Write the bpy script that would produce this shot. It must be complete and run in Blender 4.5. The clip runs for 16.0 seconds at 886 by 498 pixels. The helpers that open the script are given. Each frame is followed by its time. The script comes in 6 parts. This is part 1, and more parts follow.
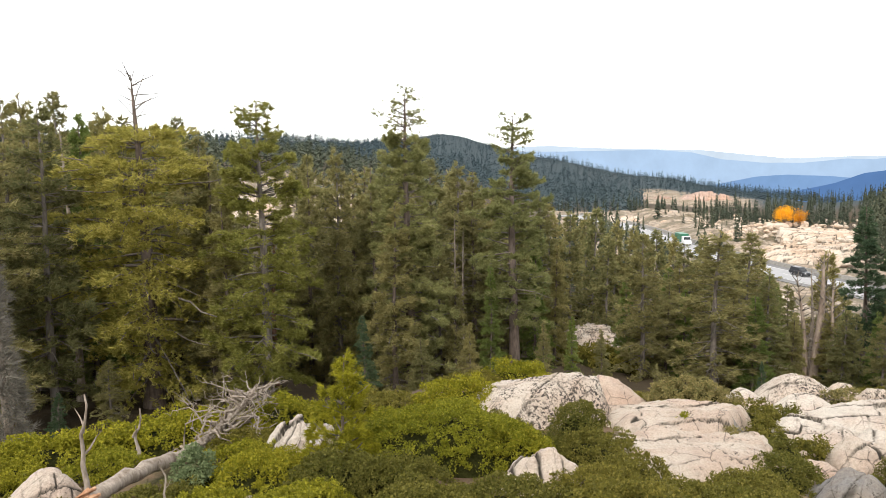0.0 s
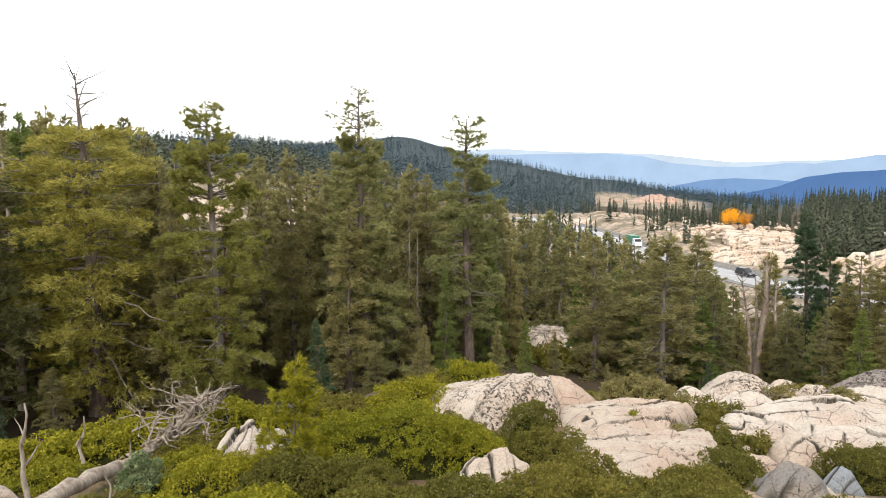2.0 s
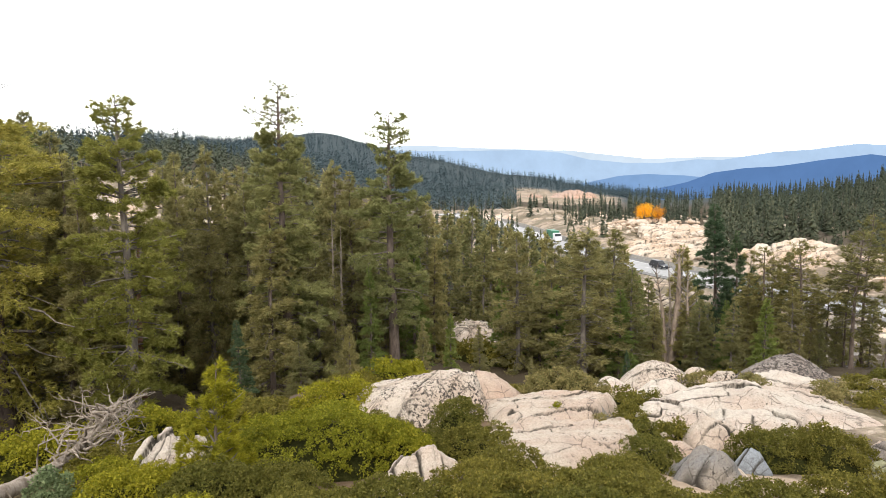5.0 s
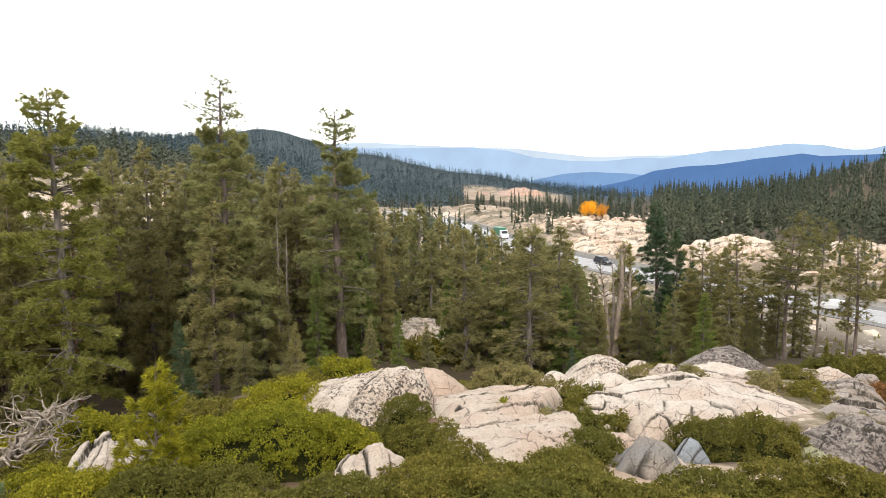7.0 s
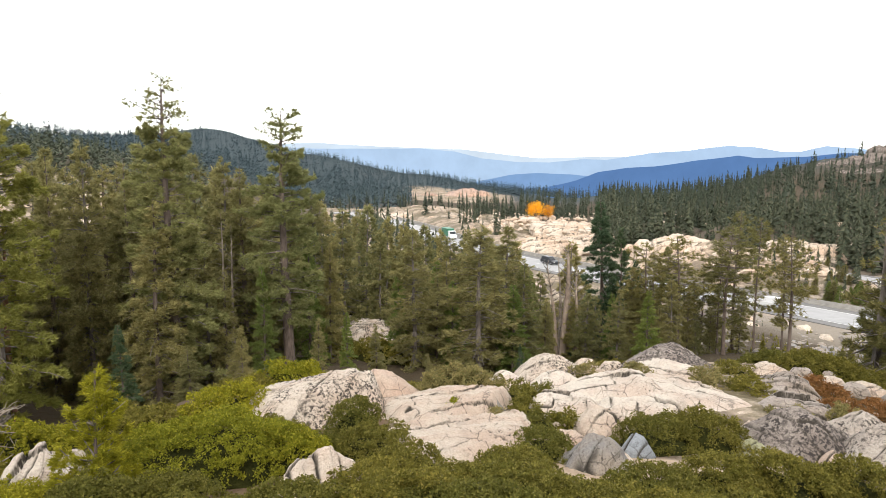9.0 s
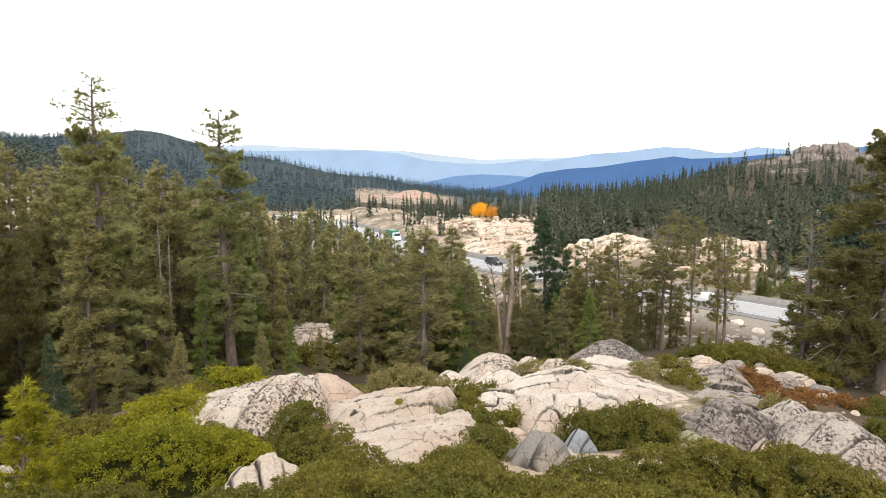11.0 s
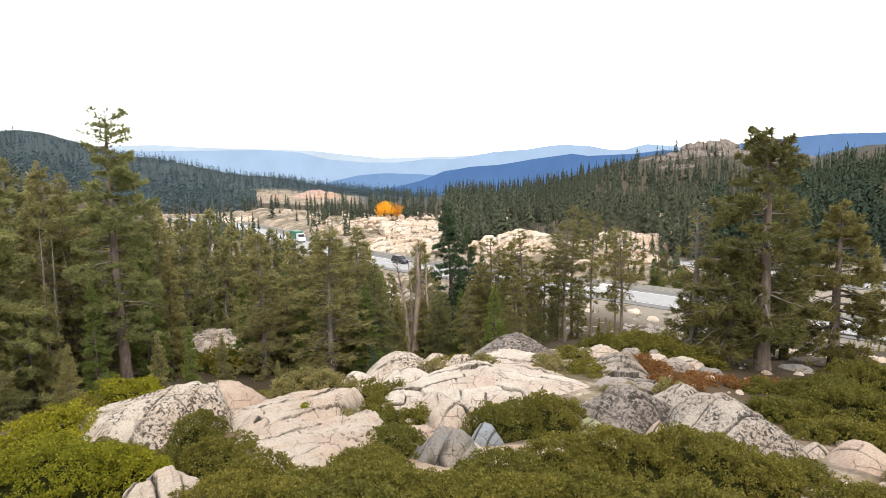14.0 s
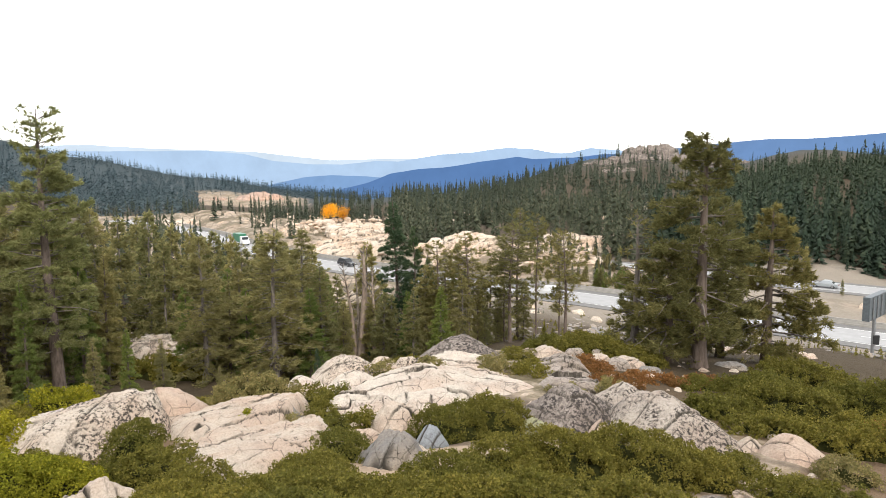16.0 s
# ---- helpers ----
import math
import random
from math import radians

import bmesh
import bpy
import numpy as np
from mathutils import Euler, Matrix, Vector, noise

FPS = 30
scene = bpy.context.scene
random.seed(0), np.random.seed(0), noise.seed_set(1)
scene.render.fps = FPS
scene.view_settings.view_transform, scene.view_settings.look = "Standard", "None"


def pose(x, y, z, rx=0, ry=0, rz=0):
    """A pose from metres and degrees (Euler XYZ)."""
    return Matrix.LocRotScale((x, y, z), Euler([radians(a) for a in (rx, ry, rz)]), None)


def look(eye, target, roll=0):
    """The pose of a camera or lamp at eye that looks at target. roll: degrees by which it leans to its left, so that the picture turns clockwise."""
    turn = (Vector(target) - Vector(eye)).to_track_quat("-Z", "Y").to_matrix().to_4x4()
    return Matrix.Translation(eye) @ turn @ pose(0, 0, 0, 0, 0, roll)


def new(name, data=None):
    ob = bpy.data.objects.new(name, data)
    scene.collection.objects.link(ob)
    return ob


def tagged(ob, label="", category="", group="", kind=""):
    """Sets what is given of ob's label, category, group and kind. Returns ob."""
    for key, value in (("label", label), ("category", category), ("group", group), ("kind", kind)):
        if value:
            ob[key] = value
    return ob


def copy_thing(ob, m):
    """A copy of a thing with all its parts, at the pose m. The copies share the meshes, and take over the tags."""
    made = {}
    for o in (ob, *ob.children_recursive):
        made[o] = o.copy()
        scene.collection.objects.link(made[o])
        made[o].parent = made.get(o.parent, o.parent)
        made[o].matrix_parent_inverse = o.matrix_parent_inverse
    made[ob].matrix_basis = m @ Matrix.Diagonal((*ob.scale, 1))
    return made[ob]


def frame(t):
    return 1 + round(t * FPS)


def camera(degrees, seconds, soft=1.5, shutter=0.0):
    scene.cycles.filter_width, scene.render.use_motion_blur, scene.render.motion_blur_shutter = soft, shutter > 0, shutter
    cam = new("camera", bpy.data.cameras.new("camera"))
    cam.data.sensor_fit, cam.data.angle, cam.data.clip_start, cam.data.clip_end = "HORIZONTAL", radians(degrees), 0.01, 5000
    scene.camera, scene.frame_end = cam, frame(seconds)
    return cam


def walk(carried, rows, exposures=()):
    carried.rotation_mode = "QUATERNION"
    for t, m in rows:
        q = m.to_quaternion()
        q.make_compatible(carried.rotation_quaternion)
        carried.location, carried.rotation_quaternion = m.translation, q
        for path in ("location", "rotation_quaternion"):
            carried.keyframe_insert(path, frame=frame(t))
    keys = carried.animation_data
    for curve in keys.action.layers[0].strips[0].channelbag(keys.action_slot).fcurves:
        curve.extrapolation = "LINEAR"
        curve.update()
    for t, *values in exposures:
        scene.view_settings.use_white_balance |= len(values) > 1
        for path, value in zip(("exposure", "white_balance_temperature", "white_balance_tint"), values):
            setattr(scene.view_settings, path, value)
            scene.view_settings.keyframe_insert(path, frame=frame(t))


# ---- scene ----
EYE = 24.0   # the road lies at z = 0, the eye 24 m above it
cam = camera(64.7, 16.0, 0.85)
ROWS = [
    (0, 0, 0, 0, 83.156, 0.754, -0.091),
    (0.5, 0.0164, -0.0161, -0.001, 83.206, 0.646, -0.976),
    (1, 0.0369, -0.0344, -0.0001, 83.25, 0.623, -1.883),
    (1.5, 0.0455, -0.04, 0.0019, 83.295, 0.573, -2.822),
    (2, 0.0492, -0.0415, 0.0049, 83.313, 0.483, -3.736),
    (2.5, 0.0565, -0.0422, 0.0002, 83.327, 0.456, -4.667),
    (3, 0.0579, -0.0338, 0.0006, 83.322, 0.418, -5.595),
    (3.5, 0.0459, -0.0159, 0.0073, 83.265, 0.425, -6.62),
    (4, 0.036, 0.0077, 0.0156, 83.171, 0.476, -7.694),
    (6.5, 0.0382, 0.0254, 0.0147, 82.768, 0.443, -13.38),
    (7, 0.0637, 0.0188, 0.0077, 82.739, 0.334, -14.317),
    (7.5, 0.0637, 0.02, 0.0038, 82.71, 0.269, -15.374),
    (8, 0.0331, 0.0423, 0.0014, 82.721, 0.243, -16.55),
    (8.5, 0.0292, 0.056, 0.0007, 82.741, 0.146, -17.59),
    (9, 0.0484, 0.0532, -0.0024, 82.782, 0.126, -18.555),
    (11.5, 0.0867, 0.0357, -0.0119, 82.905, 0.484, -24.475),
    (12, 0.0909, 0.0535, -0.0049, 82.885, 0.603, -25.885),
    (12.5, 0.0809, 0.0767, 0.0045, 82.831, 0.669, -27.342),
    (13, 0.0901, 0.0682, 0.0007, 82.781, 0.777, -28.654),
    (13.5, 0.1247, 0.0452, -0.0107, 82.748, 0.797, -29.788),
    (14, 0.1551, 0.0221, -0.0192, 82.714, 0.868, -30.915),
    (14.5, 0.1722, 0.0095, -0.0203, 82.693, 0.873, -32.05),
    (15, 0.187, 0.0002, -0.0237, 82.721, 0.803, -33.169),
    (15.5, 0.1962, 0.003, -0.025, 82.769, 0.664, -34.245),
    (16, 0.2018, 0.0005, -0.0217, 82.855, 0.522, -35.244),
]
walk(cam, [(t, pose(x, y, EYE + z, rx, ry, rz)) for t, x, y, z, rx, ry, rz in ROWS])

# ---- world and sun: bright overcast ----
world = bpy.data.worlds.new("overcast")
scene.world = world
world.use_nodes = True
wn, wl = world.node_tree.nodes, world.node_tree.links
wn.clear()
sky = wn.new("ShaderNodeTexSky")
sky.sky_type, sky.sun_disc = "NISHITA", False
sky.sun_elevation, sky.sun_rotation = radians(40), radians(202)
sky_bg = wn.new("ShaderNodeBackground")
sky_bg.inputs["Strength"].default_value = 0.05
wl.new(sky.outputs[0], sky_bg.inputs[0])
cloud = wn.new("ShaderNodeBackground")
cloud.inputs["Color"].default_value = (1.0, 0.99, 0.985, 1)
cloud.inputs["Strength"].default_value = 1.95
both = wn.new("ShaderNodeAddShader")
out = wn.new("ShaderNodeOutputWorld")
wl.new(sky_bg.outputs[0], both.inputs[0])
wl.new(cloud.outputs[0], both.inputs[1])
wl.new(both.outputs[0], out.inputs[0])
sun_data = bpy.data.lights.new("sun", "SUN")
sun_data.energy, sun_data.angle, sun_data.color = 3.0, radians(18), (1.0, 0.95, 0.86)
sun = new("sun", sun_data)
sun.matrix_world = look((0, 0, 60), (16, 40, 60 - 36))


# ---- materials ----
def nodes_of(name):
    m = bpy.data.materials.new(name)
    m.use_nodes = True
    n = m.node_tree.nodes
    return m, n, m.node_tree.links, n["Principled BSDF"]


def tex(n, l, kind, scale, detail=4.0, rough=0.6, coord=None, stretch=None):
    t = n.new(kind)
    t.inputs["Scale"].default_value = scale
    if kind == "ShaderNodeTexNoise":
        t.inputs["Detail"].default_value, t.inputs["Roughness"].default_value = detail, rough
    if coord is not None:
        src = coord
        if stretch:
            mp = n.new("ShaderNodeMapping")
            mp.inputs["Scale"].default_value = stretch
            l.new(coord, mp.inputs[0])
            src = mp.outputs[0]
        l.new(src, t.inputs["Vector"])
    return t


def ramp(n, l, src, stops):
    r = n.new("ShaderNodeValToRGB")
    e = r.color_ramp.elements
    while len(e) < len(stops):
        e.new(0.5)
    for i, (p, c) in enumerate(stops):
        e[i].position = p
        e[i].color = (*c, 1) if len(c) == 3 else c
    l.new(src, r.inputs[0])
    return r.outputs[0]


def mixc(n, l, fac, a, b, mode="MIX"):
    m = n.new("ShaderNodeMix")
    m.data_type, m.blend_type = "RGBA", mode
    for sock, v in ((m.inputs[0], fac), (m.inputs[6], a), (m.inputs[7], b)):
        if isinstance(v, (int, float)):
            sock.default_value = v
        elif isinstance(v, tuple):
            sock.default_value = (*v, 1)
        else:
            l.new(v, sock)
    return m.outputs[2]


def bump(n, l, height, strength, dist, bsdf):
    b = n.new("ShaderNodeBump")
    b.inputs["Strength"].default_value, b.inputs["Distance"].default_value = strength, dist
    l.new(height, b.inputs["Height"])
    l.new(b.outputs[0], bsdf.inputs["Normal"])


BLACK, WHITE = (0, 0, 0), (1, 1, 1)


def granite(name, pale, warm, lichen, dark=(0.10, 0.085, 0.075), k=1.0):
    """Weathered granite: pale ground, warm stains, grey weathering, dark lichen patches and specks (lichen 0..1), hairline joints."""
    m, n, l, b = nodes_of(name)
    co = n.new("ShaderNodeTexCoord").outputs["Object"]
    big = tex(n, l, "ShaderNodeTexNoise", k * 0.8, 5, 0.6, co)
    mid = tex(n, l, "ShaderNodeTexNoise", k * 3.0, 7, 0.7, co)
    fine = tex(n, l, "ShaderNodeTexNoise", k * 24, 5, 0.75, co)
    streak = tex(n, l, "ShaderNodeTexNoise", k * 1.0, 6, 0.72, co, (1.5, 1.5, 0.7))
    warp = n.new("ShaderNodeVectorMath")
    warp.operation = "MULTIPLY_ADD"
    l.new(mid.outputs["Color"], warp.inputs[0])
    warp.inputs[1].default_value = (0.16, 0.16, 0.16)
    l.new(co, warp.inputs[2])
    col = mixc(n, l, ramp(n, l, big.outputs[0], [(0.40, BLACK), (0.60, WHITE)]), pale, warm)
    weather = ramp(n, l, mid.outputs[0], [(0.54, BLACK), (0.72, (0.6, 0.6, 0.6))])
    col = mixc(n, l, weather, col, tuple(c * 0.55 for c in (pale[0] * 0.95, pale[1], pale[2] * 1.05)))
    grain = ramp(n, l, fine.outputs[0], [(0.32, (0.70, 0.70, 0.70)), (0.58, (1.16, 1.16, 1.16))])
    col = mixc(n, l, 0.85, col, grain, "MULTIPLY")
    area = ramp(n, l, streak.outputs[0], [(0.66 - 0.36 * lichen, BLACK), (0.74 - 0.28 * lichen, WHITE)])
    speck = tex(n, l, "ShaderNodeTexNoise", k * 13, 7, 0.75, co)
    t = 0.66 - 0.19 * lichen
    spots = ramp(n, l, speck.outputs[0], [(t - 0.03, BLACK), (t + 0.02, WHITE)])
    col = mixc(n, l, mixc(n, l, 1.0, area, spots, "MULTIPLY"), col, dark)
    few = ramp(n, l, speck.outputs[0], [(0.67, BLACK), (0.70, (0.8, 0.8, 0.8))])
    col = mixc(n, l, few, col, tuple(c * 1.3 for c in dark))
    hair = tex(n, l, "ShaderNodeTexVoronoi", k * 1.5, coord=warp.outputs[0], stretch=(1.0, 0.45, 0.8))
    hair.feature = "DISTANCE_TO_EDGE"
    line = ramp(n, l, hair.outputs[0], [(0.006, (0.6, 0.6, 0.6)), (0.020, BLACK)])
    line = mixc(n, l, 1.0, line, ramp(n, l, big.outputs[0], [(0.42, BLACK), (0.54, WHITE)]), "MULTIPLY")
    col = mixc(n, l, line, col, (0.06, 0.05, 0.04))
    at_crack = n.new("ShaderNodeAttribute")
    at_crack.attribute_name = "crack"
    col = mixc(n, l, at_crack.outputs["Fac"], col, (0.05, 0.042, 0.032))
    l.new(col, b.inputs["Base Color"])
    b.inputs["Roughness"].default_value = 0.9
    b.inputs["Specular IOR Level"].default_value = 0.2
    hsum = n.new("ShaderNodeMath")
    hsum.operation = "MULTIPLY_ADD"
    l.new(mid.outputs[0], hsum.inputs[0])
    hsum.inputs[1].default_value = 3.0
    l.new(fine.outputs[0], hsum.inputs[2])
    bump(n, l, hsum.outputs[0], 0.85, 0.055, b)
    return m


def leafy(name, a, b_, tip, trans=0.44, rough=0.7):
    """Leaves or needles, varied leaf by leaf and in broad patches."""
    m, n, l, b = nodes_of(name)
    isl = n.new("ShaderNodeNewGeometry").outputs["Random Per Island"]
    obr = n.new("ShaderNodeObjectInfo").outputs["Random"]
    co = n.new("ShaderNodeTexCoord").outputs["Object"]
    patch = tex(n, l, "ShaderNodeTexNoise", 0.9, 3, 0.6, co)
    col = mixc(n, l, ramp(n, l, patch.outputs[0], [(0.35, BLACK), (0.65, WHITE)]), a, b_)
    col = mixc(n, l, ramp(n, l, isl, [(0.55, BLACK), (1.0, (0.8, 0.8, 0.8))]), col, tip)
    col = mixc(n, l, 0.75, col, ramp(n, l, isl, [(0.0, (0.68, 0.68, 0.68)), (0.7, (1.15, 1.15, 1.15))]), "MULTIPLY")
    col = mixc(n, l, 0.6, col, ramp(n, l, obr, [(0.0, (0.60, 0.70, 0.68)), (0.5, (1.0, 1.0, 0.95)), (1.0, (1.18, 1.12, 0.96))]), "MULTIPLY")
    l.new(col, b.inputs["Base Color"])
    b.inputs["Roughness"].default_value = rough
    b.inputs["Specular IOR Level"].default_value = 0.12
    tr = n.new("ShaderNodeBsdfTranslucent")
    l.new(col, tr.inputs[0])
    mx = n.new("ShaderNodeMixShader")
    mx.inputs[0].default_value = trans
    l.new(b.outputs[0], mx.inputs[1])
    l.new(tr.outputs[0], mx.inputs[2])
    l.new(mx.outputs[0], n["Material Output"].inputs[0])
    return m


def woody(name, a, b_, scale=6, stretch=(1, 1, 0.25), relief=0.5):
    m, n, l, b = nodes_of(name)
    co = n.new("ShaderNodeTexCoord").outputs["Object"]
    t1 = tex(n, l, "ShaderNodeTexNoise", scale, 6, 0.7, co, stretch)
    t2 = tex(n, l, "ShaderNodeTexNoise", 1.1, 3, 0.6, co)
    col = mixc(n, l, ramp(n, l, t1.outputs[0], [(0.35, BLACK), (0.65, WHITE)]), a, b_)
    col = mixc(n, l, 0.6, col, ramp(n, l, t2.outputs[0], [(0.3, (0.6, 0.6, 0.6)), (0.7, (1.2, 1.2, 1.2))]), "MULTIPLY")
    l.new(col, b.inputs["Base Color"])
    b.inputs["Roughness"].default_value = 0.9
    b.inputs["Specular IOR Level"].default_value = 0.2
    bump(n, l, t1.outputs[0], relief, 0.03, b)
    return m


def paint(name, colour, rough=0.5, metal=0.0, var=0.25, scale=4.0):
    m, n, l, b = nodes_of(name)
    co = n.new("ShaderNodeTexCoord").outputs["Object"]
    t = tex(n, l, "ShaderNodeTexNoise", scale, 5, 0.65, co)
    lo = tuple(c * (1 - var) for c in colour)
    hi = tuple(min(1, c * (1 + var)) for c in colour)
    l.new(ramp(n, l, t.outputs[0], [(0.3, lo), (0.7, hi)]), b.inputs["Base Color"])
    b.inputs["Roughness"].default_value, b.inputs["Metallic"].default_value = rough, metal
    return m


M_pale = granite("granite_pale", (0.515, 0.44, 0.36), (0.475, 0.365, 0.285), 0.40, (0.05, 0.042, 0.036))
M_white = granite("granite_white", (0.56, 0.50, 0.425), (0.50, 0.40, 0.325), 0.40, (0.05, 0.042, 0.036))
M_pink = granite("granite_pink", (0.49, 0.385, 0.305), (0.46, 0.33, 0.25), 0.34, (0.05, 0.042, 0.036))
M_spot = granite("granite_lichen_spotted", (0.54, 0.465, 0.385), (0.47, 0.37, 0.29), 0.70, (0.05, 0.041, 0.034))
M_dark = granite("granite_dark_lichen", (0.31, 0.265, 0.23), (0.21, 0.17, 0.145), 0.82, (0.05, 0.042, 0.038))
M_grey = granite("granite_grey", (0.22, 0.21, 0.20), (0.30, 0.25, 0.20), 0.45, (0.04, 0.036, 0.03))
M_greypale = granite("granite_grey_pale", (0.36, 0.315, 0.28), (0.30, 0.245, 0.20), 0.45, (0.05, 0.042, 0.036))
M_blue = granite("granite_bluish", (0.27, 0.29, 0.31), (0.24, 0.25, 0.26), 0.2, (0.05, 0.05, 0.05))
M_green_rock = granite("granite_yellow_lichen", (0.30, 0.30, 0.17), (0.27, 0.25, 0.17), 0.4, (0.06, 0.06, 0.03))
M_far = granite("granite_far_ledges", (0.47, 0.40, 0.325), (0.43, 0.315, 0.225), 0.45, (0.10, 0.085, 0.055), 0.22)
M_whale = granite("granite_grey_freckled", (0.43, 0.375, 0.32), (0.36, 0.29, 0.235), 0.74, (0.05, 0.042, 0.036))
M_red = granite("granite_red_cut", (0.37, 0.275, 0.225), (0.37, 0.245, 0.18), 0.5, (0.09, 0.07, 0.055), 0.1)
M_manz = leafy("manzanita_leaf", (0.150, 0.150, 0.010), (0.205, 0.192, 0.014), (0.33, 0.295, 0.030))
M_oak = leafy("huckleberry_oak_leaf", (0.103, 0.099, 0.017), (0.142, 0.125, 0.024), (0.218, 0.179, 0.042))
M_greyshrub = leafy("dry_shrub_leaf", (0.155, 0.145, 0.052), (0.205, 0.172, 0.070), (0.28, 0.225, 0.10))
M_rust = leafy("rust_shrub_leaf", (0.20, 0.09, 0.03), (0.15, 0.08, 0.03), (0.28, 0.14, 0.05))
M_pine = leafy("pine_needles", (0.235, 0.228, 0.050), (0.325, 0.292, 0.070), (0.45, 0.39, 0.115), 0.5)
M_pine_grey = leafy("pine_needles_greyish", (0.200, 0.210, 0.080), (0.275, 0.268, 0.105), (0.37, 0.34, 0.145), 0.5)
M_pine_dark = leafy("pine_needles_dark_olive", (0.125, 0.120, 0.042), (0.170, 0.152, 0.056), (0.235, 0.20, 0.078), 0.5)
M_fir = leafy("fir_needles", (0.125, 0.165, 0.040), (0.175, 0.210, 0.055), (0.25, 0.275, 0.085), 0.5)
M_firblue = leafy("fir_needles_dark", (0.053, 0.086, 0.047), (0.074, 0.109, 0.056), (0.118, 0.149, 0.078))
M_lodge = leafy("lodgepole_needles", (0.182, 0.174, 0.070), (0.252, 0.226, 0.092), (0.34, 0.292, 0.128), 0.5)
M_young = leafy("young_pine_needles", (0.165, 0.168, 0.014), (0.235, 0.222, 0.018), (0.38, 0.345, 0.029))
M_aspen = leafy("autumn_aspen_leaf", (0.75, 0.34, 0.015), (0.8, 0.42, 0.02), (0.85, 0.5, 0.04), 0.35)
M_bark = woody("pine_bark", (0.07, 0.052, 0.042), (0.175, 0.135, 0.11))
M_barkred = woody("red_bark", (0.13, 0.065, 0.04), (0.26, 0.15, 0.10))
M_barkgrey = woody("grey_bark", (0.10, 0.082, 0.068), (0.22, 0.19, 0.165))
M_dead = woody("silver_deadwood", (0.15, 0.115, 0.085), (0.36, 0.305, 0.25), 9)
M_rot = woody("rotten_wood", (0.30, 0.13, 0.06), (0.50, 0.30, 0.18), 8)


# ---- geometry helpers ----
def mesh_np(name, verts, faces, mats=(), smooth=False):
    """A mesh from arrays: faces all with the same number of corners."""
    verts = np.asarray(verts, dtype=np.float32).reshape(-1, 3)
    faces = np.asarray(faces, dtype=np.int32)
    k = faces.shape[1]
    me = bpy.data.meshes.new(name)
    me.vertices.add(len(verts))
    me.vertices.foreach_set("co", verts.ravel())
    me.loops.add(faces.size)
    me.loops.foreach_set("vertex_index", faces.ravel())
    me.polygons.add(len(faces))
    me.polygons.foreach_set("loop_start", np.arange(0, faces.size, k, dtype=np.int32))
    me.polygons.foreach_set("use_smooth", np.full(len(faces), smooth))
    for m in mats:
        me.materials.append(m)
    me.update(calc_edges=True)
    me.validate()
    return me


def joined(chunks):
    """Join (verts, faces) chunks of the same face size."""
    vs, fs, k = [], [], 0
    for v, f in chunks:
        vs.append(np.asarray(v, dtype=np.float32).reshape(-1, 3))
        fs.append(np.asarray(f, dtype=np.int32) + k)
        k += len(vs[-1])
    return np.concatenate(vs), np.concatenate(fs)


def part(name, me, parent, label=""):
    ob = new(name, me)
    ob.parent = parent
    if label:
        tagged(ob, label)
    return ob


def empty(name, m, label, category, group=""):
    ob = new(name)
    ob.empty_display_size = 0.2
    ob.matrix_basis = m
    return tagged(ob, label, category, group)


def tube(pts, radii, sides=6):
    pts = np.asarray(pts, float)
    n = len(pts)
    tan = np.gradient(pts, axis=0)
    tan /= np.linalg.norm(tan, axis=1)[:, None] + 1e-9
    ref = np.array([0.31, 0.17, 0.93]) if abs(tan[0][2]) < 0.8 else np.array([0.93, 0.31, 0.17])
    s = np.cross(tan, ref)
    s /= np.linalg.norm(s, axis=1)[:, None] + 1e-9
    u = np.cross(s, tan)
    a = np.arange(sides) * 2 * math.pi / sides
    v = pts[:, None] + np.asarray(radii, float)[:, None, None] * (np.cos(a)[None, :, None] * s[:, None] + np.sin(a)[None, :, None] * u[:, None])
    i = np.arange(n - 1)[:, None] * sides
    j = np.arange(sides)[None, :]
    j2 = (j + 1) % sides
    f = np.stack([i + j, i + j2, i + sides + j2, i + sides + j], -1).reshape(-1, 4)
    return v.reshape(-1, 3), f


def unit(v):
    return v / (np.linalg.norm(v, axis=-1, keepdims=True) + 1e-9)


def tufts(rng, p, d, length, blades, width, spread):
    """Bunches of needles: thin triangles that fan out from p about the direction d."""
    n = len(p)
    p = np.repeat(p, blades, 0)
    d = unit(np.repeat(d, blades, 0) + rng.normal(0, spread, (n * blades, 3)))
    ln = length * rng.uniform(0.6, 1.15, (n * blades, 1))
    side = unit(np.cross(d, rng.normal(0, 1, (n * blades, 3))))
    base = p + rng.normal(0, length * 0.12, p.shape)
    v = np.stack([base - side * width / 2, base + side * width / 2, base + d * ln], 1)
    f = np.arange(n * blades * 3).reshape(-1, 3)
    return v.reshape(-1, 3), f


def leaves(rng, p, nrm, size):
    """Small pointed leaves: one bent quad each."""
    n = len(p)
    d = unit(nrm * 0.5 + rng.normal(0, 0.8, (n, 3)) + np.array([0, 0, 0.25]))
    s = unit(np.cross(d, rng.normal(0, 1, (n, 3))))
    k = size * rng.uniform(0.6, 1.3, (n, 1))
    v = np.stack([p, p + d * k * 0.55 + s * k * 0.3, p + d * k * 1.1, p + d * k * 0.55 - s * k * 0.3], 1)
    return v.reshape(-1, 3), np.arange(n * 4).reshape(-1, 4)


def nz(x, y, z=0.0, s=1.0, octaves=4):
    return noise.fractal(Vector((x * s, y * s, z * s)), 0.9, 2.1, octaves)


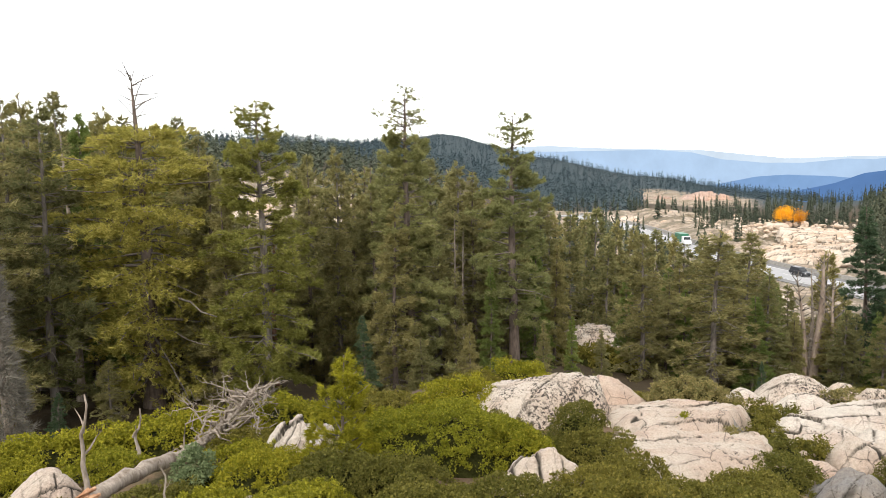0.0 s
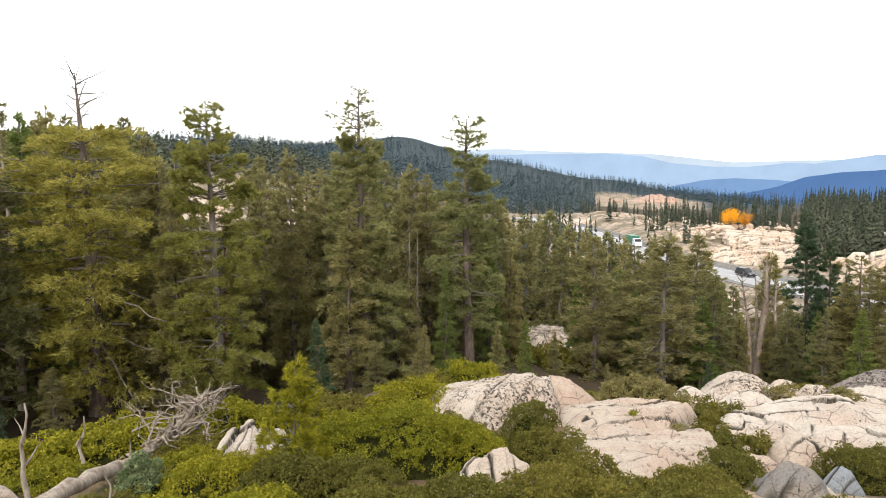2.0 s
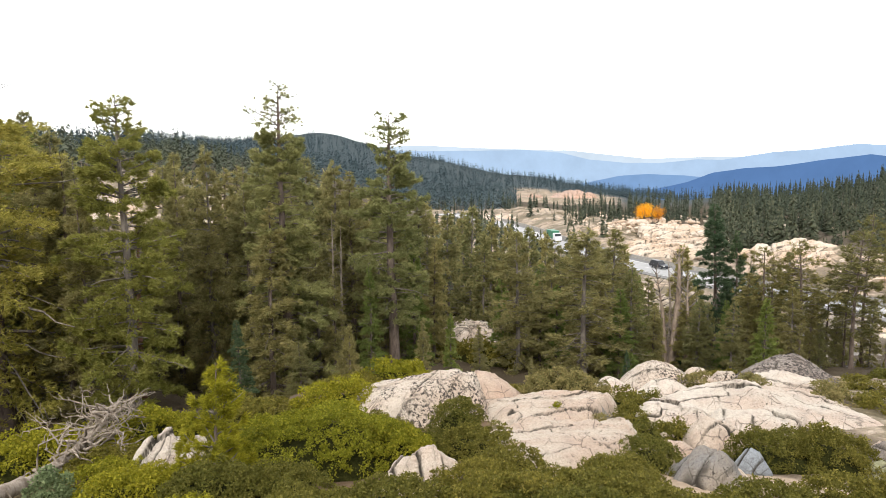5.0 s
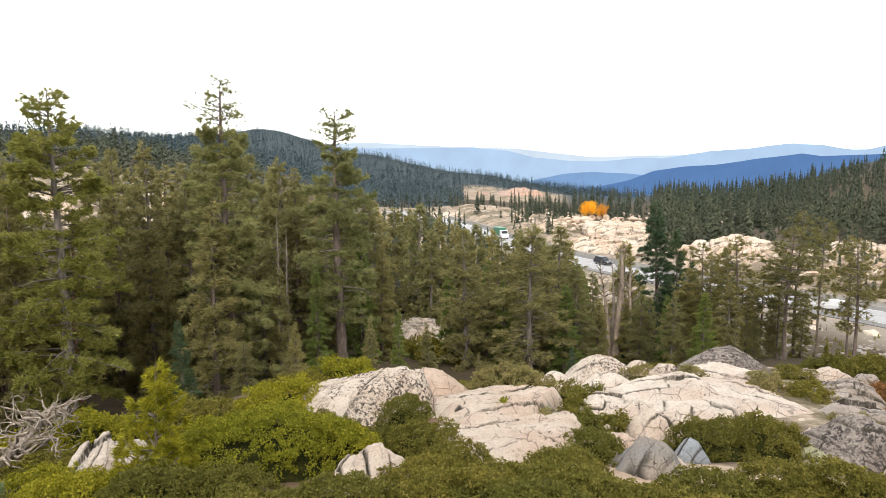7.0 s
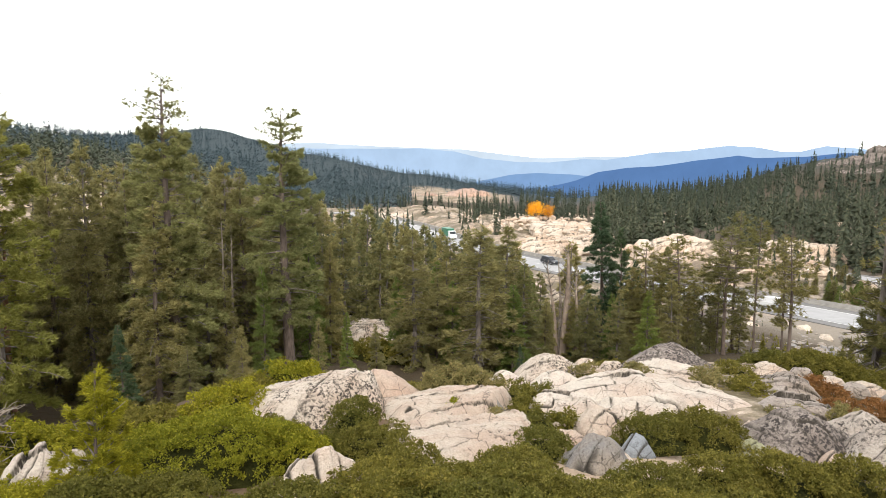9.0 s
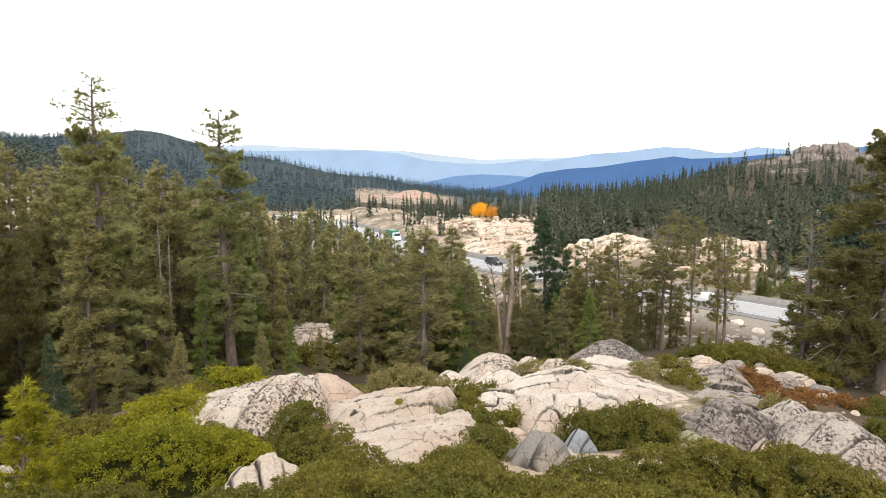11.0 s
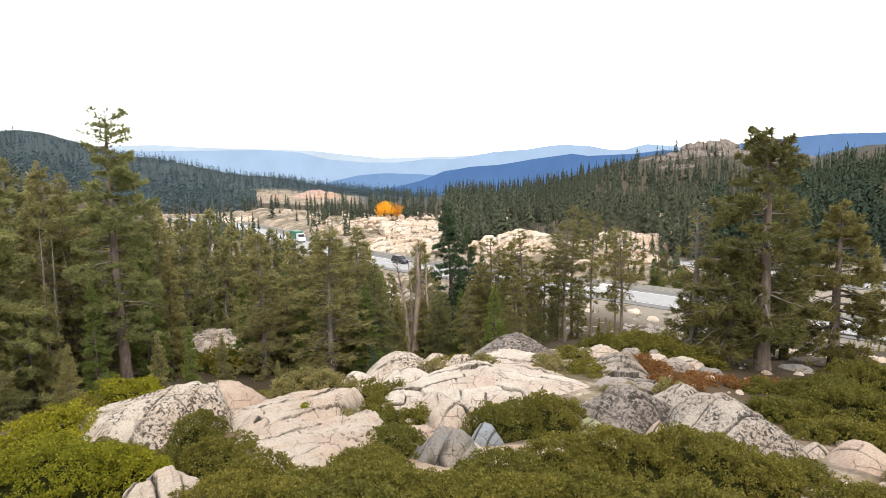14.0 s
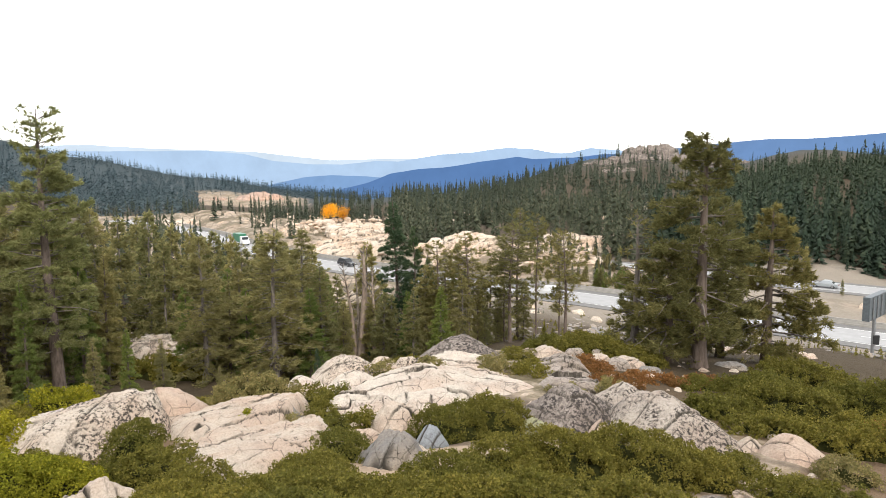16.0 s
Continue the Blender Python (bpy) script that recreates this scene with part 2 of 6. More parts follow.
def hash01(*cells):
    """A number from 0 to 1 for each whole-numbered cell."""
    h = np.full(np.shape(cells[0]), 374761393, dtype=np.int64)
    for c, k in zip(cells, (668265263, 2147483647, 1274126177, 974634533)):
        h = ((h ^ (np.asarray(c).astype(np.int64) * k)) * 1103515245 + 12345) & 0x7FFFFFFF
        h ^= h >> 13
    h = (h * 1597334677) & 0x7FFFFFFF
    return ((h ^ (h >> 15)) & 0xFFFFF) / 0xFFFFF


def fbm(x, y, z=0.0, scale=1.0, octaves=4, gain=0.5):
    """Smooth fractal noise over arrays, about -1 to 1."""
    x, y = np.asarray(x, float) * scale, np.asarray(y, float) * scale
    total, amp, norm = np.zeros_like(x), 1.0, 0.0
    for o in range(octaves):
        i, j = np.floor(x), np.floor(y)
        u, v = x - i, y - j
        fu, fv = u * u * u * (u * (u * 6 - 15) + 10), v * v * v * (v * (v * 6 - 15) + 10)
        acc = 0.0
        for a in (0, 1):
            for b in (0, 1):
                th = hash01(i + a, j + b, np.full_like(i, math.floor(z * 101) + o * 17)) * 2 * math.pi
                g = np.cos(th) * (u - a) + np.sin(th) * (v - b)
                acc = acc + g * (fu if a else 1 - fu) * (fv if b else 1 - fv)
        total += acc * amp * 1.5
        norm += amp
        amp *= gain
        x, y = x * 2.03 + 13.7, y * 2.03 - 7.1
    return total / norm * 1.3


def smooth01(a, b, x):
    t = np.clip((x - a) / (b - a), 0, 1)
    return t * t * (3 - 2 * t)


# ---- lie of the land, by bearing (degrees right of the first view) and distance ----
PROFILES = {
    -180: ((0, -1.6), (6, -2.2), (20, -3), (60, -4), (300, -6), (5000, -40)),
    -45: ((0, -1.6), (5, -3.4), (10, -5.0), (15, -5.8), (20, -7), (33, -11), (50, -13), (90, -12), (200, -3), (450, 14), (700, 32), (1200, 20), (4900, -60)),
    -28: ((0, -1.6), (5, -3.4), (10, -5.05), (15, -5.75), (18, -6.5), (24, -9), (33, -11), (50, -13), (90, -12), (200, -4), (450, 10), (700, 24), (1200, 20), (4900, -60)),
    -12: ((0, -1.6), (5, -3.4), (10, -5.05), (15, -5.85), (18.5, -6.7), (24, -9.4), (33, -11), (50, -14), (90, -14), (200, -9), (450, 6), (700, 22), (1200, 30), (4900, -60)),
    0: ((0, -1.6), (5, -3.4), (10, -5.1), (15.5, -5.85), (19, -6.3), (21.5, -6.9), (26, -10), (40, -12.6), (60, -15), (90, -16), (200, -15), (450, -12), (700, -2), (1300, 54), (1700, -20), (4900, -500)),
    8: ((0, -1.6), (5, -3.4), (10, -5.1), (16, -6.1), (20, -6.5), (22, -7.0), (27, -10.2), (40, -12.2), (60, -14.8), (90, -18), (200, -24), (300, -24), (450, -30), (700, -34), (1300, 10), (1700, -60), (4900, -600)),
    16: ((0, -1.6), (5, -3.4), (10, -5.0), (15, -5.95), (20, -6.8), (27, -10), (40, -13), (60, -15.5), (90, -20), (150, -23.5), (300, -24), (450, -30), (700, -36), (1300, -26), (1700, -160), (4900, -600)),
    26: ((0, -1.6), (5, -3.4), (10, -5.0), (15, -5.95), (22, -6.8), (30, -10.5), (60, -17), (90, -21), (130, -23.9), (170, -24), (250, -20.5), (350, -26), (700, -36), (1300, -60), (1700, -200), (4900, -600)),
    38: ((0, -1.6), (5, -3.4), (10, -5.0), (15, -5.95), (22, -6.6), (26, -7.2), (34, -10), (60, -15.6), (95, -21), (125, -24), (143, -23.5), (158, -18.2), (180, -20.5), (300, -22), (500, -24), (800, -34), (1100, -110), (4900, -600)),
    47: ((0, -1.6), (5, -3.4), (10, -5.0), (15, -5.95), (22, -6.7), (27, -7.2), (40, -10.4), (60, -15), (95, -22.5), (112, -24), (142, -23.5), (153, -19.5), (163, -23.8), (182, -23.8), (205, -21), (300, -19), (480, -10), (620, -2), (900, -20), (1200, -110), (4900, -600)),
    57: ((0, -1.6), (5, -3.4), (10, -5.0), (15, -6.0), (20, -6.85), (28, -7.9), (45, -11.5), (70, -17.5), (95, -23), (105, -24), (170, -24), (250, -20), (450, -12), (700, -8), (1000, -60), (4900, -600)),
    70: ((0, -1.6), (5, -3.4), (10, -5.0), (15, -6.0), (20, -6.8), (40, -10.2), (60, -14.6), (90, -22.5), (102, -24), (162, -24), (200, -22), (300, -10), (450, 0), (700, 4), (1000, -40), (4900, -600)),
    110: ((0, -1.6), (6, -2.8), (20, -5), (60, -12), (100, -24), (200, -22), (500, 0), (5000, -40)),
    180: ((0, -1.6), (6, -2.2), (20, -3), (60, -4), (300, -6), (5000, -40)),
}
BEARINGS = sorted(PROFILES)
ROAD = ((140, -60), (116, -10), (104, 25), (96, 57), (89, 88), (81, 112), (74, 140), (70, 165), (68.5, 200), (69.5, 245), (67, 285), (58, 330))
ROAD2 = ((176, -60), (152, -10), (141, 35), (132, 72), (124, 105), (121, 128), (124, 155), (134, 190))


def densify(pts, step=4.0):
    p = np.array(pts, float)
    t = np.concatenate([[0], np.cumsum(np.hypot(*np.diff(p, axis=0).T))])
    m = np.zeros_like(p)
    m[1:-1] = (p[2:] - p[:-2]) / (t[2:] - t[:-2])[:, None]
    m[0], m[-1] = (p[1] - p[0]) / (t[1] - t[0]), (p[-1] - p[-2]) / (t[-1] - t[-2])
    s = np.arange(0, t[-1], step)
    k = np.clip(np.searchsorted(t, s, "right") - 1, 0, len(t) - 2)
    h = (t[k + 1] - t[k])[:, None]
    u = ((s - t[k])[:, None]) / h
    return ((2 * u**3 - 3 * u**2 + 1) * p[k] + (u**3 - 2 * u**2 + u) * h * m[k] + (-2 * u**3 + 3 * u**2) * p[k + 1] + (u**3 - u**2) * h * m[k + 1])


ROAD_LINE, ROAD2_LINE = densify(ROAD), densify(ROAD2)


def off_line(x, y, line):
    x, y = np.atleast_1d(x), np.atleast_1d(y)
    line = np.asarray(line)
    if len(x) < 400:
        return np.sqrt(((x[:, None] - line[:, 0]) ** 2 + (y[:, None] - line[:, 1]) ** 2).min(1))
    out = np.full(x.shape, 1e9)
    for px, py in line:
        out = np.minimum(out, (x - px) ** 2 + (y - py) ** 2)
    return np.sqrt(out)


def land(x, y):
    """Height of the ground sheet, in world metres, without its small unevenness."""
    x, y = np.atleast_1d(np.asarray(x, float)), np.atleast_1d(np.asarray(y, float))
    d, az = np.hypot(x, y), np.degrees(np.arctan2(x, y))
    hs = np.stack([np.interp(d, *zip(*PROFILES[b])) for b in BEARINGS])
    k = np.clip(np.searchsorted(BEARINGS, az, "right") - 1, 0, len(BEARINGS) - 2)
    b = np.array(BEARINGS, float)
    t = (az - b[k]) / (b[k + 1] - b[k])
    t = t * t * (3 - 2 * t) * 0.5 + t * 0.5
    i = np.arange(len(x))
    h = hs[k, i] * (1 - t) + hs[k + 1, i] * t
    h += 13 * np.exp(-((az - 51.5) / 3.2) ** 2 - ((d - 620) / 120) ** 2)
    h += 9 * np.exp(-((az - 62) / 3.5) ** 2 - ((d - 620) / 140) ** 2)
    near = d < 420
    if near.any():
        for line in (ROAD_LINE, ROAD2_LINE):
            w = 1 - smooth01(7.6, 12.5, off_line(x[near], y[near], line))
            h[near] = h[near] * (1 - w) + -24.12 * w
    return h + EYE


def at(az, d):
    return d * math.sin(radians(az)), d * math.cos(radians(az))


def ground_at(x, y):
    return float(land(x, y)[0])


# ---- ground sheet ----
def cover(x, y):
    """Bare granite share of the ground, by bearing and distance."""
    d, az = np.hypot(x, y), np.degrees(np.arctan2(x, y))
    g = np.zeros_like(d)
    def area(a0, a1, d0, d1, v, sa=3.0, sd=0.15):
        w = smooth01(a0 - sa, a0 + sa, az) * (1 - smooth01(a1 - sa, a1 + sa, az))
        w = w * smooth01(d0 * (1 - sd), d0 * (1 + sd), d) * (1 - smooth01(d1 * (1 - sd), d1 * (1 + sd), d))
        np.maximum(g, w * v, out=g)
    area(12, 48, 8, 30, 0.72)
    area(48, 66, 8, 18, 0.6)
    area(9, 15, 45, 75, 0.8, 1)
    area(20, 33, 112, 290, 0.95)
    area(33, 75, 112, 172, 0.9)
    area(30, 75, 58, 112, 0.12)
    area(8, 22, 120, 420, 0.9)
    area(-20, -6, 130, 300, 0.8)
    area(14, 25, 480, 900, 0.75)
    area(9, 18, 900, 1350, 0.4)
    area(46, 57, 470, 720, 0.45, 1.5)
    return g


def ground_mesh():
    az = np.concatenate([np.arange(-180, -45, 5.0), np.arange(-45, 80, 0.4), np.arange(80, 180, 5.0)])
    d = np.concatenate([[0.0], np.geomspace(0.6, 30, 95), np.geomspace(30, 420, 190)[1:], np.geomspace(420, 4900, 45)[1:]])
    A, D = np.meshgrid(np.radians(az), d)
    x, y = (D * np.sin(A)).ravel(), (D * np.cos(A)).ravel()
    z = land(x, y)
    road = np.minimum(off_line(x, y, ROAD_LINE), off_line(x, y, ROAD2_LINE))
    dd = np.hypot(x, y)
    amp = np.clip(dd * 0.012, 0.06, 6.0) * (1 + 0.9 * smooth01(110, 160, dd) * (1 - smooth01(330, 420, dd))) * smooth01(7.5, 20, road)
    bump_ = np.array([nz(a, b, 0, 0.9 / max(2.5, c * 0.16), 4) for a, b, c in zip(x, y, dd)])
    z += amp * bump_
    rocky = smooth01(112, 150, dd) * (1 - smooth01(300, 400, dd)) * smooth01(8, 20, road) * smooth01(0.3, 0.8, cover(x, y))
    for i in np.nonzero(rocky > 0.02)[0]:
        q = nz(x[i], y[i], 7.0, 0.11, 5)
        z[i] += rocky[i] * (1.3 * abs(q) + 0.9 * math.floor(q * 3.0) / 3.0 + 0.5 * abs(nz(x[i], y[i], 2.0, 0.35, 3)))
    n, k = len(d), len(az)
    i = np.arange(n - 1)[:, None] * k
    j = np.arange(k)[None, :]
    j2 = (j + 1) % k
    f = np.stack([i + j, i + k + j, i + k + j2, i + j2], -1).reshape(-1, 4)
    me = mesh_np("ground", np.stack([x, y, z], 1), f, smooth=True)
    g = me.attributes.new("granite", "FLOAT", "POINT")
    g.data.foreach_set("value", cover(x, y).astype(np.float32))
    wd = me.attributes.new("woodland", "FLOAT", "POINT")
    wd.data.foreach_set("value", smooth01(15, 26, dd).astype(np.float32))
    # share of painted haze tint, growing with distance
    haze = me.attributes.new("ridge", "FLOAT", "POINT")
    haze.data.foreach_set("value", smooth01(430, 700, dd).astype(np.float32))
    gr = me.attributes.new("gravel", "FLOAT", "POINT")
    gr.data.foreach_set("value", (1 - smooth01(10, 34, road)) * (1 - 0.7 * (dd > 118) * (np.degrees(np.arctan2(x, y)) < 56)).astype(np.float32))
    return me


def ground_material():
    m, n, l, b = nodes_of("ground_cover")
    co = n.new("ShaderNodeTexCoord").outputs["Object"]
    def attr(name):
        a = n.new("ShaderNodeAttribute")
        a.attribute_name = name
        return a.outputs["Fac"]
    t_big = tex(n, l, "ShaderNodeTexNoise", 0.05, 6, 0.62, co)
    t_mid = tex(n, l, "ShaderNodeTexNoise", 0.35, 6, 0.65, co)
    t_fine = tex(n, l, "ShaderNodeTexNoise", 4.0, 6, 0.7, co)
    litter = mixc(n, l, t_fine.outputs[0], (0.085, 0.054, 0.033), (0.19, 0.13, 0.08))
    duff = mixc(n, l, ramp(n, l, t_mid.outputs[0], [(0.52, BLACK), (0.66, WHITE)]), litter, (0.060, 0.070, 0.022))
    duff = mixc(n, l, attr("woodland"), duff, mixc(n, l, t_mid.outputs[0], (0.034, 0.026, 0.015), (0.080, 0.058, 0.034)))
    # far ridges: bluish distance haze put into the ground colour
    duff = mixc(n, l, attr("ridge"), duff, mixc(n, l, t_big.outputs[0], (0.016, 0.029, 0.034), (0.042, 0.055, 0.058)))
    rock = mixc(n, l, ramp(n, l, t_mid.outputs[0], [(0.35, BLACK), (0.65, WHITE)]), (0.40, 0.34, 0.27), (0.32, 0.255, 0.19))
    rock = mixc(n, l, ramp(n, l, t_big.outputs[0], [(0.42, BLACK), (0.62, WHITE)]), rock, (0.38, 0.28, 0.195))
    veg = tex(n, l, "ShaderNodeTexNoise", 0.16, 8, 0.72, co)
    rock = mixc(n, l, ramp(n, l, veg.outputs[0], [(0.47, BLACK), (0.54, (0.9, 0.9, 0.9))]), rock, (0.105, 0.085, 0.045))
    joint = tex(n, l, "ShaderNodeTexVoronoi", 0.33, coord=co, stretch=(1, 0.5, 1))
    joint.feature = "DISTANCE_TO_EDGE"
    rock = mixc(n, l, ramp(n, l, joint.outputs[0], [(0.02, (0.7, 0.7, 0.7)), (0.07, BLACK)]), rock, (0.13, 0.10, 0.075))
    rock = mixc(n, l, 0.7, rock, ramp(n, l, t_fine.outputs[0], [(0.3, (0.55, 0.55, 0.55)), (0.6, (1.1, 1.1, 1.1))]), "MULTIPLY")
    patchn = n.new("ShaderNodeMath")
    patchn.operation = "ADD"
    l.new(attr("granite"), patchn.inputs[0])
    l.new(t_mid.outputs[0], patchn.inputs[1])
    fac = ramp(n, l, patchn.outputs[0], [(0.98, BLACK), (1.12, WHITE)])
    fac.node.color_ramp.elements[0].position, fac.node.color_ramp.elements[1].position = 0.49, 0.56
    half = n.new("ShaderNodeMath")
    half.operation = "MULTIPLY"
    half.inputs[1].default_value = 0.5
    l.new(patchn.outputs[0], half.inputs[0])
    l.new(half.outputs[0], fac.node.inputs[0])
    col = mixc(n, l, fac, duff, rock)
    gravel = mixc(n, l, t_fine.outputs[0], (0.15, 0.128, 0.10), (0.29, 0.25, 0.205))
    col = mixc(n, l, attr("gravel"), col, gravel)
    l.new(col, b.inputs["Base Color"])
    b.inputs["Roughness"].default_value = 0.95
    b.inputs["Specular IOR Level"].default_value = 0.15
    rough_ = n.new("ShaderNodeMath")
    rough_.operation = "MULTIPLY_ADD"
    l.new(t_mid.outputs[0], rough_.inputs[0])
    rough_.inputs[1].default_value = 6.0
    l.new(t_fine.outputs[0], rough_.inputs[2])
    bump(n, l, rough_.outputs[0], 0.8, 0.14, b)
    return m


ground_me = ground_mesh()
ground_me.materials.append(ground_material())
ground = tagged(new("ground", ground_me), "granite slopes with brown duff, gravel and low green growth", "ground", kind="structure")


# ---- rocks ----
def rock_mesh(seed, w, p, up, n, square=2.8, rough=0.15, cracks=0.07, cell=(1.1, 0.55), turn=20, slope=(0.0, 0.0), bury=0.5, ledge=0.0, block=0.06, dome=0.52):
    """A weathered outcrop: a lumpy dome over a ragged footprint, with joints carved into it. Local x runs across, y away."""
    g = np.linspace(-1, 1, n)
    U, V = np.meshgrid(np.sign(g) * np.abs(g) ** 0.9, np.sign(g) * np.abs(g) ** 0.9)
    X, Y = U * np.sqrt(1 - V**2 / 2), V * np.sqrt(1 - U**2 / 2)
    r, th = np.hypot(X, Y).ravel(), np.arctan2(Y, X).ravel()
    ragged = np.array([1 + 0.16 * nz(math.cos(a) * 1.3 + seed, math.sin(a) * 1.3, seed * 0.7, 1.0, 3) for a in th])
    x, y = w * X.ravel() * ragged, p * Y.ravel() * ragged
    body = np.clip(1 - r**square, 0, 1) ** dome
    z = up * body - bury * smooth01(0.9, 1.0, r)
    cut = np.random.default_rng(seed + 1000)
    for _ in range(6):
        a_, g_, o_ = cut.uniform(0, 2 * math.pi), cut.uniform(0.25, 0.85), cut.uniform(0.1, 0.6)
        lim = up * cut.uniform(0.94, 1.02) - g_ * up * (X.ravel() * math.cos(a_) + Y.ravel() * math.sin(a_) - o_)
        z = np.minimum(z, np.maximum(lim, -bury))
    z += (slope[0] * x + slope[1] * y) * np.clip(1.2 - r, 0, 1)
    s = max(w, p)
    c, sn = math.cos(radians(turn)), math.sin(radians(turn))
    crack = np.zeros(len(x))
    for i in range(len(x)):
        a, b = x[i], y[i]
        lump = nz(a + seed * 7, b, seed, 1.1 / s, 3) * 1.1 + 0.55 * nz(a, b + seed * 3, 2.0, 3.0 / s + 0.3, 3)
        z[i] += rough * s * 0.42 * lump * (0.35 + 0.65 * (1 - r[i]))
        s1 = (c * a + sn * b) / cell[1] + 0.8 * nz(a, b, seed, 0.55, 4) + seed * 0.37
        i0 = math.floor(s1)
        s2 = (-sn * a + c * b) / cell[0] + 0.7 * nz(a, b, seed + 9.0, 0.6, 4) + 0.7 * noise.cell(Vector((i0 * 3.7 + 0.5, seed, 0.5)))
        j0 = math.floor(s2)
        e1, e2 = min(s1 - i0, i0 + 1 - s1) * cell[1], min(s2 - j0, j0 + 1 - s2) * cell[0]
        keep1 = min(1.0, max(0.0, 0.45 + 2.2 * nz(a, b, seed + 4.0, 0.9, 2)))
        keep2 = min(1.0, max(0.0, 0.15 + 2.4 * nz(a, b, seed + 6.0, 0.9, 2)))
        k = max((1 - min(1.0, e1 / 0.045)) * keep1, (1 - min(1.0, e2 / 0.04)) * keep2)
        own = Vector((i0 * 7.1 + 0.5, j0 * 5.3 + 0.5, seed + 0.5))
        edge = min(1.0, 2.5 * (1 - r[i]))
        soft = min(1.0, min(e1, e2) / 0.10)
        z[i] += block * noise.cell(own) * edge * (0.4 + 0.6 * soft)
        z[i] += block * 1.2 * ((s1 - i0 - 0.5) * noise.cell(own * 1.7) + (s2 - j0 - 0.5) * noise.cell(own * 2.3)) * edge
        if k > 0:
            crack[i] = k
            z[i] -= cracks * k
        if ledge:
            z[i] += ledge * noise.cell(Vector((i0 // 2 + 0.5, seed + 0.5, 0.5))) * edge
        z[i] += (0.10 * abs(nz(a, b, seed + 2.0, 1.1, 4)) - 0.05 * abs(nz(a, b, seed + 8.0, 2.7, 4)) + 0.014 * nz(a, b, seed, 7.0, 3)) * min(1.0, s)
    i = np.arange(n - 1)[:, None] * n
    j = np.arange(n - 1)[None, :]
    f = np.stack([i + j, i + j + 1, i + n + j + 1, i + n + j], -1).reshape(-1, 4)
    me = mesh_np("rock", np.stack([x, y, z], 1), f, smooth=True)
    at_ = me.attributes.new("crack", "FLOAT", "POINT")
    at_.data.foreach_set("value", np.clip(crack * 1.1, 0, 1).astype(np.float32))
    return me


def rock(name, label, mat, az, d, el, w, p, n=50, seed=1, turn_z=0.0, sunk=0.15, **kw):
    """An outcrop at bearing az and distance d whose top is seen at elevation el."""
    x, y = at(az, d)
    base = ground_at(x, y) - (sunk if d < 90 else 1.5)
    up = EYE + d * math.tan(radians(el)) - base
    far_off = d > 90
    if far_off:
        kw.setdefault("bury", 3.0)
    me = rock_mesh(seed, w * (1.1 if d < 30 else 1.0), p * (1.15 if d < 30 else 1.0), max(up, 0.12), n, **kw)
    me.materials.append(mat)
    ob = new(name, me)
    ob.matrix_basis = pose(x, y, base, 0, 0, -az + turn_z)
    return tagged(ob, label, "rock")


